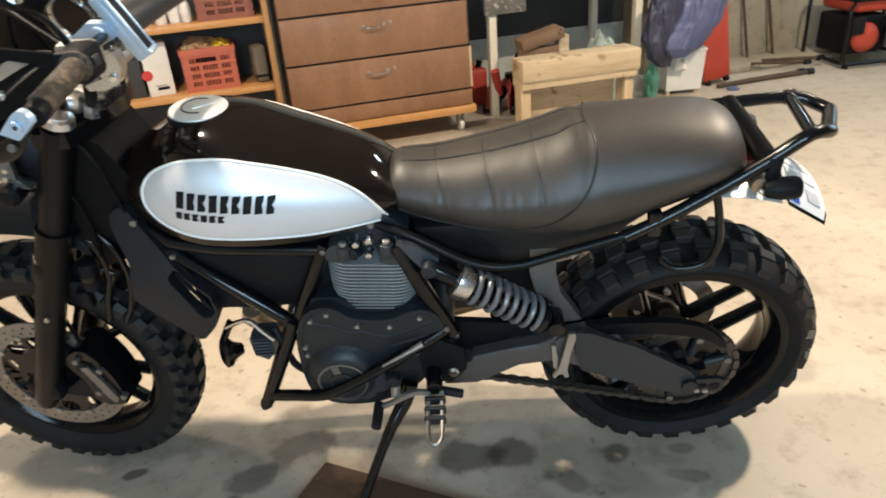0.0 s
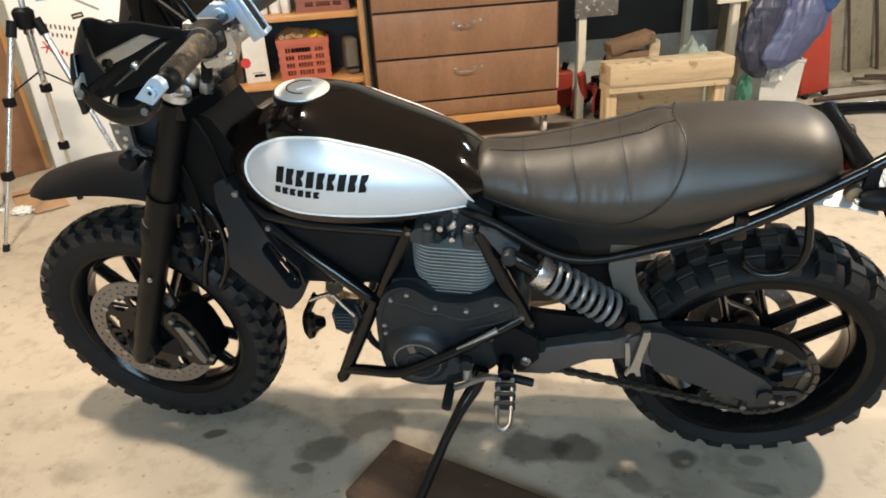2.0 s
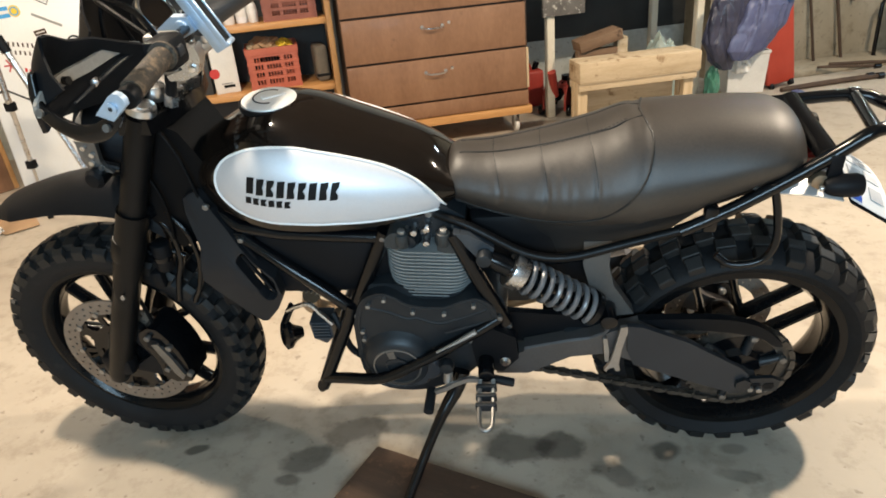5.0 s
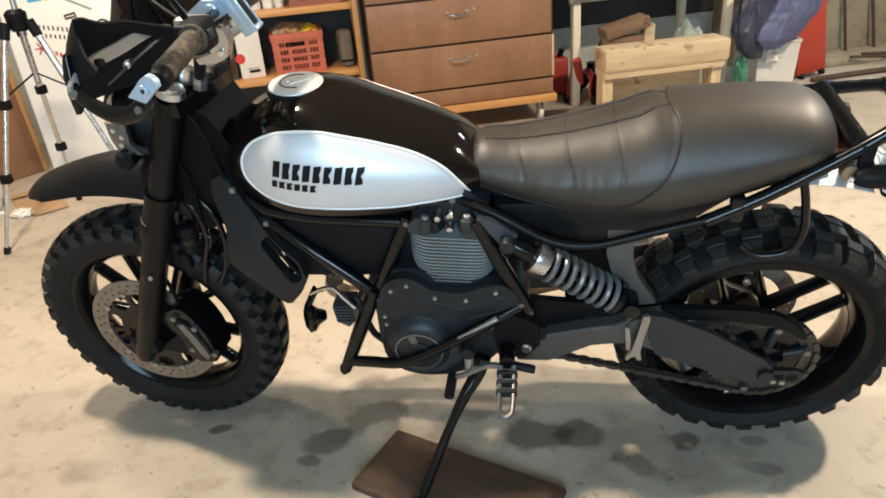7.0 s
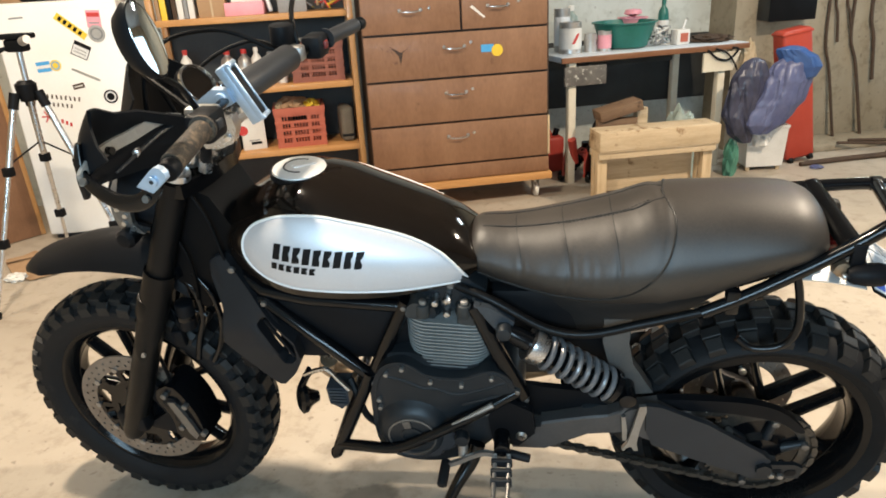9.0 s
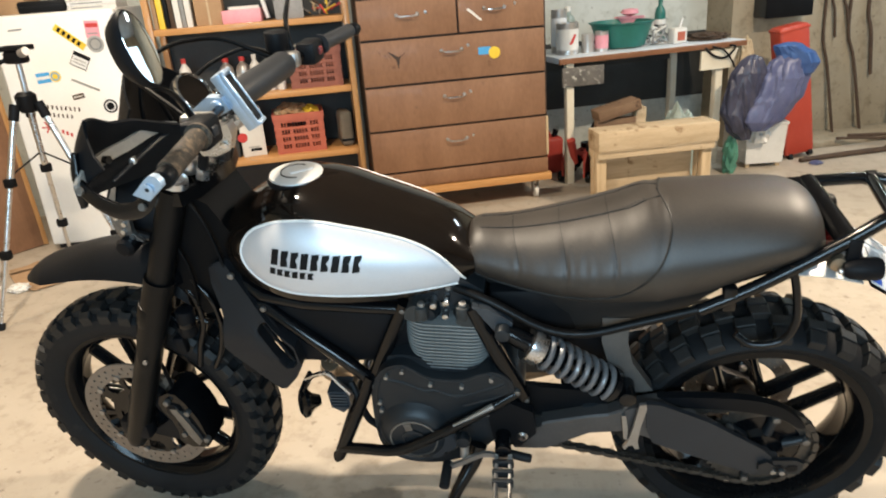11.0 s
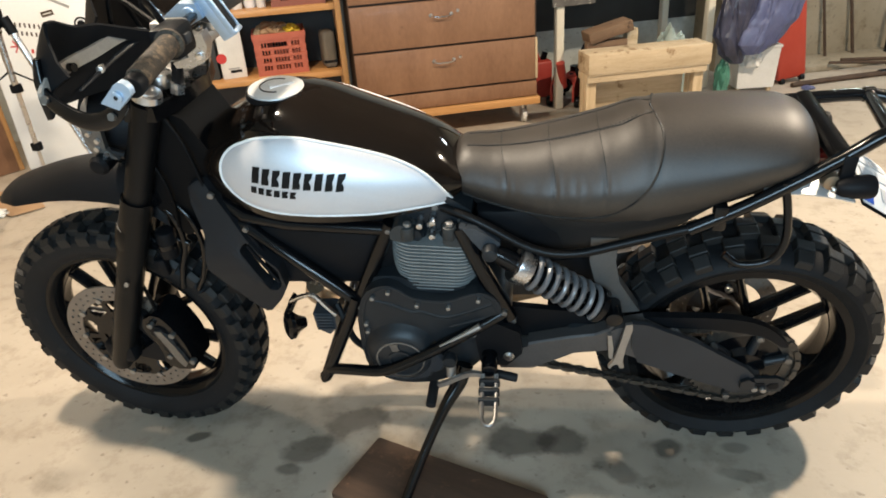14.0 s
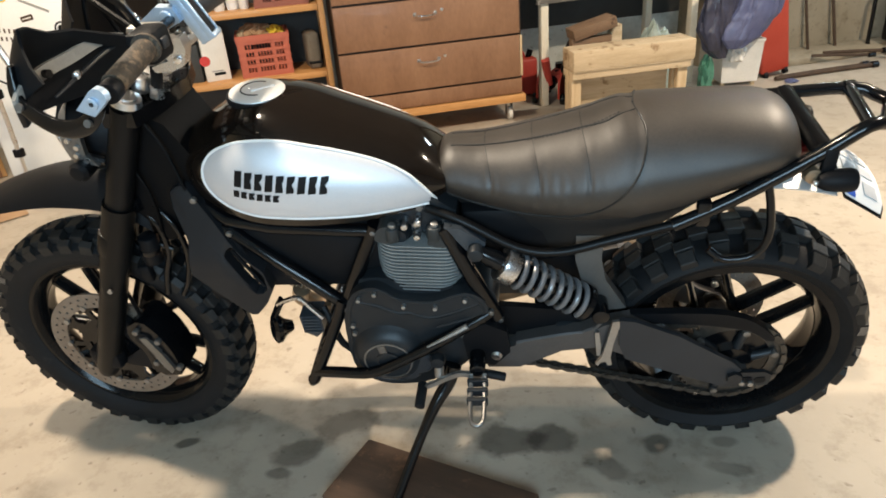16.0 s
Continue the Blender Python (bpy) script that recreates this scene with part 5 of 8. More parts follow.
for pts, r in (([(-0.50, -0.066, 0.74), (-0.47, -0.075, 0.69), (-0.475, -0.072, 0.62), (-0.50, -0.07, 0.56), (-0.52, -0.068, 0.50)], 0.008), ([(-0.47, -0.07, 0.75), (-0.43, -0.085, 0.70), (-0.425, -0.085, 0.63), (-0.45, -0.08, 0.55), (-0.48, -0.075, 0.50)], 0.0065),
               ([(-0.56, -0.064, 0.66), (-0.53, -0.074, 0.63), (-0.495, -0.074, 0.645), (-0.46, -0.074, 0.63)], 0.006)):
    part("hose", pipe(pts, r, None, 10, 6), M["steel_black"], bike, "glossy black hose")
bm = box(-0.40, -0.365, -0.095, 0.095, 0.50, 0.66, 0.006)
cooler = part("oil_cooler", bm, M["plastic"], bike, "black oil cooler")
for i in range(14):
    z = 0.508 + 0.0108 * i
    part("cooler_fin", box(-0.404, -0.361, -0.088, 0.088, z, z + 0.004), M["engine"], cooler, smooth=False)

# ---- engine ----
for x, y, z in ((-0.094, -0.142, 0.510), (-0.298, -0.124, 0.702), (0.142, -0.129, 0.706), (0.232, -0.139, 0.470), (-0.006, -0.131, 0.700), (0.215, -0.160, 0.512)):
    part("frame_bolt", rod((x, y - 0.004, z), (x, y + 0.012, z), 0.0062, seg=12, bev=0.002), M["worn_steel"], bike)
case = [(-0.105, 0.40), (-0.10, 0.50), (-0.07, 0.575), (-0.01, 0.59), (0.05, 0.565), (0.13, 0.56), (0.20, 0.56), (0.228, 0.52), (0.22, 0.43), (0.17, 0.36), (0.11, 0.30), (0.03, 0.268), (-0.05, 0.272), (-0.09, 0.31)]
part("crankcase", plate(rounded(case, 3, 0), -0.135, 0.135, 0.018), M["engine"], bike, "dark blue-black cast engine case")
cover = [(-0.098, 0.41), (-0.092, 0.50), (-0.066, 0.566), (-0.015, 0.584), (0.03, 0.553), (0.10, 0.545), (0.165, 0.567), (0.205, 0.54), (0.205, 0.49), (0.17, 0.45), (0.10, 0.41), (0.05, 0.345), (0.02, 0.305), (-0.05, 0.305), (-0.09, 0.345)]
cov = part("engine_cover", plate(rounded(cover, 3, 0), -0.160, -0.13, 0.012), M["engine"], bike, "dark grey engine cover")
for x, z in ((-0.018, 0.570), (-0.053, 0.555), (0.038, 0.536), (0.102, 0.530), (0.164, 0.550), (0.15, 0.455), (-0.076, 0.461), (-0.076, 0.483)):
    part("cover_bolt", rod((x, -0.170, z), (x, -0.155, z), 0.0048, seg=12, bev=0.0015), M["alu_dull"], cov)
rib = [(x * 0.93 + 0.004, z * 0.96 + 0.018) for x, z in rounded(cover, 3, 0)]
part("cover_rib", pipe([(x, -0.1585, z) for x, z in rib], 0.003, None, 8, 0, True), M["engine"], cov)
for pts in ([(0.045, -0.160, 0.515), (0.085, -0.161, 0.500), (0.13, -0.161, 0.510), (0.19, -0.160, 0.535)], [(-0.06, -0.160, 0.545), (-0.02, -0.161, 0.535), (0.02, -0.161, 0.515), (0.045, -0.160, 0.515)], [(0.10, -0.160, 0.47), (0.14, -0.161, 0.485), (0.185, -0.160, 0.50)]):
    part("cover_ridge", pipe([(x, y + 0.0040, z) for x, y, z in pts], 0.0055, None, 8, 5), M["engine"], cov)
c = Matrix.Translation((-0.010, 0, 0.398)) @ pose(0, 0, 0, 90, 0, 0)
alt = part("alternator_cover", lathe([(0.0, 0.186), (0.054, 0.185), (0.066, 0.180), (0.074, 0.168), (0.083, 0.158), (0.085, 0.12), (0.0, 0.12)][::-1], 48, c), M["engine"], bike, "round alternator cover")
part("cover_ring", lathe([(0.049, 0.185), (0.049, 0.1885), (0.0525, 0.1878), (0.0525, 0.183)], 48, c, closed=True), M["worn_steel"], alt, "thin machined ring")
part("cover_hub", lathe([(0.020, 0.184), (0.020, 0.190), (0.026, 0.189), (0.026, 0.184)], 40, c, closed=True), M["engine"], alt)
for a in (103,):
    part("cover_spoke", box(0.027, 0.047, -0.008, 0.008, -0.0015, 0.0015), M["worn_steel"], alt, smooth=False, m=Matrix.Translation((-0.010, -0.1875, 0.398)) @ pose(0, 0, 0, 90, 0, 0) @ pose(0, 0, 0, 0, 0, a))
for x, z, r in ((0.052, 0.378, 0.034), (0.03, 0.352, 0.026)):
    part("cover_lobe", lathe([(0.0, 0.180), (r * 0.8, 0.179), (r, 0.172), (r, 0.13), (0.0, 0.13)][::-1], 28, Matrix.Translation((x, 0, z)) @ YAXIS), M["plastic_grey"], cov)
part("oil_sump", plate([(-0.09, 0.30), (0.11, 0.30), (0.10, 0.262), (0.04, 0.252), (-0.05, 0.255)], -0.11, 0.11, 0.01), M["engine"], bike)
# upright cylinder with fins
TILT = pose(0.078, 0, 0.608, 0, 4, 0)


def fin(w, d, h, corner):
    pts = []
    for cx, cy, a0 in ((w - corner, d - corner, 0), (-w + corner, d - corner, 90), (-w + corner, -d + corner, 180), (w - corner, -d + corner, 270)):
        for k in range(7):
            a = radians(a0 + 15 * k)
            pts.append((cx + corner * math.cos(a), cy + corner * math.sin(a)))
    return plate(pts, -h / 2, h / 2, 0, None, "z")


barrel = part("cylinder_barrel", fin(0.066, 0.105, 0.12, 0.05), M["engine"], bike, "air-cooled cylinder barrel", m=TILT)
for i in range(18):
    z = -0.087 + 0.0086 * i
    f = math.sin(math.acos(max(-1, min(1, (z - 0.02) / 0.120)))) if z < 0.02 else 1.0
    part("cooling_fin", fin(0.090 * (0.40 + 0.60 * f), 0.138 - 0.012 * (1 - f), 0.0030, 0.045), M["fin"], barrel, m=Matrix.Translation((0, 0, z)))
bm = plate([(-0.062, 0.0), (-0.05, 0.07), (0.02, 0.082), (0.07, 0.05), (0.072, 0.0)], -0.10, 0.10, 0.012)
head = part("cylinder_head", bm, M["engine"], bike, "dark cast cylinder head", m=TILT @ Matrix.Translation((0, 0, 0.072)))
for x, z in ((-0.045, 0.02), (0.0, 0.058), (0.05, 0.03), (0.04, 0.008), (-0.01, 0.018)):
    part("head_bolt", rod((x, -0.108, z), (x, -0.096, z), 0.007, seg=6), M["worn_steel"], head)
for x in (-0.048, 0.040):
    part("valve_cover", lathe([(0.0, 0.030), (0.020, 0.028), (0.030, 0.018), (0.032, -0.012), (0.0, -0.014)][::-1], 24, pose(x, -0.092, -0.004)), M["engine"], head)
for x in (-0.042, 0.048):
    part("head_boss", lathe([(0.0, 0.125), (0.016, 0.124), (0.02, 0.115), (0.022, 0.09), (0.0, 0.09)][::-1], 20, pose(x, 0, 0.0, 90, 0, 0)), M["engine"], head)
# smooth blocks over the upper fins, bright studs
for dome in ([(-0.002, 0.686), (-0.001, 0.700), (0.008, 0.713), (0.022, 0.718), (0.038, 0.709), (0.043, 0.695), (0.043, 0.682), (0.018, 0.678)], [(0.101, 0.672), (0.102, 0.686), (0.112, 0.701), (0.128, 0.698), (0.142, 0.680), (0.142, 0.668), (0.122, 0.664)]):
    part("fin_block", plate(rounded(dome, 3, 0), -0.138, -0.09, 0.012), M["cyl_block"], bike)
for x, z in ((0.057, 0.710), (0.083, 0.717), (0.079, 0.684), (0.112, 0.698)):
    part("head_stud", rod((x, -0.132, z), (x, -0.095, z), 0.0068, seg=10, bev=0.002), M["alu"], bike)
for x, z in ((0.031, 0.690), (0.113, 0.690)):
    part("stud_boss", rod((x, -0.130, z - 0.008), (x + 0.002, -0.130, z + 0.022), 0.014, seg=18, bev=0.003), M["cyl_block"], bike)
    part("head_stud", rod((x + 0.002, -0.130, z + 0.02), (x + 0.003, -0.130, z + 0.030), 0.008, seg=8, bev=0.002), M["alu_dull"], bike)
# front cylinder, lying forward
LIE = pose(-0.185, 0, 0.565, 0, -72, 0)
b2 = part("cylinder_barrel", fin(0.05, 0.08, 0.12, 0.04), M["engine"], bike, "air-cooled front cylinder barrel", m=LIE)
for i in range(10):
    part("cooling_fin", fin(0.062, 0.092, 0.0032, 0.04), M["engine"], b2, m=Matrix.Translation((0, 0, -0.05 + 0.0105 * i)))
# horn, hook and regulator
hn = Matrix.Translation((-0.270, -0.10, 0.415)) @ Vector((-0.80, -0.52, 0.22)).to_track_quat("Z", "Y").to_matrix().to_4x4()
horn = part("horn", lathe([(0.0, 0.010), (0.012, 0.012), (0.024, 0.016), (0.034, 0.010), (0.033, 0.0), (0.020, -0.012), (0.012, -0.030), (0.0, -0.032)][::-1], 32, hn), M["steel_black"], bike, "round black horn")
part("horn_bracket", pipe([(-0.285, -0.09, 0.43), (-0.255, -0.10, 0.485), (-0.243, -0.105, 0.505)], 0.006, None, 8, 4, flat=1.8), M["steel_black"], horn)
part("hose_clip", pipe([(-0.255, -0.108, 0.495), (-0.225, -0.112, 0.512), (-0.198, -0.115, 0.518), (-0.175, -0.118, 0.49), (-0.155, -0.12, 0.465)], 0.0055, None, 8, 5), M["alu"], bike, "bright bent metal pipe")
reg = part("regulator", plate([(-0.208, 0.468), (-0.160, 0.468), (-0.160, 0.425), (-0.180, 0.405), (-0.206, 0.422)], -0.12, -0.07, 0.006), M["cast_blue"], bike, "grey finned regulator")
for k in range(5):
    part("regulator_fin", box(-0.203, -0.164, -0.126, -0.118, 0.424 + 0.009 * k, 0.428 + 0.009 * k, 0.001), M["cast_blue"], reg)
part("hose", pipe([(-0.16, -0.09, 0.47), (-0.14, -0.11, 0.43), (-0.13, -0.11, 0.38), (-0.11, -0.1, 0.34)], 0.008, None, 8, 5), M["rubber"], bike)
# exhaust and muffler on the far side
part("exhaust_pipe", pipe([(-0.25, 0.03, 0.42), (-0.27, 0.08, 0.34), (-0.18, 0.12, 0.27), (0.0, 0.13, 0.25), (0.2, 0.15, 0.28), (0.42, 0.17, 0.33)], 0.022, None, 14, 6), M["muffler"], bike, "heat-browned exhaust pipe")
part("muffler", pipe([(0.42, 0.17, 0.33), (0.50, 0.185, 0.345), (0.60, 0.19, 0.36), (0.82, 0.20, 0.40), (0.86, 0.20, 0.405)], lambda f: 0.03 + 0.022 * min(1, f * 3), None, 18, 5), M["muffler"], bike, "tan metal muffler")

# ---- rear end ----
arm = [(0.185, 0.372), (0.235, 0.385), (0.33, 0.409), (0.407, 0.424), (0.447, 0.450), (0.50, 0.462), (0.60, 0.402), (0.70, 0.328), (0.755, 0.306), (0.755, 0.284), (0.69, 0.276), (0.58, 0.318), (0.49, 0.362), (0.44, 0.385), (0.36, 0.375), (0.27, 0.325), (0.20, 0.325)]
for s in (-1, 1):
    part("swingarm", plate(arm, s * 0.104, s * 0.138, 0.015), M["swing"], bike, "grey cast swingarm side")
part("swingarm_bridge", box(0.345, 0.395, -0.115, 0.115, 0.36, 0.43, 0.012), M["engine"], bike)
part("chain_slider", plate([(0.20, 0.482), (0.32, 0.468), (0.43, 0.458), (0.43, 0.425), (0.28, 0.370), (0.20, 0.370)], -0.104, -0.088, 0.004), M["plastic"], bike, "black chain slider")
part("pivot_cap", lathe([(0.0, 0.172), (0.008, 0.171), (0.012, 0.166), (0.012, 0.12), (0.0, 0.12)][::-1], 24, Matrix.Translation((0.221, 0, 0.390)) @ YAXIS), M["alu"], bike, "bright swingarm pivot cap")
shield = plate([(0.472, 0.474), (0.505, 0.470), (0.60, 0.425), (0.715, 0.348), (0.735, 0.325), (0.705, 0.272), (0.60, 0.315), (0.492, 0.362), (0.478, 0.40)], -0.150, -0.138, 0.006)
gd = part("chain_guard", shield, M["plastic_grey"], bike, "dark grey plastic chain guard plate")
part("guard_bracket", plate([(0.459, 0.478), (0.472, 0.480), (0.474, 0.466), (0.464, 0.415), (0.460, 0.372), (0.464, 0.352), (0.456, 0.350), (0.450, 0.362), (0.440, 0.358), (0.435, 0.348), (0.430, 0.354), (0.442, 0.376), (0.450, 0.420)], -0.158, -0.150, 0.002), M["alu_dull"], gd, "bare metal guard bracket")
part("guard_bracket", plate([(0.426, 0.440), (0.434, 0.440), (0.440, 0.400), (0.440, 0.370), (0.432, 0.372)], -0.150, -0.143, 0.002), M["alu_dull"], gd)
adj = part("chain_adjuster", plate([(0.690, 0.312), (0.785, 0.316), (0.802, 0.306), (0.797, 0.276), (0.700, 0.268)], -0.148, -0.138, 0.004), M["engine"], bike, "grey chain adjuster plate with slots")
for x in (0.750, 0.778):
    part("adjuster_slot", plate([(x - 0.012, 0.292), (x - 0.006, 0.300), (x + 0.010, 0.301), (x + 0.013, 0.292), (x + 0.008, 0.284), (x - 0.007, 0.283)], -0.1495, -0.1475, 0), M["plastic"], adj, smooth=False)
part("inner_mudguard", plate([(0.385, 0.66), (0.438, 0.66), (0.436, 0.60), (0.447, 0.545), (0.492, 0.468), (0.43, 0.46), (0.402, 0.53), (0.385, 0.60)], -0.105, -0.075, 0.012), M["mud_grey"], bike, "grey inner mudguard plate")
part("chain_guide", plate(rounded([(0.50, 0.462), (0.60, 0.462), (0.69, 0.456), (0.755, 0.432), (0.80, 0.385), (0.785, 0.380), (0.745, 0.408), (0.66, 0.426), (0.58, 0.432), (0.50, 0.438)], 3, 0), -0.118, -0.100, 0.003), M["plastic"], bike, "black upper chain cover")
# added plate that keeps the space behind the shock dark
part("shock_gap_plate", plate([(0.305, 0.430), (0.300, 0.56), (0.40, 0.575), (0.455, 0.50), (0.45, 0.42), (0.36, 0.405)], -0.055, -0.035, 0.008), M["plastic"], bike, "black plate added to darken the gap behind the shock")
ridge = [(0.262, 0.401), (0.306, 0.412), (0.354, 0.423), (0.400, 0.430), (0.424, 0.442), (0.440, 0.466)]
rings = [[(x, -0.141, z - 0.008), (x, -0.141, z), (x, -0.137, z + 0.0035), (x, -0.106, z + 0.001), (x, -0.106, z - 0.008)] for x, z in ridge]
part("swingarm_ridge", loft(rings), M["swing"], bike, "flat lit upper face of the swingarm", smooth=False)
rear_cal = part("rear_caliper", plate(rounded([(0.565, 0.23), (0.60, 0.295), (0.66, 0.33), (0.745, 0.35), (0.775, 0.31), (0.76, 0.245), (0.68, 0.215)], 3, 0), 0.125, 0.155, 0.008), M["steel_black"], bike, "black rear brake caliper and bracket")
for x, z in ((0.672, 0.268), (0.74, 0.328), (0.61, 0.262)):
    part("caliper_bolt", rod((x, 0.116, z), (x, 0.128, z), 0.009, seg=12, bev=0.002), M["alu"], rear_cal)
# chain: plates and rollers one after another round both sprockets
path = []
cr, cf = Vector((AXLE_R, 0, RR)), Vector((0.225, 0, 0.352))
for k in range(13):
    a = radians(95 - 190 * k / 12)
    path.append(cr + Vector((math.cos(a), 0, math.sin(a))) * 0.1145)
for k in range(7):
    a = radians(262 - 160 * k / 6)
    path.append(cf + Vector((math.cos(a), 0, math.sin(a))) * 0.034)
path.append(path[0])
bm = bmesh.new()
run, carry, flip = [], 0.0, 0
for p, q in zip(path, path[1:]):
    seg_len = (q - p).length
    t = carry
    while t < seg_len:
        run.append(p.lerp(q, t / seg_len))
        t += 0.0159
    carry = t - seg_len
for i, p in enumerate(run):
    q = run[(i + 1) % len(run)]
    dirv = (q - p).normalized()
    nrm = Vector((-dirv.z, 0, dirv.x))
    for y in ((-0.107, -0.104), (-0.093, -0.090)) if i % 2 else ((-0.1035, -0.1005), (-0.0965, -0.0935)):
        a, b = p - dirv * 0.005, q + dirv * 0.005
        vs = [bm.verts.new(v + Vector((0, y_, 0))) for y_ in y for v in (a + nrm * 0.004, p.lerp(q, 0.5) + nrm * 0.0065, b + nrm * 0.004, b - nrm * 0.004, p.lerp(q, 0.5) - nrm * 0.0065, a - nrm * 0.004)]
        bm.faces.new(vs[:6])
        bm.faces.new(vs[6:])
        for k in range(6):
            bm.faces.new((vs[k], vs[(k + 1) % 6], vs[6 + (k + 1) % 6], vs[6 + k]))
part("chain", bm, M["chain"], bike, "oily drive chain", smooth=False)
# shock absorber
a, b = Vector((0.192, -0.145, 0.664)), Vector((0.435, -0.135, 0.492))
dirv = (b - a).normalized()
sm = Matrix.Translation(a) @ dirv.to_track_quat("Z", "Y").to_matrix().to_4x4()
ln = (b - a).length
shock = part("shock_absorber", lathe([(0.0, 0.0), (0.012, 0.0), (0.02, 0.03), (0.021, 0.14), (0.012, 0.142), (0.012, ln - 0.02), (0.0, ln)], 24, sm), M["steel_black"], bike, "rear shock absorber with grey spring")
part("shock_mount", rod(a + Vector((0, 0.03, 0)), a + Vector((0, -0.022, 0)), 0.015, seg=20, bev=0.004), M["engine"], shock)
part("shock_mount", rod(b + Vector((0, 0.03, 0)), b + Vector((0, -0.025, 0)), 0.018, seg=20, bev=0.004), M["steel_black"], shock)
part("preload_ring", lathe([(0.018, 0.058), (0.036, 0.058), (0.038, 0.066), (0.036, 0.088), (0.018, 0.09)], 30, sm, closed=True), M["alu"], shock, "silver preload collar")
part("spring_seat", lathe([(0.012, ln - 0.046), (0.037, ln - 0.046), (0.037, ln - 0.034), (0.012, ln - 0.03)], 30, sm, closed=True), M["steel_black"], shock)
coil = []
turns, h0, h1 = 7.6, 0.092, ln - 0.05
for k in range(160):
    f = k / 159
    ang = 2 * math.pi * turns * f
    coil.append(sm @ Vector((0.0325 * math.cos(ang), 0.0325 * math.sin(ang), h0 + (h1 - h0) * f)))
part("spring", pipe(coil, 0.0056, None, 8, 0), M["spring"], shock, "grey coil spring")
part("shock_bracket", plate([(0.135, 0.715), (0.165, 0.712), (0.212, 0.678), (0.205, 0.650), (0.178, 0.655)], -0.142, -0.115, 0.006), M["cast_blue"], bike, "blue-grey cast shock bracket")
# rider's footrest, gear lever, stand
part("footrest_plate", plate([(0.15, 0.46), (0.20, 0.485), (0.245, 0.46), (0.25, 0.40), (0.215, 0.36), (0.16, 0.37)], -0.165, -0.145, 0.008), M["plastic"], bike, "black footrest carrier")
part("footrest_hanger", rod((0.18, -0.15, 0.395), (0.182, -0.215, 0.395), 0.017, seg=18, bev=0.004), M["steel_black"], bike)
peg = part("footrest", pipe([(0.168, -0.21, 0.384), (0.168, -0.295, 0.359), (0.175, -0.315, 0.352), (0.189, -0.315, 0.352), (0.196, -0.295, 0.359), (0.196, -0.21, 0.384)], 0.0045, None, 8, 5), M["worn_steel"], bike, "serrated bare metal footrest")
for x0, x1 in ((0.164, 0.172), (0.192, 0.200)):
    teeth_line = [(-0.212 - 0.0033 * k, 0.385 - 0.0012 * k + (0.006 if k % 2 else 0.0)) for k in range(25)]
    under = [(y, 0.374 + 0.36 * (y + 0.212)) for y in (-0.2912, -0.212)]
    bm = bmesh.new()
    outline = teeth_line + under
    a, b = [bm.verts.new((x0, y, z)) for y, z in outline], [bm.verts.new((x1, y, z)) for y, z in outline]
    bm.faces.new(a)
    bm.faces.new(b[::-1])
    for k in range(len(a)):
        bm.faces.new((a[k], b[k], b[(k + 1) % len(a)], a[(k + 1) % len(a)]))
    part("serrated_bar", bm, M["worn_steel"], peg, smooth=False)
for k, y in enumerate((-0.222, -0.242, -0.262)):
    part("cross_piece", box(0.160, 0.204, y - 0.010, y, 0.366 - 0.006 * k, 0.386 - 0.006 * k, 0.003), M["engine"], peg, smooth=False)
bm = bmesh.new()
lever = spline([(0.062, -0.215, 0.347), (0.09, -0.215, 0.360), (0.12, -0.212, 0.376), (0.145, -0.21, 0.384), (0.170, -0.21, 0.380), (0.195, -0.205, 0.366)], 6)
loft([[p + Vector((0, dy, dz)) for dy, dz in ((-0.004, -0.006), (0.004, -0.006), (0.004, 0.006), (-0.004, 0.006))] for p in lever], bm)
gl = part("gear_lever", bm, M["alu_dull"], bike, "worn grey gear lever", smooth=False)
part("toe_peg", rod((0.062, -0.205, 0.350), (0.058, -0.262, 0.338), 0.011, seg=16, bev=0.003), M["rubber"], gl, "black rubber toe peg")
part("linkage_rod", rod((0.098, -0.20, 0.365), (0.100, -0.19, 0.402), 0.010, seg=14), M["alu_dull"], gl)
part("linkage_end", lathe([(0.0, 0.012), (0.014, 0.01), (0.016, 0.0), (0.014, -0.01), (0.0, -0.012)][::-1], 18, pose(0.099, -0.198, 0.412, 90, 0, 0)), M["engine"], gl)
part("rear_peg_bolt", rod((0.19, -0.198, 0.374), (0.240, -0.205, 0.367), 0.0095, seg=16, bev=0.004), M["rubber"], bike)
foot = Vector((-0.016, -0.338, 0.093))
part("side_stand", pipe([(0.122, -0.15, 0.345), (0.108, -0.17, 0.308), (0.078, -0.203, 0.268), (0.046, -0.243, 0.212), (0.014, -0.290, 0.152), foot], lambda f: 0.020 - 0.009 * min(1, f * 1.8), None, 12, 6), M["steel_black"], bike, "black side stand resting on plank")
part("stand_foot", rod(foot + Vector((0, 0, -0.004)), foot + Vector((-0.03, -0.03, -0.012)), 0.012, seg=12), M["steel_black"], bike)
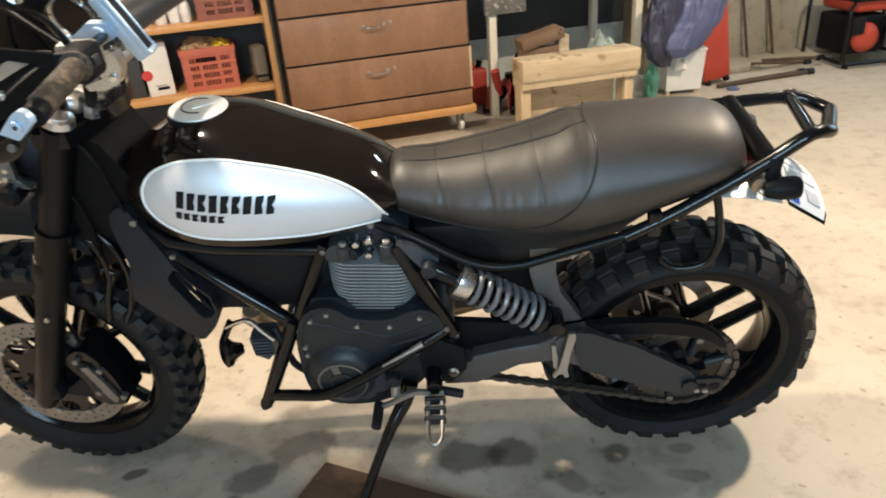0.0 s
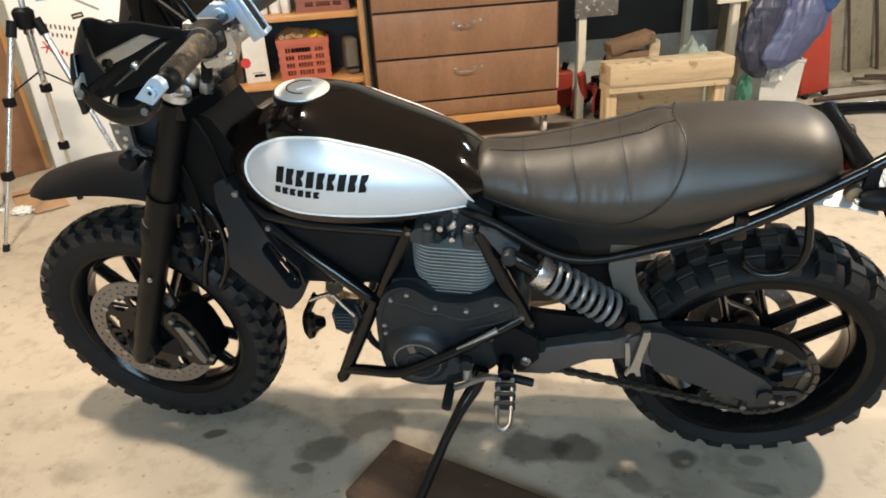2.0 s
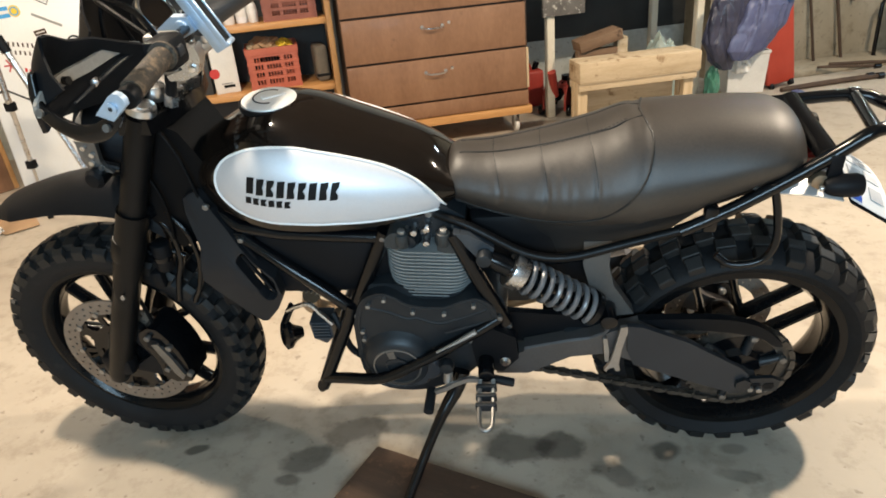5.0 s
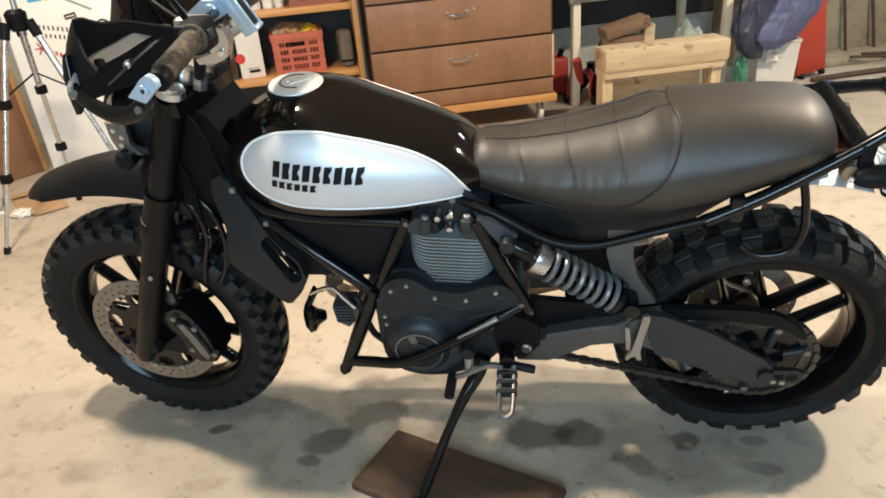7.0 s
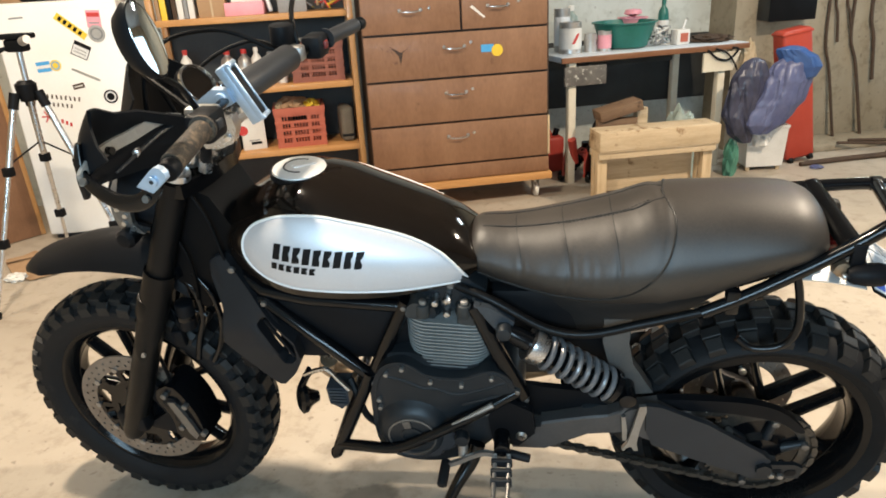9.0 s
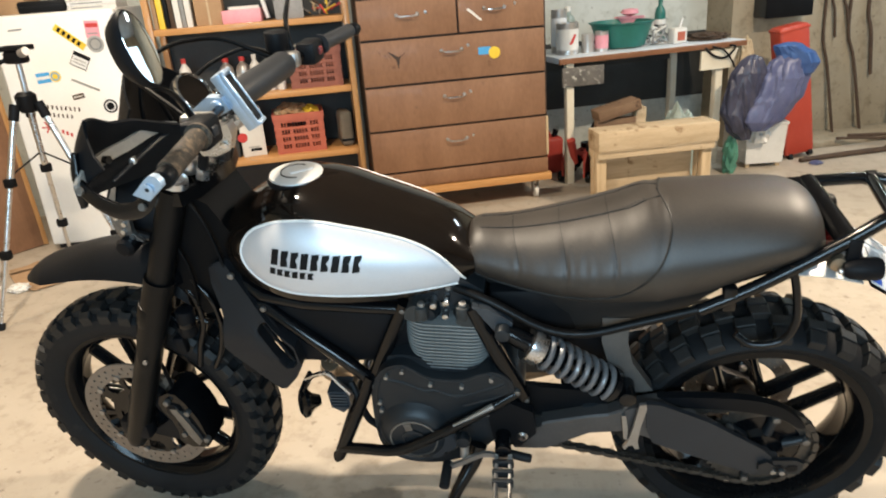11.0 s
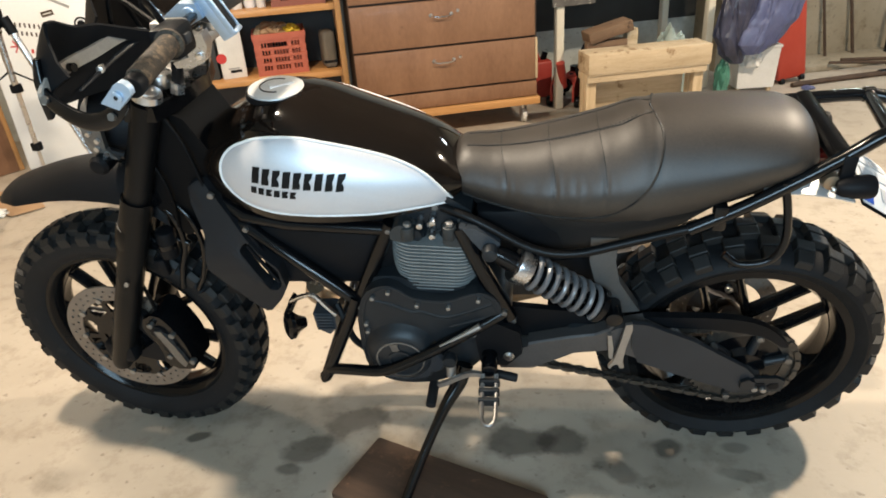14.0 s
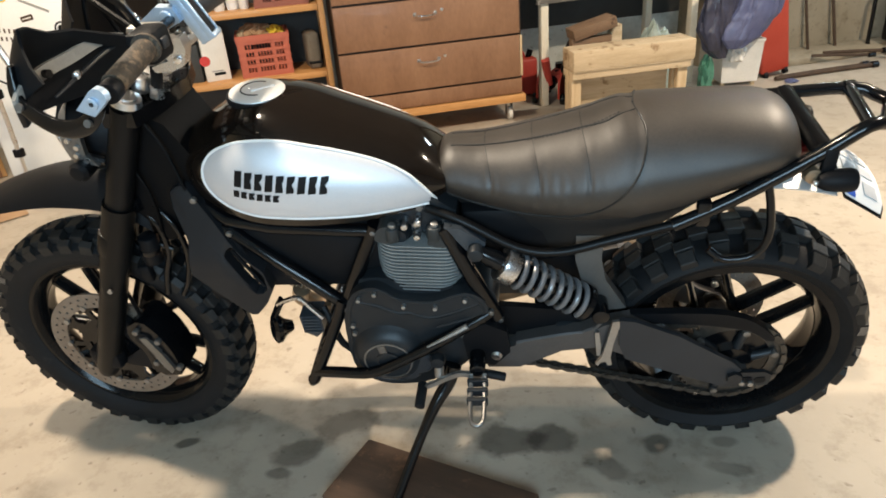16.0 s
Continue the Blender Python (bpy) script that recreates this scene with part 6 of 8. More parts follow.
# rack, tail
part("rack_rail", pipe([(0.56, -0.118, 0.688), (0.66, -0.108, 0.735), (0.80, -0.10, 0.824), (0.862, -0.098, 0.872), (0.905, -0.075, 0.862), (0.916, -0.05, 0.852)], 0.0125, None, 12, 3), T, bike, "black tubular rack rail")
part("rack_rail", pipe([(0.60, 0.115, 0.78), (0.70, 0.105, 0.825), (0.78, 0.10, 0.838), (0.91, 0.098, 0.844), (0.95, 0.08, 0.836), (0.968, 0.05, 0.834)], 0.0125, None, 12, 3), T, bike, "black tubular rack rail")
part("rack_rear_bar", pipe([(0.912, -0.06, 0.855), (0.925, -0.03, 0.85), (0.95, 0.02, 0.84), (0.966, 0.055, 0.834)], 0.0135, None, 12, 3), M["steel_black"], bike, "black rack rear tube")
part("rack_cross_tube", rod((0.80, -0.10, 0.826), (0.79, 0.10, 0.838), 0.019, seg=18), T, bike, "thick black rack cross tube")
part("rack_cross_tube", rod((0.868, -0.094, 0.868), (0.905, 0.097, 0.845), 0.0115, seg=14), T, bike, "black rack cross tube")
for x, y, z in ((0.79, 0.10, 0.838), (0.905, 0.097, 0.845)):
    part("weld_collar", rod((x - 0.009, y, z), (x + 0.009, y, z), 0.0145, seg=16), M["steel_black"], bike)
both("rack_strut", [(0.715, -0.105, 0.782), (0.73, -0.112, 0.72), (0.736, -0.118, 0.655), (0.715, -0.12, 0.615), (0.665, -0.118, 0.605), (0.635, -0.108, 0.622)], 0.0078, T, "black side loop of rack", 10, 4)
part("rack_bracket", box(0.60, 0.626, -0.122, -0.10, 0.685, 0.74, 0.006), T, bike)
part("tail_tray", plate([(0.60, 0.735), (0.78, 0.79), (0.79, 0.77), (0.62, 0.70)], -0.06, 0.06, 0.012), M["plastic"], bike, "black plastic tail tray")
tl = part("tail_light", box(0.765, 0.808, -0.045, 0.045, 0.778, 0.805, 0.010), M["red_lens"], bike, "red tail light")
part("tail_arm", pipe([(0.80, 0.0, 0.77), (0.83, 0.0, 0.73), (0.86, 0.0, 0.70), (0.90, 0.0, 0.69)], 0.012, None, 10, 4, flat=1.6), M["plastic"], bike, "black plate arm")
for s in (-1, 1):
    sg = part("turn_signal", lathe([(0.0, -0.028), (0.011, -0.027), (0.017, -0.018), (0.0205, 0.0), (0.0215, 0.026), (0.019, 0.034), (0.011, 0.038), (0.0, 0.039)], 24, pose(0.822, 0.118 * s, 0.778, 0, 90, 0)), M["plastic"], bike, "black bullet turn signal")
    part("signal_stalk", box(0.798, 0.822, 0.108 * s - 0.006, 0.108 * s + 0.006, 0.785, 0.835, 0.004), M["plastic"], sg)
    part("signal_screw", rod((0.788, 0.120 * s, 0.774), (0.796, 0.120 * s, 0.775), 0.0055, seg=12, bev=0.002), M["alu"], sg)
    part("signal_mount", lathe([(0.0, -0.016), (0.012, -0.013), (0.017, 0.0), (0.014, 0.012), (0.0, 0.016)], 20, pose(0.790, 0.100 * s, 0.782, 90, 0, 0)), M["muffler"], sg, "dull bronze signal mount")
def plate_at(x, y, lift):
    """A point over the bent number plate: it slopes to the rear and curls down at both sides."""
    return (x, y, 0.780 - 0.66 * (x - 0.854) - 0.040 * (abs(y) / 0.105) ** 2.5 + lift)


def plate_patch(x0, x1, y0, y1, lift, corner=0.0):
    rows = []
    for i in range(13):
        y = y0 + (y1 - y0) * i / 12
        pinch = corner * max(0.0, (abs(2 * i / 12 - 1) - 0.8) / 0.2) ** 2
        rows.append([plate_at(x0 + pinch + (x1 - x0 - 2 * pinch) * k / 4, y, lift) for k in range(5)])
    return thick(loft(rows, None, False, False), 0.0012)


plt = part("number_plate", plate_patch(0.848, 0.934, -0.105, 0.105, 0.0, 0.008), M["plate"], bike, "white number plate with blue corner")
part("plate_stripe", plate_patch(0.852, 0.876, -0.103, -0.078, 0.0022), M["blue"], plt)
for x0, x1, n, y0 in ((0.860, 0.888, 4, -0.060), (0.896, 0.922, 5, -0.090)):
    for i in range(n):
        part("plate_bar", plate_patch(x0, x1, y0 + 0.036 * i, y0 + 0.022 + 0.036 * i, 0.0022), M["plate_ink"], plt)
part("plate_holder", plate_patch(0.846, 0.937, -0.107, 0.107, -0.005, 0.008), M["plastic"], bike, "thin black plate holder")
rings = []
for i in range(9):
    u = i / 8 * 2 - 1
    rings.append([(0.690 + 0.165 * v, 0.096 * u * (1 - 0.15 * v), 0.774 - 0.004 * v - 0.028 * v * v - 0.022 * u * u) for v in (0, 0.2, 0.4, 0.6, 0.8, 1.0)])
part("tail_reflector", thick(loft(rings, None, False, False), 0.003), M["satin"], bike, "bright silver plate under the tail")
# ---- things behind the motorcycle ----
DRES = pose(0.25, 2.55, 0, 0, 0, 18)


def handle(parent, x, z, y=0.0):
    """A small bowed drawer pull with two end plates."""
    h = part("handle", pipe([(x - 0.055, y - 0.004, z), (x - 0.05, y - 0.018, z - 0.004), (x - 0.03, y - 0.026, z - 0.007), (x, y - 0.028, z - 0.008), (x + 0.03, y - 0.026, z - 0.007), (x + 0.05, y - 0.018, z - 0.004), (x + 0.055, y - 0.004, z)], 0.0045, None, 8, 4), M["alu"], parent, "bowed silver drawer pull")
    for s in (-1, 1):
        part("end_plate", lathe([(0.0, 0.005), (0.008, 0.004), (0.011, 0.0), (0.0, 0.0)][::-1], 14, pose(x + 0.056 * s, y, z, 90, 0, 0)), M["alu_dull"], h)
    return h


def dresser():
    d = thing("dresser", DRES, "walnut veneer chest of drawers on a wheeled board", "dresser")
    x0, x1, dep = -0.985, 0.046, 0.46
    part("side_panel", box(x0, x0 + 0.018, 0.018, dep, 0.168, 1.205, 0.002), M["veneer_dark"], d)
    part("side_panel", box(x1 - 0.018, x1, 0.018, dep, 0.168, 1.205, 0.002), M["veneer_dark"], d)
    part("back_panel", box(x0 + 0.018, x1 - 0.018, dep - 0.012, dep - 0.002, 0.168, 1.205), M["veneer_dark"], d, smooth=False)
    part("top_panel", box(x0 - 0.008, x1 + 0.008, -0.004, dep + 0.004, 1.205, 1.232, 0.004), M["veneer_dark"], d, "dark wooden top")
    part("inner_carcass", box(x0 + 0.018, x1 - 0.018, 0.03, dep - 0.013, 0.17, 1.203), M["veneer_dark"], d, smooth=False)
    part("plinth", box(x0 + 0.004, x1 - 0.004, 0.004, 0.022, 0.170, 0.254, 0.002), M["veneer"], d)
    part("edge_strip", box(x1 - 0.012, x1 + 0.001, 0.0, 0.018, 0.27, 0.495, 0.001), M["raw_wood_v"], d, "bare pale edge strip")
    rows = ((0.266, 0.497), (0.509, 0.742), (0.754, 0.986))
    for z0, z1 in rows:
        dr = part("drawer", box(x0 + 0.003, x1 - 0.014, 0.0, 0.020, z0, z1, 0.003), M["veneer"], d, "walnut veneer drawer front")
        handle(dr, -0.493, (z0 + z1) / 2 + 0.042)
    for xa, xb, hx in ((x0 + 0.003, -0.455, -0.722), (-0.443, x1 - 0.014, -0.245)):
        dr = part("drawer", box(xa, xb, 0.0, 0.020, 0.998, 1.198, 0.003), M["veneer"], d, "walnut veneer small drawer front")
        handle(dr, hx, 1.112)
    for x, z in ((-0.40, 0.93), (-0.40, 0.68), (-0.40, 0.435), (-0.62, 1.118), (-0.13, 1.126)):
        part("keyhole", lathe([(0.0, 0.004), (0.008, 0.003), (0.009, 0.0), (0.0, 0.0)][::-1], 14, pose(x, 0.0, z, 90, 0, 0)), M["alu"], d)
    # stickers and a scrape
    part("sticker", box(-0.345, -0.275, -0.0015, 0.0, 0.872, 0.912), M["sky_blue"], d, "blue sticker", smooth=False)
    part("sticker", lathe([(0.0, 0.003), (0.032, 0.003), (0.032, 0.0)], 24, pose(-0.255, 0.0, 0.878, 90, 0, 0)), M["yellow"], d, "round yellow sticker", smooth=False)
    part("sticker", plate([(-0.845, 0.935), (-0.80, 0.885), (-0.79, 0.835), (-0.775, 0.90), (-0.735, 0.925), (-0.785, 0.90)], -0.0015, 0.0), M["veneer_dark"], d, "dark triangular mark", smooth=False)
    part("scrape", plate([(-0.40, 1.112), (-0.385, 1.118), (-0.315, 1.055), (-0.325, 1.05)], -0.001, 0.0), M["paper"], d, "pale scrape", smooth=False)
    return d


dresser()
base = thing("wheeled_board", DRES, "orange pine board on small swivel casters", "dolly")
part("board", box(-0.99, 0.058, -0.015, 0.47, 0.122, 0.164, 0.004), M["pine"], base)
for x in (-0.90, -0.02):
    for y in (0.06, 0.40):
        w = part("caster", box(x - 0.03, x + 0.03, y - 0.03, y + 0.03, 0.112, 0.122, 0.002), M["tin"], base, "small swivel caster")
        part("caster_wheel", rod((x - 0.012, y + 0.01, 0.04), (x + 0.012, y + 0.01, 0.04), 0.04, seg=24, bev=0.005), M["bin_white"], w)
        for s in (-1, 1):
            part("caster_fork", box(x + 0.016 * s - 0.002, x + 0.016 * s + 0.002, y - 0.012, y + 0.03, 0.035, 0.112), M["tin"], w, smooth=False)

# ---- shelf ----
SHELF = DRES @ pose(0, 0.10, 0)
sh = thing("shelving_unit", SHELF, "open pine shelving unit with dark back, full of boxes", "shelf")
for x in (-1.049, -2.06):
    part("upright", box(x, x + 0.032, 0.0, 0.045, 0.0, 1.72, 0.003), M["pine_v"], sh)
    part("upright", box(x, x + 0.032, 0.29, 0.335, 0.0, 1.72, 0.003), M["pine_v"], sh)
for z in (0.055, 0.412, 0.765, 1.135, 1.52):
    part("shelf_board", box(-2.027, -1.050, 0.001, 0.335, z - 0.032, z, 0.003), M["pine"], sh)
part("back_board", box(-2.05, -1.02, 0.337, 0.345, 0.0, 1.72), M["dark"], sh, "black back board", smooth=False)


def on(z, x, y=0.15, turn=0.0):
    return SHELF @ pose(x, y, z, 0, 0, turn)


def crate(m, w, dpt, h, mat, label, slots):
    """A slotted plastic crate: four walls of bars round real openings, floor and rim."""
    c = thing("crate", m, label, "crate", "plastic crates")
    rows = 4
    for side in range(4):
        L = (w if side % 2 == 0 else dpt)
        turn = pose(0, 0, 0, 0, 0, 90 * side) @ Matrix.Translation((0, -(dpt if side % 2 == 0 else w) / 2, 0))
        bm = bmesh.new()
        pitch = L / slots
        for r in range(rows):
            z0 = 0.028 + (h - 0.06) * r / rows
            z1 = 0.028 + (h - 0.06) * (r + 1) / rows
            a = -L / 2
            for i in range(slots):
                # clusters of three, five and three slots between plain panels
                k = i - slots // 2
                grip = r == rows - 1 and abs(k) < 3 and side % 2 == 0
                if grip or abs(k) in (0, 1, 2, 4, 5, 6):
                    if not grip:
                        box(a, -L / 2 + pitch * (i + 0.36), 0, 0.004, z0, z1 - 0.015, 0, bm)
                    a = -L / 2 + pitch * (i + 1)
            box(a, L / 2, 0, 0.004, z0, z1 - 0.015, 0, bm)
            box(-L / 2, L / 2, -0.002, 0.006, z1 - 0.015, z1, 0, bm)
        box(-L / 2, L / 2, -0.001, 0.005, 0.0, 0.028, 0, bm)
        box(-L / 2, L / 2, -0.006, 0.006, h - 0.032, h, 0, bm)
        part("crate_side", bm, mat, c, smooth=False, m=turn)
    part("crate_floor", box(-w / 2, w / 2, -dpt / 2, dpt / 2, 0.0, 0.006), mat, c, smooth=False)
    return c


crate(on(0.412, -1.37, 0.175, 2), 0.275, 0.25, 0.222, M["crate"], "orange red slotted plastic crate of rags on shelf", 17)
crate(on(0.765, -1.228, 0.175, -2), 0.285, 0.25, 0.215, M["crate_dark"], "faded brown red slotted plastic crate on shelf", 19)


def lump(name, m, rx_, ry_, rz_, mat, label, category, seed, rough=0.35, cells=3.0):
    """A crumpled soft heap, flat underneath."""
    bm = bmesh.new()
    bmesh.ops.create_icosphere(bm, subdivisions=4, radius=1.0)
    for v in bm.verts:
        p = v.co.copy()
        n1 = noise.noise(p * cells + Vector((seed, 0, 0)))
        n2 = abs(noise.noise(p * cells * 2.3 + Vector((0, seed, 0))))
        p *= 1 + rough * n1 - rough * 0.8 * n2
        v.co = Vector((p.x * rx_, p.y * ry_, max(p.z, -0.55) * rz_ + 0.55 * rz_))
    return tagged(part(name, bm, mat, None, "", True, m), label, category)


lump("rag", on(0.60, -1.40, 0.17), 0.10, 0.09, 0.05, M["card"], "crumpled brown rags in the crate", "rag", 3.1)
lump("rag", on(0.608, -1.30, 0.16), 0.05, 0.06, 0.035, M["yellow"], "dusty yellow rag in the crate", "rag", 5.7)
lump("rag", on(0.605, -1.47, 0.14), 0.03, 0.05, 0.035, M["raw_wood"], "pale scrap in the crate", "rag", 8.3)
# grey block leaning at the end of the board
blk = thing("grey_block", on(0.412, -1.105, 0.12, 8), "grey brown padded block on the shelf", "block")
part("block_body", box(-0.036, 0.036, -0.05, 0.10, 0.0, 0.20, 0.022, None, 3), M["grey_felt"], blk)
part("block_strap", box(-0.038, 0.038, -0.053, -0.02, 0.03, 0.045, 0.004), M["rubber"], blk)


def carton(name, m, w, dpt, h, mat, label, category="box", stripes=()):
    c = thing(name, m, label, category)
    part("carton", box(-w / 2, w / 2, -dpt / 2, dpt / 2, 0, h, 0.003), mat, c)
    for x0, x1, z0, z1, mt in stripes:
        part("print", box(x0, x1, -dpt / 2 - 0.0012, -dpt / 2, z0, z1), M[mt], c, smooth=False)
    return c


wc = carton("white_carton", on(0.412, -1.64, 0.13, 10), 0.13, 0.10, 0.27, M["paper"], "white carton with red dot on shelf", "box", ((-0.02, 0.04, 0.03, 0.045, "print_black"), (-0.03, 0.03, 0.05, 0.056, "print_grey")))
part("red_dot", lathe([(0.0, 0.0515), (0.027, 0.0515), (0.027, 0.05)], 28, pose(-0.056, 0, 0.112, 90, 0, 0)), M["print_red"], wc, smooth=False)
carton("dark_carton", on(0.412, -1.78, 0.15, -4), 0.14, 0.12, 0.20, M["dark"], "black carton on the shelf")


def bottle(m, r, h, body, cap, label, category="bottle"):
    b = thing("bottle", m, label, category)
    part("bottle_body", lathe([(0.0, 0.0), (r * 0.9, 0.0), (r, 0.01), (r, h * 0.62), (r * 0.85, h * 0.74), (r * 0.36, h * 0.84), (r * 0.36, h * 0.9), (0.0, h * 0.9)], 24), body, b)
    part("bottle_cap", lathe([(0.0, h * 0.88), (r * 0.42, h * 0.88), (r * 0.42, h), (0.0, h)], 20), cap, b)
    part("bottle_label", lathe([(r + 0.0006, h * 0.2), (r + 0.0012, h * 0.21), (r + 0.0012, h * 0.5), (r + 0.0006, h * 0.51)], 24), M["paper"], b)
    return b


for x, y, r, h, body, cap, lab in ((-1.93, 0.12, 0.032, 0.21, "bin_white", "print_red", "white plastic bottle with red cap on shelf"), (-1.72, 0.18, 0.04, 0.19, "tin", "print_red", "grey spray can with red cap"),
                                   (-1.63, 0.18, 0.04, 0.19, "tin", "print_red", "grey spray can with red cap"), (-1.56, 0.13, 0.03, 0.20, "bin_white", "paper", "white plastic bottle on shelf"),
                                   (-1.49, 0.15, 0.034, 0.17, "plate", "print_grey", "pale bottle with grey cap"), (-1.43, 0.12, 0.026, 0.13, "bin_white", "paper", "small white bottle on shelf")):
    bottle(on(0.765, x, y), r, h, M[body], M[cap], lab)
# books and boxes on the upper board
bx = -2.02
for w, h, mt, lab in ((0.02, 0.23, "card", "brown book standing on shelf"), (0.03, 0.22, "yellow", "yellow book standing on shelf"), (0.02, 0.24, "print_black", "black book standing on shelf"), (0.022, 0.25, "rust", "dark red book standing on shelf"),
                      (0.03, 0.25, "paper", "white book standing on shelf"), (0.018, 0.23, "print_grey", "grey book standing on shelf"), (0.028, 0.24, "paper", "white book standing on shelf")):
    bk = thing("book", on(1.135, bx + w / 2, 0.10, 0), lab, "book", "books on the shelf")
    part("cover", box(-w / 2, w / 2, -0.07, 0.09, 0, h, 0.002), M[mt], bk)
    part("pages", box(-w / 2 + 0.003, w / 2 - 0.003, -0.066, 0.0915, 0.003, h + 0.001), M["paper"], bk, smooth=False)
    bx += w + 0.004
carton("cardboard_box", on(1.135, -1.745, 0.13, 2), 0.14, 0.16, 0.14, M["card"], "plain brown cardboard box on shelf", "box", ((-0.005, 0.005, 0.0, 0.14, "raw_wood"),))
carton("pink_box", on(1.135, -1.575, 0.12, -3), 0.20, 0.16, 0.066, M["pink"], "flat pink box on the shelf")
carton("paper_stack", on(1.201, -1.565, 0.12, 4), 0.16, 0.12, 0.016, M["paper"], "stack of white papers on pink box", "paper")
carton("grey_box", on(1.135, -1.33, 0.13, 0), 0.15, 0.16, 0.10, M["print_grey"], "grey plastic box on the shelf")
tl_ = thing("white_tube", on(1.135, -1.445, 0.10, 0), "slanted white plastic tube on shelf", "tube")
part("tube", rod((0.0, 0, 0.012), (-0.05, 0.02, 0.26), 0.012, seg=14), M["plate"], tl_)
tools = thing("tool_heap", on(1.135, -1.16, 0.13), "heap of brass fittings and tools on shelf", "tools")
for i in range(22):
    a, r = random.uniform(0, 6.28), random.uniform(0.0, 0.07)
    p = Vector((r * math.cos(a), r * math.sin(a) * 0.7, 0.008 + 0.0018 * i))
    q = p + Vector((random.uniform(-0.07, 0.07), random.uniform(-0.04, 0.04), random.uniform(0, 0.05)))
    part("fitting", rod(p, q, random.uniform(0.003, 0.007), seg=8), M[("yellow", "rust", "raw_wood", "print_red", "tin")[i % 5]], tools)

# ---- work table ----
TAB = pose(0.385, 2.81, 0, 0, 0, 22)
tb = thing("work_table", TAB, "old work table with pale worn top and cream legs", "table")
part("tabletop", box(-0.02, 1.245, 0.008, 0.58, 0.750, 0.784, 0.003), M["table_top"], tb, "pale blue-grey worn tabletop")
part("front_edge", box(-0.022, 1.247, -0.004, 0.008, 0.748, 0.780, 0.002), M["table_edge"], tb, "brown wooden edge")
for x, y in ((0.035, 0.02), (1.055, 0.02), (0.058, 0.53), (1.045, 0.53)):
    part("leg", box(x, x + 0.048, y, y + 0.048, 0.0, 0.748, 0.004), M["cream_paint"], tb)
part("apron", box(0.0, 0.27, 0.0, 0.016, 0.612, 0.725, 0.003), M["apron"], tb, "scraped dark bracket board")
part("apron", plate([(0.93, 0.735), (1.19, 0.735), (1.14, 0.62), (0.93, 0.62)], 0.0, 0.016, 0.002), M["cream_paint"], tb, "cream bracket board")
part("rail", box(0.11, 1.04, 0.54, 0.56, 0.64, 0.746, 0.003), M["dark"], tb)
part("cable", pipe([(0.95, -0.006, 0.755), (1.02, -0.01, 0.70), (1.10, -0.01, 0.69), (1.16, -0.012, 0.745), (1.12, -0.012, 0.76)], 0.007, None, 8, 6), M["rubber"], tb, "black looped cable")
part("cable", pipe([(1.0, -0.012, 0.76), (1.08, -0.016, 0.73), (1.14, -0.016, 0.66), (1.16, -0.016, 0.62)], 0.006, None, 8, 6), M["rubber"], tb, "black hanging cable")


def tab(x, y, turn=0.0, z=0.784):
    return TAB @ pose(x, y, z, 0, 0, turn)


bas = thing("basin", tab(0.52, 0.27), "green round plastic wash basin on table", "basin")
part("basin_bowl", lathe([(0.0, 0.0), (0.125, 0.0), (0.145, 0.012), (0.192, 0.15), (0.205, 0.153), (0.205, 0.160), (0.190, 0.160), (0.186, 0.152), (0.14, 0.018), (0.0, 0.014)], 48), M["green"], bas)


def can(m, r, h, mat, label, band=None):
    c = thing("can", m, label, "can", "cans on the table")
    part("can_body", lathe([(0.0, 0.0), (r, 0.0), (r, 0.004), (r * 0.985, 0.008), (r * 0.985, h - 0.008), (r, h - 0.004), (r, h), (r * 0.94, h), (r * 0.94, h - 0.012), (0.0, h - 0.012)], 32), mat, c)
    if band:
        part("can_label", lathe([(r * 0.99, h * 0.15), (r + 0.0008, h * 0.16), (r + 0.0008, h * 0.8), (r * 0.99, h * 0.81)], 32), M[band], c)
    return c


c1 = can(tab(0.12, 0.20), 0.068, 0.185, M["tin"], "large dented paint can with pale label", "paper")
part("can_print", plate([(-0.02, 0.06), (0.0, 0.06), (0.03, 0.12), (0.015, 0.12)], -0.0705, -0.0695), M["print_red"], c1, smooth=False)
can(tab(0.12, 0.33), 0.05, 0.26, M["tin"], "tall tin can with grey label", "plate")
can(tab(0.245, 0.18), 0.038, 0.11, M["tin"], "small grey tin can", None)
can(tab(0.335, 0.17), 0.042, 0.12, M["tin"], "small tin can with pink label", "pink")
bottle(tab(0.22, 0.42), 0.05, 0.27, M["bag_clear"], M["paper"], "translucent plastic bottle on the table")
bowl = thing("bowl", tab(0.68, 0.46), "pink plastic bowl on the table", "bowl")
part("bowl_shell", lathe([(0.0, 0.0), (0.05, 0.0), (0.09, 0.16), (0.10, 0.162), (0.10, 0.168), (0.088, 0.166), (0.045, 0.012), (0.0, 0.01)], 36), M["pink"], bowl)
part("bowl_shade", lathe([(0.0, 0.168), (0.06, 0.19), (0.05, 0.215), (0.0, 0.222)], 24), M["pink"], bowl)
bottle(tab(0.88, 0.42), 0.035, 0.27, M["green"], M["green"], "green glass bottle on the table")
tub = thing("tub", tab(0.86, 0.17, 6), "white tub with orange label and brush", "tub")
part("tub_body", box(-0.05, 0.05, -0.035, 0.035, 0, 0.095, 0.008), M["bin_white"], tub)
part("tub_label", box(-0.025, 0.032, -0.0365, -0.035, 0.018, 0.072), M["crate"], tub, smooth=False)
part("brush_handle", rod((0.0, 0.0, 0.05), (0.035, 0.0, 0.15), 0.007, seg=10), M["plate"], tub)
wires = thing("wire_tangle", tab(0.76, 0.2), "tangle of white and grey wires on table", "wires")
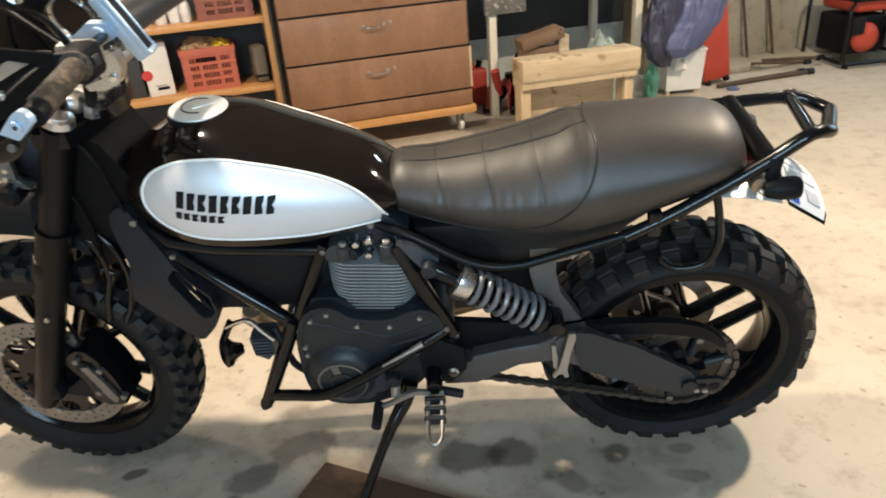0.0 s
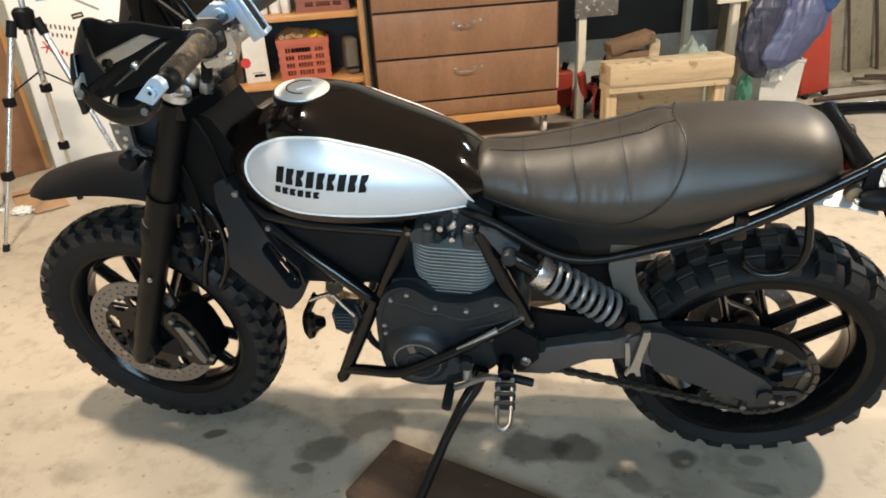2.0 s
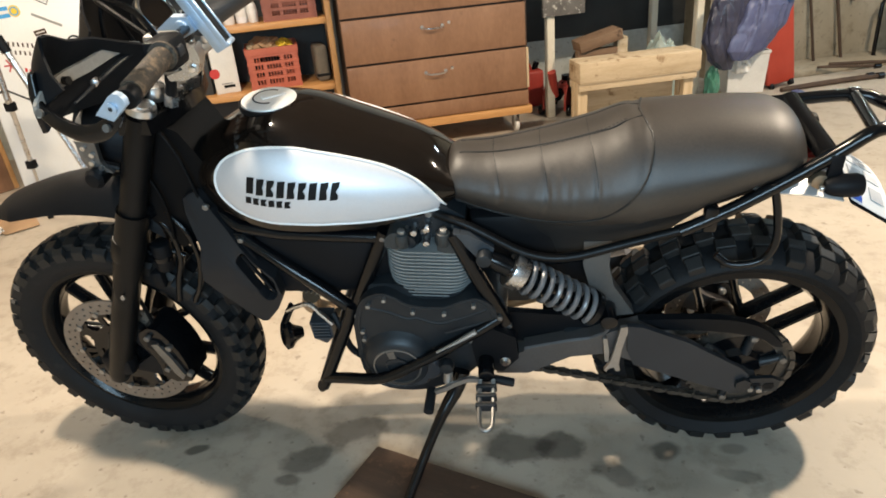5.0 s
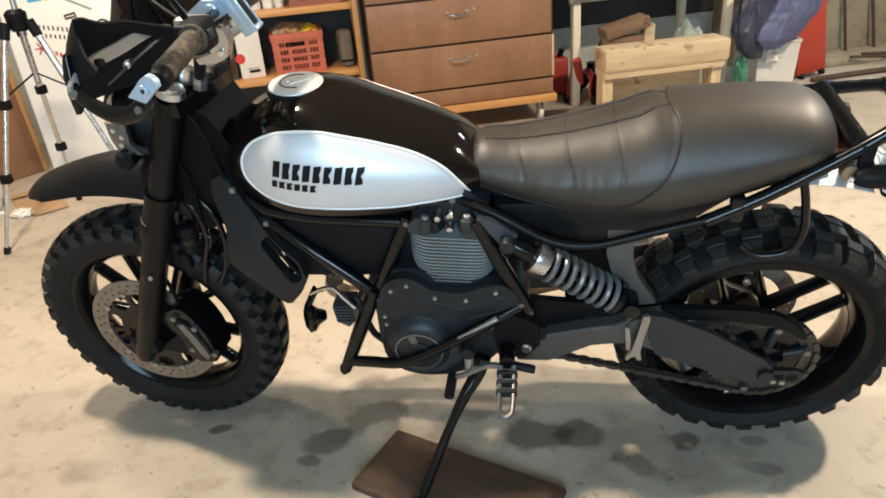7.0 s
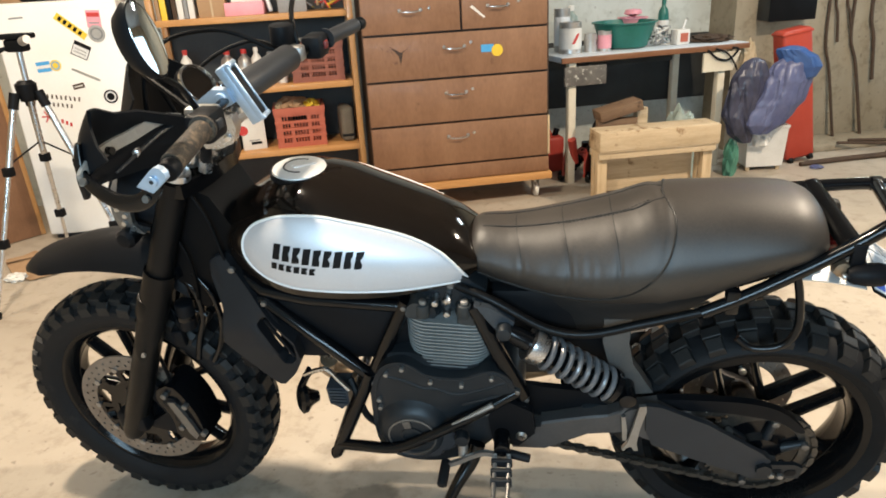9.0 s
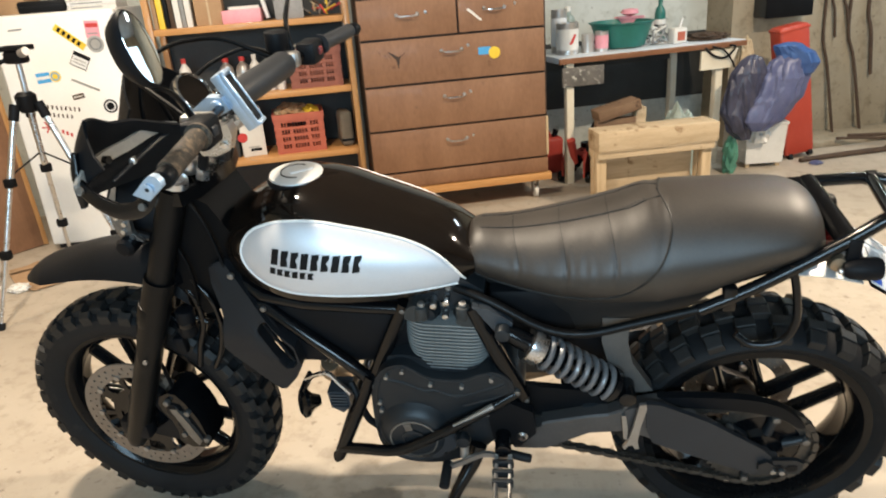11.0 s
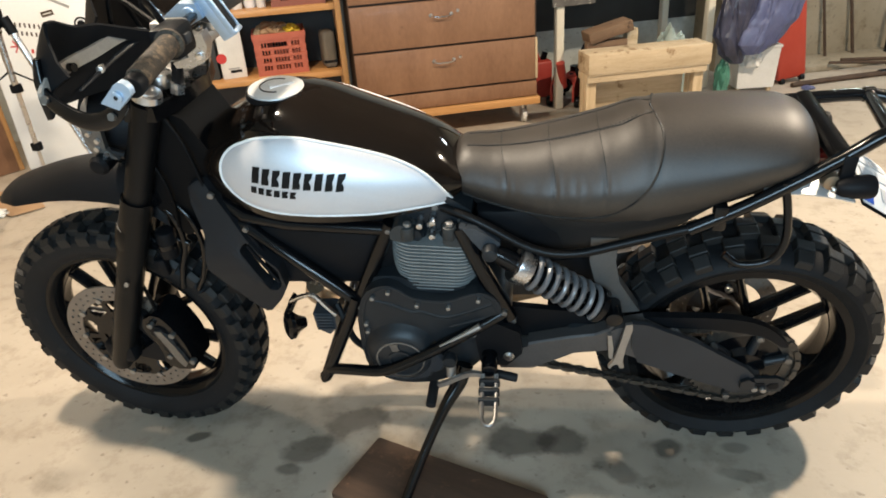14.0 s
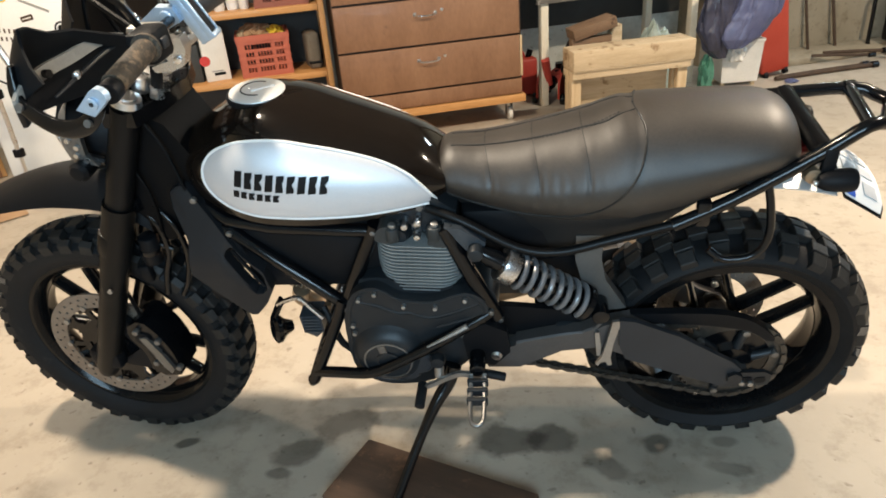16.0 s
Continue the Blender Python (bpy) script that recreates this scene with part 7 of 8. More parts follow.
for i in range(12):
    p = [(random.uniform(-0.09, 0.05), random.uniform(-0.05, 0.05), 0.006 + random.uniform(0, 0.11) * (1 if 0 < k < 4 else 0.2)) for k in range(5)]
    part("wire", pipe(p, 0.005, None, 6, 5), M[("paper", "tin", "print_grey")[i % 3]], wires)
cloth = lump("cloth", tab(1.10, 0.22), 0.15, 0.12, 0.03, M["rust"], "dark folded cloth on the table corner", "cloth", 12.2)
hang = lump("hanging_rag", TAB @ pose(1.285, 0.06, 0.56), 0.055, 0.05, 0.15, M["raw_wood"], "dirty yellow rag hung from table corner", "rag", 14.0)
# dark board fixed to the wall behind the table
bd = thing("dark_board", ROOM @ pose(0.92, 0.305, 0.0), "black board fixed on the wall behind table", "board")
part("board", box(-0.62, 0.63, 0.0, 0.0155, 0.345, 0.80, 0.002), M["dark"], bd)
part("board_batten", box(0.36, 0.385, -0.012, 0.0, 0.345, 0.80, 0.002), M["plastic_grey"], bd)

# ---- bench ----
BEN = pose(0.54, 2.25, 0, 0, 0, 16)
bn = thing("bench", BEN, "rough pale wooden bench with thick beam top", "bench")
part("beam", box(0.02, 0.705, 0.0, 0.175, 0.343, 0.446, 0.006), M["beam_wood"], bn, "thick sawn softwood beam")
part("rail", box(0.02, 0.69, 0.012, 0.032, 0.298, 0.336, 0.002), M["raw_wood"], bn)
part("rail", box(0.02, 0.69, 0.143, 0.163, 0.298, 0.336, 0.002), M["raw_wood"], bn)
part("seat_slat", box(0.025, 0.70, 0.004, 0.172, 0.336, 0.343, 0.001), M["raw_wood"], bn)
for x in (0.022, 0.630):
    for y in (0.035, 0.095):
        part("leg", box(x, x + 0.055, y, y + 0.045, 0.0, 0.335, 0.003), M["raw_wood_v"], bn)
part("back_plank", box(0.09, 0.62, 0.141, 0.156, 0.08, 0.29, 0.002), M["raw_wood"], bn)
pk = thing("plank_pile", pose(0.45, 2.60, 0, 0, 0, 16), "pile of brown boards behind the bench", "planks")
for i, (x0, x1, y0, z0, h, t) in enumerate(((0.13, 0.37, 0.0, 0.0, 0.44, 0.05), (0.375, 0.44, 0.02, 0.0, 0.49, 0.06))):
    part("plank", box(x0, x1, y0, y0 + t, z0, z0 + h, 0.003), M["raw_wood"] if i == 1 else M["board_brown"], pk)
part("plank", box(-0.13, 0.13, -0.02, 0.12, -0.03, 0.03, 0.004), M["board_brown"], pk, "tilted brown board", m=pose(0.265, 0, 0.487, 0, -13, 0))
lump("clear_bag", pose(1.07, 2.78, 0.0, 0, 0, 16), 0.17, 0.12, 0.30, M["bag_clear"], "milky plastic bag slumped behind bench", "bag", 21.0, 0.3)
lump("black_sack", pose(0.64, 2.93, 0.0, 0, 0, 10), 0.10, 0.08, 0.30, M["rubber"], "black rubbish sack under the work table", "sack", 23.0, 0.3)
# red jack
jk = thing("floor_jack", pose(0.50, 3.02, 0, 0, 0, 70), "small red steel floor jack", "jack")
for y in (-0.07, 0.07):
    part("side_plate", plate([(-0.16, 0.04), (0.16, 0.03), (0.16, 0.10), (0.05, 0.16), (-0.10, 0.19), (-0.16, 0.13)], y - 0.006, y + 0.006, 0.002), M["red_dark"], jk)
part("lift_arm", box(-0.06, 0.15, -0.045, 0.045, 0.12, 0.17, 0.01), M["red_dark"], jk)
part("ram", rod((-0.1, 0, 0.12), (0.04, 0, 0.14), 0.035, seg=18), M["steel_black"], jk)
part("handle_socket", rod((-0.14, 0, 0.13), (-0.20, 0, 0.29), 0.026, seg=16), M["red_dark"], jk)
part("saddle", rod((0.13, 0, 0.17), (0.13, 0, 0.20), 0.04, seg=18), M["steel_black"], jk)
for x, y in ((-0.13, -0.09), (-0.13, 0.09), (0.13, -0.085), (0.13, 0.085)):
    part("jack_wheel", rod((x, y - 0.014, 0.035), (x, y + 0.014, 0.035), 0.035, seg=20, bev=0.004), M["steel_black"], jk)
gas = thing("red_can", pose(0.29, 3.17, 0, 0, 0, 20), "red metal petrol can on the floor", "can")
part("can_shell", box(-0.09, 0.09, -0.06, 0.06, 0.0, 0.24, 0.02, None, 3), M["red_dark"], gas)
part("can_neck", rod((0.04, 0, 0.23), (0.06, 0, 0.285), 0.02, seg=16), M["steel_black"], gas)
part("can_handle", pipe([(-0.06, 0, 0.235), (-0.05, 0, 0.275), (0.0, 0, 0.28), (0.02, 0, 0.24)], 0.008, None, 8, 4), M["red_dark"], gas)

# ---- bin, bags, red cabinet ----
bi = thing("bin", pose(1.525, 3.09, 0, 0, 0, 8), "stained white plastic bin on short feet", "bin")
rings = []
for z, g in ((0.028, 0.0), (0.05, 0.002), (0.27, 0.012), (0.275, 0.018), (0.29, 0.018), (0.29, 0.008), (0.06, -0.004)):
    x0, x1, y0, y1 = 0.012 - g, 0.240 + g, -0.02 - g, 0.16 + g
    rings.append([(x0, y0, z), (x1, y0, z), (x1, y1, z), (x0, y1, z)])
part("bin_body", loft(rings), M["bin_white"], bi, smooth=False)
for x in (0.03, 0.222):
    for y in (0.005, 0.135):
        part("bin_foot", box(x - 0.012, x + 0.012, y - 0.012, y + 0.012, 0.0, 0.03, 0.003), M["raw_wood_v"], bi)


def bag(name, m, prof, mat, label, seed, flat=0.75):
    """A hanging, gathered plastic bag: rings with deep folds. prof: (height, radius, shift x)."""
    rings = []
    heights = [p[0] for p in prof]
    n = 96
    for i in range(81):
        z = heights[0] + (heights[-1] - heights[0]) * i / 80
        r, sx = interp(z, heights, [p[1] for p in prof]), interp(z, heights, [p[2] for p in prof])
        ring = []
        for k in range(n):
            a = 2 * math.pi * k / n
            v = Vector((math.cos(a) * 1.4, math.sin(a) * 1.4, z * 5.0 + math.cos(a) * 1.2))
            warp = v * 1.1 + Vector((seed, 0, seed)) + 0.35 * noise.noise_vector(v * 1.2)
            near = noise.voronoi(warp)[0]
            fine_ = noise.voronoi(warp * 2.3)[0]
            f = 0.88 + 0.30 * min(0.8, near[1] - near[0]) + 0.07 * min(0.6, fine_[1] - fine_[0]) + 0.30 * noise.noise(v * 0.9 + Vector((0, seed, 0)))
            ring.append((sx + r * f * math.cos(a), r * f * flat * math.sin(a), z))
        rings.append(ring)
    return tagged(part(name, loft(rings), mat, None, "", True, m), label, "bag", "plastic bags")


BAG = pose(1.85, 3.24, 0, 0, 0, 15)
bag("plastic_bag", BAG @ pose(-0.44, -0.15, 0), ((0.21, 0.04, 0.03), (0.27, 0.085, 0.0), (0.38, 0.115, -0.01), (0.50, 0.115, 0.01), (0.62, 0.10, 0.03), (0.70, 0.06, 0.04), (0.72, 0.02, 0.04)), M["bag_navy"], "dark blue plastic bag heaped on bin", 2.0, 0.7)
bag("plastic_bag", BAG @ pose(-0.225, -0.20, 0), ((0.27, 0.05, -0.12), (0.33, 0.12, -0.09), (0.45, 0.155, -0.04), (0.58, 0.145, 0.02), (0.68, 0.11, 0.04), (0.73, 0.05, 0.05)), M["bag_blue"], "greyish blue plastic bag hung on cabinet", 6.5, 0.6)
bag("plastic_bag", BAG @ pose(-0.200, -0.20, 0), ((0.56, 0.03, 0.07), (0.60, 0.09, 0.07), (0.66, 0.120, 0.07), (0.72, 0.115, 0.045), (0.765, 0.09, 0.0), (0.78, 0.03, 0.0)), M["bag_bright"], "bright blue plastic bag knotted over another", 11.5, 0.6)
lump("green_bag", pose(1.42, 3.0, 0.0, 0, 0, 8), 0.045, 0.05, 0.15, M["bag_green"], "small green plastic bag by the bin", "bag", 31.0, 0.3)
lump("grey_bag", pose(1.60, 3.10, 0.17, 0, 0, 8), 0.07, 0.09, 0.10, M["bin_white"], "greyish plastic bag spilling from bin", "bag", 33.0, 0.25)
cab = thing("red_cabinet", pose(1.93, 3.27, 0, 0, 0, 15) @ pose(0, 0, 0.0, 0, -9, 0), "narrow red enamelled steel cabinet, leaning", "cabinet")
part("cabinet_body", box(-0.09, 0.105, 0.0, 0.13, 0.03, 0.86, 0.02, None, 3), M["red_paint"], cab)
part("cabinet_cap", box(-0.093, 0.108, -0.003, 0.133, 0.83, 0.845, 0.004), M["red_paint"], cab)
for x in (-0.06, 0.075):
    part("cabinet_wheel", rod((x - 0.012, 0.01, 0.026), (x + 0.012, 0.01, 0.026), 0.022, seg=18), M["rubber"], cab)
part("cabinet_grip", box(0.09, 0.108, -0.014, 0.0, 0.56, 0.62, 0.003), M["rubber"], cab)

# ---- wall fixtures, scrap iron ----
WN = ROOM
bxk = thing("wall_box", WN @ pose(1.875, -0.004, 0.97), "black box fixed to the concrete wall", "box")
part("box_body", box(-0.165, 0.165, -0.14, 0.0, -0.09, 0.28, 0.008), M["dark"], bxk)
part("box_lid", box(-0.17, 0.17, -0.148, -0.138, -0.095, 0.285, 0.004), M["plastic"], bxk)
for i, (x0, z0, x1, z1, r) in enumerate(((2.24, 0.98, 2.36, 0.02, 0.010), (2.43, 1.02, 2.58, 0.02, 0.011), (2.57, 1.0, 2.65, 0.42, 0.012), (2.28, 1.05, 2.33, 0.70, 0.009), (2.37, 1.0, 2.42, 0.78, 0.009))):
    rd = thing("iron_bar", WN @ pose(0, -0.03, 0), "rusty iron bar leaning on concrete wall", "bar", "iron bars on the wall")
    part("bar", pipe([(x0, 0.012, z0), (x0 + 0.01, 0.01, z0 - (z0 - z1) * 0.3), ((x0 + x1) / 2, 0.0, (z0 + z1) / 2), (x1, -0.06 if z1 < 0.1 else 0.0, z1)], r, None, 8, 5), M["rust"], rd)
    part("bar_hook", pipe([(x0, 0.012, z0), (x0 + 0.01, -0.01, z0 + 0.03), (x0 + 0.03, -0.015, z0 + 0.02)], r * 0.9, None, 8, 4), M["rust"], rd)
kb = part("kerb", box(2.0, 4.55, -0.30, -0.002, 0.0, 0.045, 0.012), M["wall"], None, "", True, WN)
tagged(kb, "low rough concrete kerb along wall", "kerb", "", "structure")
for a, b, r in (((1.90, 3.17, 0.016), (2.60, 3.40, 0.016), 0.015), ((1.94, 3.21, 0.014), (2.55, 3.425, 0.014), 0.013), ((2.25, 3.55, 0.06), (2.62, 3.50, 0.058), 0.010), ((2.35, 3.62, 0.06), (2.75, 3.60, 0.06), 0.012)):
    br = thing("floor_bar", pose(0, 0, 0), "dark iron bar lying on the floor", "bar", "bars on the floor")
    part("bar", pipe([a, ((a[0] + b[0]) / 2, (a[1] + b[1]) / 2 + 0.008, a[2]), b], r, None, 8, 4), M["rust"], br)
    part("bar_end", rod(Vector(b) - Vector((0.03, 0.008, 0)), Vector(b) + Vector((0.012, 0.004, 0)), r * 1.6, seg=10), M["steel_black"], br)
# generator
gen = thing("generator", pose(3.08, 3.72, 0, 0, 0, 10), "red and black portable petrol generator", "generator")
for y in (-0.22, 0.22):
    part("frame_tube", pipe([(-0.30, y, 0.05), (-0.30, y, 0.40), (-0.27, y, 0.45), (0.27, y, 0.45), (0.30, y, 0.40), (0.30, y, 0.05), (0.27, y, 0.03), (-0.27, y, 0.03)], 0.014, None, 10, 0, True), M["steel_black"], gen)
for x in (-0.27, 0.27):
    for z in (0.03, 0.45):
        part("frame_tube", rod((x, -0.22, z), (x, 0.22, z), 0.014, seg=12), M["steel_black"], gen)
part("fuel_tank", box(-0.24, 0.25, -0.19, 0.19, 0.36, 0.50, 0.035, None, 3), M["red_paint"], gen, "red generator fuel tank")
part("tank_cap", rod((0.05, 0, 0.49), (0.05, 0, 0.52), 0.035, seg=20, bev=0.005), M["steel_black"], gen)
part("engine_block", box(-0.26, 0.02, -0.16, 0.16, 0.08, 0.34, 0.025, None, 3), M["plastic"], gen)
part("recoil_cover", lathe([(0.0, 0.04), (0.05, 0.04), (0.085, 0.025), (0.10, 0.0), (0.0, 0.0)][::-1], 30, pose(-0.12, -0.16, 0.19, 90, 0, 0)), M["red_paint"], gen, "round red recoil cover")
part("alternator", rod((0.02, 0.0, 0.19), (0.25, 0.0, 0.19), 0.11, seg=28, bev=0.015), M["plastic"], gen)
part("control_panel", box(0.0, 0.24, -0.215, -0.195, 0.13, 0.34, 0.006), M["dark"], gen)
part("socket", rod((0.07, -0.222, 0.24), (0.07, -0.21, 0.24), 0.028, seg=18), M["print_grey"], gen)
part("socket", rod((0.16, -0.222, 0.24), (0.16, -0.21, 0.24), 0.028, seg=18), M["print_grey"], gen)
part("air_filter", box(-0.26, -0.16, -0.21, -0.14, 0.22, 0.34, 0.015), M["rubber"], gen)
for x in (-0.26, 0.26):
    for y in (-0.2, 0.2):
        part("rubber_foot", rod((x, y, 0.0), (x, y, 0.03), 0.022, seg=14), M["rubber"], gen)

# ---- refrigerator, tripod, panel ----
FR = pose(-2.475, 1.86, 0, 0, 0, 14)
fr = thing("refrigerator", FR, "old white refrigerator covered with stickers", "refrigerator")
part("cabinet", box(-0.02, 0.60, 0.055, 0.62, 0.04, 1.262, 0.012), M["fridge"], fr)
dr = part("door", box(-0.02, 0.60, 0.0, 0.048, 0.03, 1.258, 0.014, None, 3), M["fridge"], fr, "white enamel door")
part("door_seal", box(-0.012, 0.592, 0.047, 0.056, 0.045, 1.252), M["rubber"], fr, smooth=False)
part("base_grille", box(0.0, 0.58, 0.03, 0.06, 0.0, 0.028, 0.004), M["plastic_grey"], fr)
for x, y in ((0.02, 0.5), (0.56, 0.5)):
    part("foot", rod((x, y, 0.0), (x, y, 0.045), 0.02, seg=14), M["rubber"], fr)


def sticker(x, z, w, h, turn, mat, label, bars=()):
    s = part("sticker", box(-w / 2, w / 2, -0.0012, 0.0, -h / 2, h / 2), M[mat], dr, label, smooth=False, m=pose(x, 0, z, 0, 0, 0) @ pose(0, 0, 0, 0, turn, 0))
    for bx_, bz, bw, bh, mt in bars:
        part("print_bar", box(bx_ - bw / 2, bx_ + bw / 2, -0.002, -0.0012, bz - bh / 2, bz + bh / 2), M[mt], s, smooth=False)


def disc_sticker(x, z, r, mat, label, inner=None):
    s = part("sticker", lathe([(0.0, 0.0015), (r, 0.0015), (r, 0.0)], 28, pose(x, 0, z, 90, 0, 0)), M[mat], dr, label, smooth=False)
    if inner:
        part("print_dot", lathe([(r * 0.55, 0.0018), (r * 0.55, 0.0024), (r * 0.75, 0.0024), (r * 0.75, 0.0018)], 24, pose(x, 0, z, 90, 0, 0), closed=True), M[inner], s, smooth=False)


sticker(0.355, 1.135, 0.17, 0.036, 42, "yellow", "yellow sticker with black bars", [(-0.06 + 0.028 * i, 0, 0.016, 0.022, "print_black") for i in range(5)])
sticker(0.475, 1.165, 0.07, 0.085, 3, "pink", "red and white sticker", [(0, 0.02, 0.06, 0.02, "print_red"), (0, -0.02, 0.05, 0.006, "print_grey")])
disc_sticker(0.475, 1.092, 0.042, "tin", "grey round sticker", "print_grey")
sticker(0.378, 1.015, 0.085, 0.075, 30, "print_black", "white label with black border", [(0, -0.008, 0.078, 0.05, "plate"), (0, 0.0, 0.06, 0.006, "print_grey"), (0, -0.016, 0.06, 0.006, "print_grey")])
sticker(0.175, 0.945, 0.07, 0.052, -4, "sky_blue", "blue and white sticker", [(0, 0.0, 0.07, 0.016, "plate")])
disc_sticker(0.235, 0.948, 0.028, "yellow", "round yellow sticker", "sky_blue")
sticker(0.375, 0.892, 0.145, 0.012, 28, "tin", "grey metal strip sticker")
sticker(0.325, 0.836, 0.06, 0.026, -10, "rust", "brown name strip", [(0, 0, 0.045, 0.006, "paper")])
disc_sticker(0.475, 0.772, 0.036, "print_black", "round black and white sticker", "plate")
sticker(0.10, 1.19, 0.07, 0.008, -2, "print_grey", "thin grey maker strip")
for i in range(9):
    sticker(0.135 + 0.022 * i, 0.800 - 0.004 * i, 0.008, 0.022, 6 + (i % 3) * 9 - 9, "rust", "faded brown hand lettering")
for i in range(6):
    sticker(0.155 + 0.022 * i, 0.755 - 0.004 * i, 0.008, 0.020, 6 + (i % 3) * 9 - 9, "rust", "faded brown hand lettering")
for a in (0, 60, 120):
    sticker(0.135, 0.69, 0.07, 0.007, a, "print_red", "red hand-drawn star")
for i in range(3):
    sticker(0.20 + 0.02 * i, 0.66 - 0.01 * i, 0.012, 0.02, 6, "print_red", "faded brown hand lettering")
# things on the refrigerator
cs = thing("black_case", FR @ pose(0.20, 0.22, 1.262, 0, 0, 4), "black zipped case on the refrigerator", "case")
part("case_shell", box(-0.12, 0.12, -0.10, 0.10, 0, 0.06, 0.015, None, 3), M["plastic"], cs)
part("case_zip", box(-0.121, 0.121, -0.101, 0.101, 0.03, 0.035, 0.001), M["rubber"], cs)
carton("paper_bag", FR @ pose(0.02, 0.30, 1.262, 0, 0, -6), 0.16, 0.16, 0.17, M["card"], "brown paper bag on the refrigerator", "bag")
ps = thing("paper_stack", FR @ pose(0.44, 0.25, 1.262, 0, 0, 5), "stack of printed papers on refrigerator", "paper")
for i in range(5):
    part("sheet", box(-0.13, 0.13, -0.10, 0.10, 0.022 * i, 0.022 * i + 0.02, 0.001), M["paper"] if i % 2 == 0 else M["plate"], ps, smooth=False, m=pose(0, 0, 0, 0, 0, (i * 37) % 9 - 4))
    part("print_bar", box(-0.10, 0.06, -0.1015, -0.1002, 0.022 * i + 0.006, 0.022 * i + 0.012), M["print_grey"], ps, smooth=False, m=pose(0, 0, 0, 0, 0, (i * 37) % 9 - 4))
# tripod
apex = Vector((-1.88, 1.21, 0.925))
tp = thing("tripod", pose(-1.88, 1.21, 0), "silver aluminium camera tripod with black joints", "tripod")
o = Vector((-1.88, 1.21, 0))
A = apex - o
part("spider", lathe([(0.0, -0.05), (0.03, -0.05), (0.04, -0.03), (0.042, 0.02), (0.026, 0.035), (0.0, 0.035)], 24, Matrix.Translation(A)), M["plastic"], tp)
part("centre_column", rod(A - Vector((0, 0, 0.26)), A + Vector((0.012, 0, 0.15)), 0.012, seg=16), M["alu"], tp)
part("pan_head", box(A.x - 0.03, A.x + 0.05, A.y - 0.03, A.y + 0.03, A.z + 0.15, A.z + 0.20, 0.01), M["plastic"], tp)
part("head_plate", box(A.x - 0.05, A.x + 0.08, A.y - 0.035, A.y + 0.035, A.z + 0.20, A.z + 0.222, 0.006), M["plastic"], tp)
part("pan_handle", rod(A + Vector((-0.02, -0.01, 0.17)), A + Vector((-0.14, -0.08, 0.13)), 0.009, seg=12), M["plastic"], tp)
part("head_knob", rod(A + Vector((0.06, -0.03, 0.19)), A + Vector((0.10, -0.05, 0.20)), 0.017, seg=14), M["tin"], tp)
for fx, fy in ((-0.18, -0.31), (-0.23, 0.29), (0.33, 0.04)):
    f = Vector((fx, fy, 0.0))
    top_ = A + Vector((fx * 0.14, fy * 0.14, -0.01))
    dl = f - top_
    lg = part("leg", rod(top_, top_ + dl * 0.35, 0.0135, seg=14), M["alu"], tp)
    part("leg_tube", rod(top_ + dl * 0.34, top_ + dl * 0.67, 0.0105, seg=12), M["alu"], lg)
    part("leg_tube", rod(top_ + dl * 0.66, f + Vector((0, 0, 0.01)), 0.008, seg=12), M["alu"], lg)
    for k in (0.34, 0.66):
        c = top_ + dl * k
        part("leg_lock", box(c.x - 0.02, c.x + 0.02, c.y - 0.018, c.y + 0.018, c.z - 0.02, c.z + 0.02, 0.006), M["plastic"], lg)
    part("leg_shoulder", rod(top_, top_ + dl * 0.07, 0.02, seg=14), M["plastic"], lg)
    part("foot", rod(f, f - dl.normalized() * 0.03, 0.014, seg=12), M["rubber"], lg)
    part("brace", rod(A - Vector((0, 0, 0.22)), top_ + dl * 0.31, 0.004, seg=8), M["plastic"], tp)
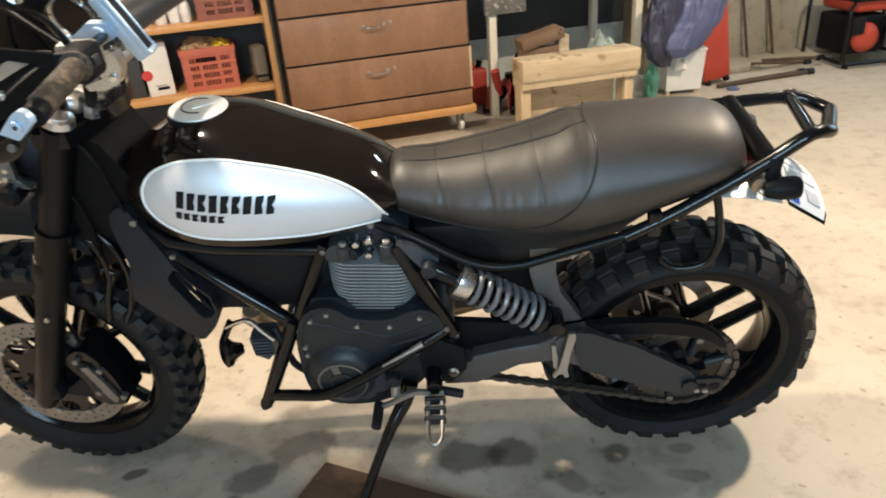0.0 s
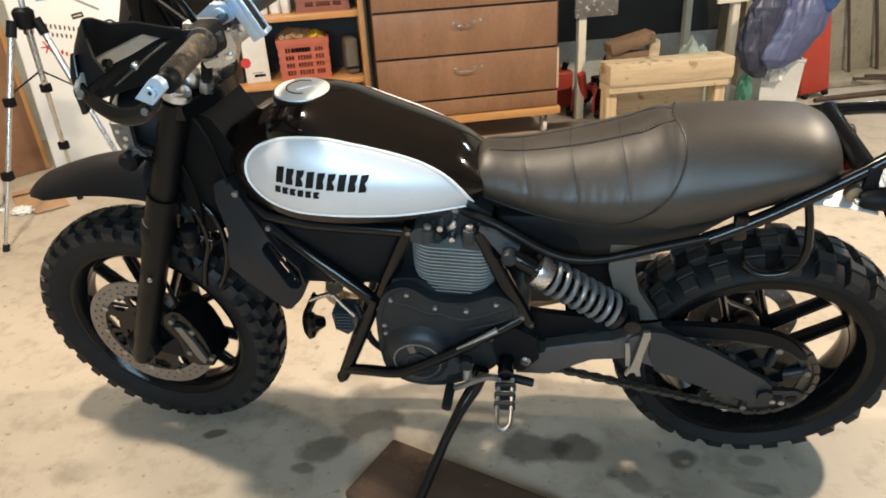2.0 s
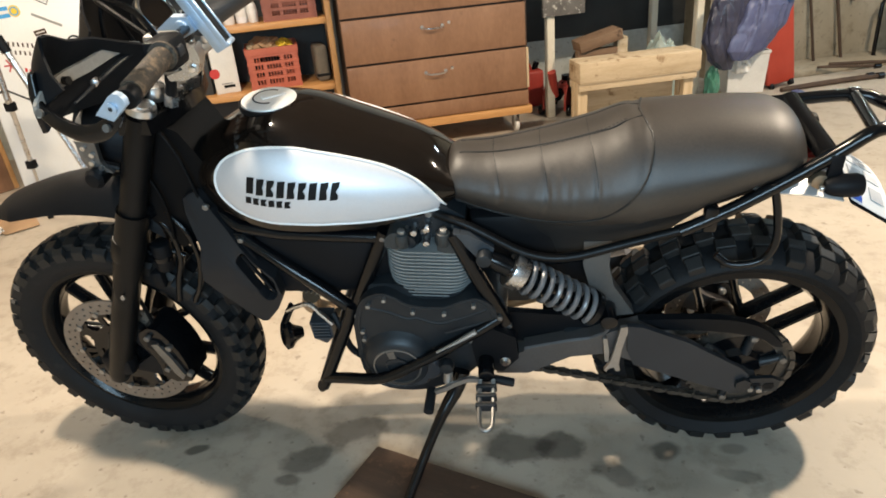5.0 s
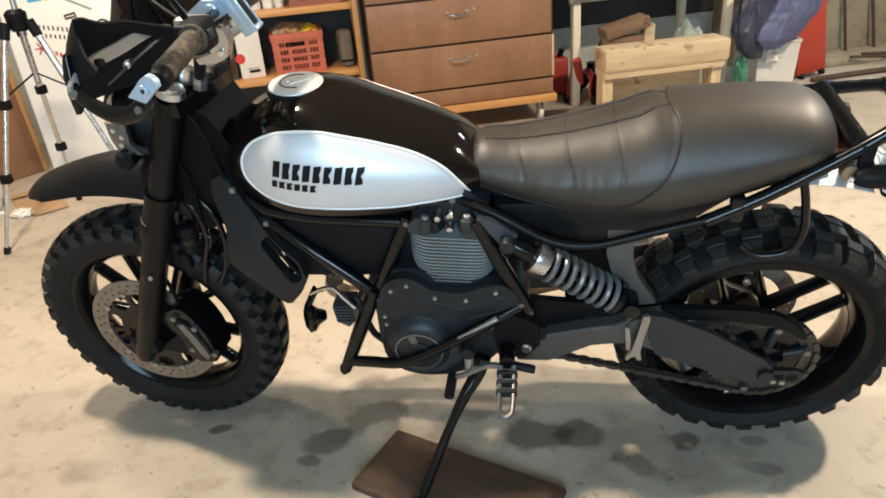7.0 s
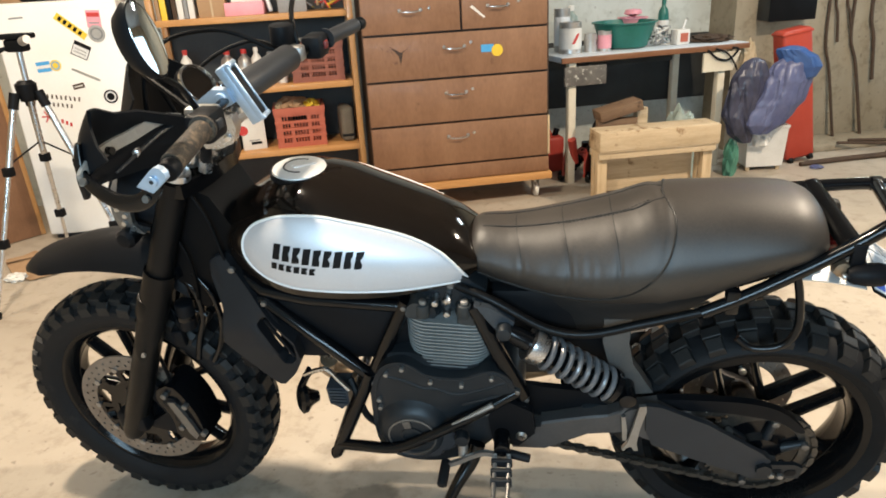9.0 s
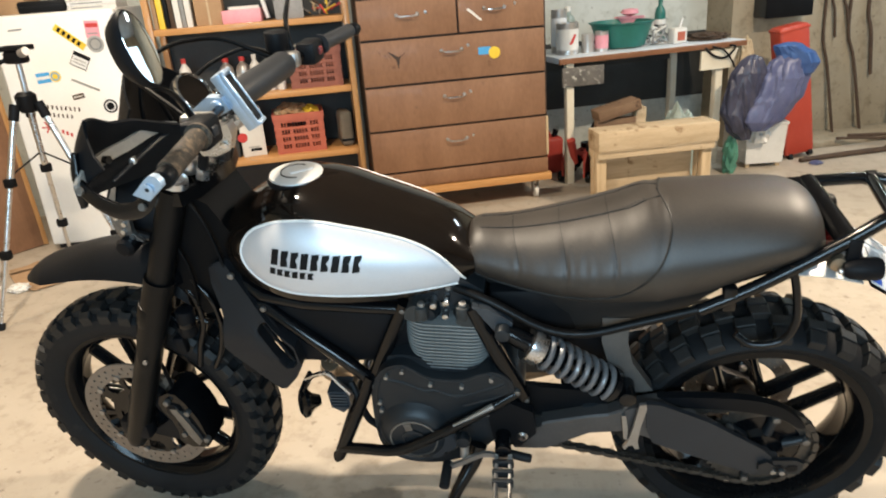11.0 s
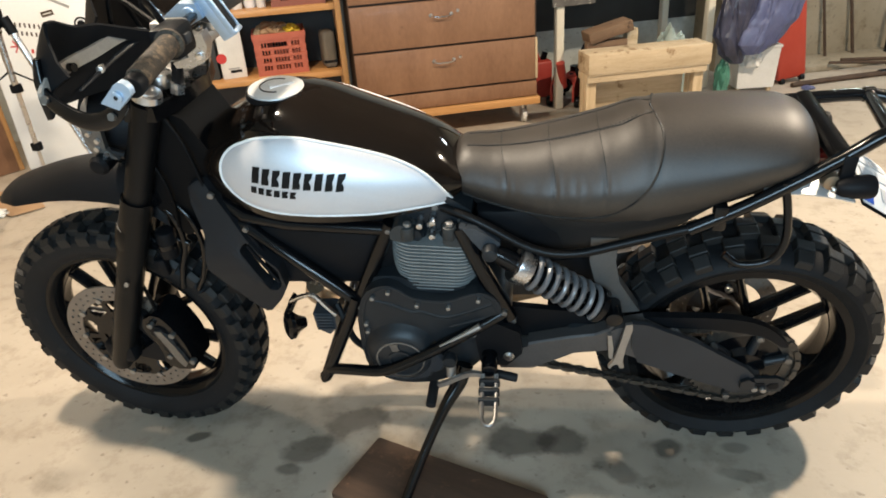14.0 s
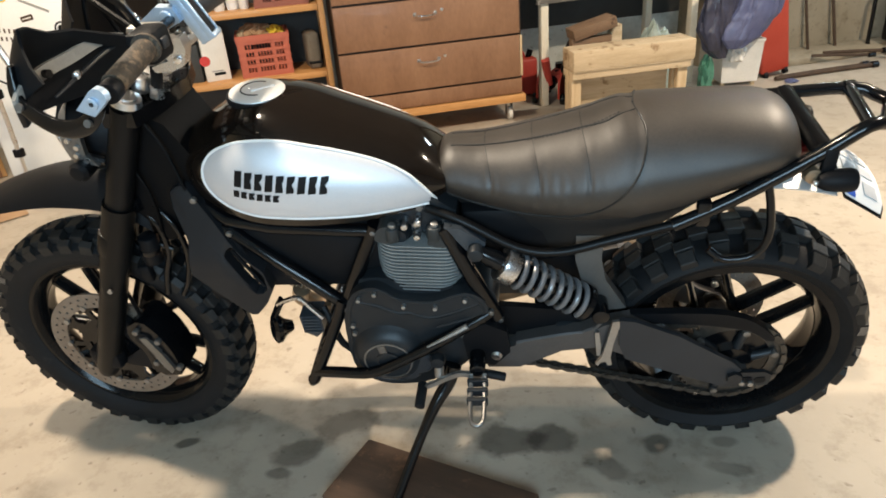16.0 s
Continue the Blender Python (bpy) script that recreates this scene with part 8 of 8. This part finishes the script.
# brown panel beside the refrigerator
pn = thing("wooden_panel", pose(-2.70, 1.80, 0, 0, 0, 60) @ pose(0, 0, 0, -4, 0, 0), "brown wooden panel with pale edge standing upright", "panel")
part("panel_sheet", box(-0.40, 0.16, 0.0, 0.018, 0.004, 1.15, 0.002), M["veneer"], pn)
part("panel_edge", box(0.16, 0.185, -0.004, 0.022, 0.004, 1.15, 0.002), M["pine_v"], pn, "pale edge batten")
part("panel_edge", box(-0.40, 0.185, -0.006, 0.024, 1.15, 1.175, 0.002), M["pine"], pn)
# plank under the stand
u = math.degrees(math.atan2(-0.077, 0.19))
pb = thing("plank", pose(-0.120, -0.133, 0, 0, 0, u), "dark brown plank lying under the side stand", "plank")
part("plank_board", box(0.0, 0.46, -0.205, 0.0, 0.0, 0.022, 0.007, None, 3), M["brown_plank"], pb)
# cardboard, sack and scraps on the floor
cb = thing("cardboard_sheet", pose(-2.30, 1.47, 0), "torn brown cardboard sheet lying on the floor", "cardboard")
bm = bmesh.new()
flat = [(-0.20, 0.03), (-0.15, 0.19), (0.02, 0.12), (0.20, -0.07), (0.10, -0.18), (-0.04, -0.12)]
bm.faces.new([bm.verts.new((x, y, 0.006 + 0.03 * max(0.0, y))) for x, y in flat])
part("sheet", thick(bm, 0.004), M["card"], cb, smooth=False)
part("flap", plate([(-0.20, 0.04), (-0.06, 0.17), (-0.02, 0.13), (-0.17, 0.0)], 0.022, 0.026, 0, None, "z"), M["card"], cb, smooth=False)
lump("sack", pose(-2.66, 1.30, 0.0, 0, 0, 20), 0.24, 0.20, 0.24, M["bin_white"], "pale cream sack slumped on the floor", "sack", 41.0, 0.16, 1.6)
# scraps on the floor
for x, y, r, mt, lab in ((-2.29, 1.31, 0.055, "paper", "crumpled white paper scrap on floor"), (-2.42, 1.33, 0.022, "paper", "crumpled white paper scrap on floor"), (-2.2, 1.42, 0.018, "card", "torn cardboard scrap on floor"), (1.98, 3.12, 0.04, "bag_blue", "blue plastic scrap on the floor")):
    lump("scrap", pose(x, y, 0), r, r * 0.8, r * 0.4, M[mt], lab, "scrap", x * 3)
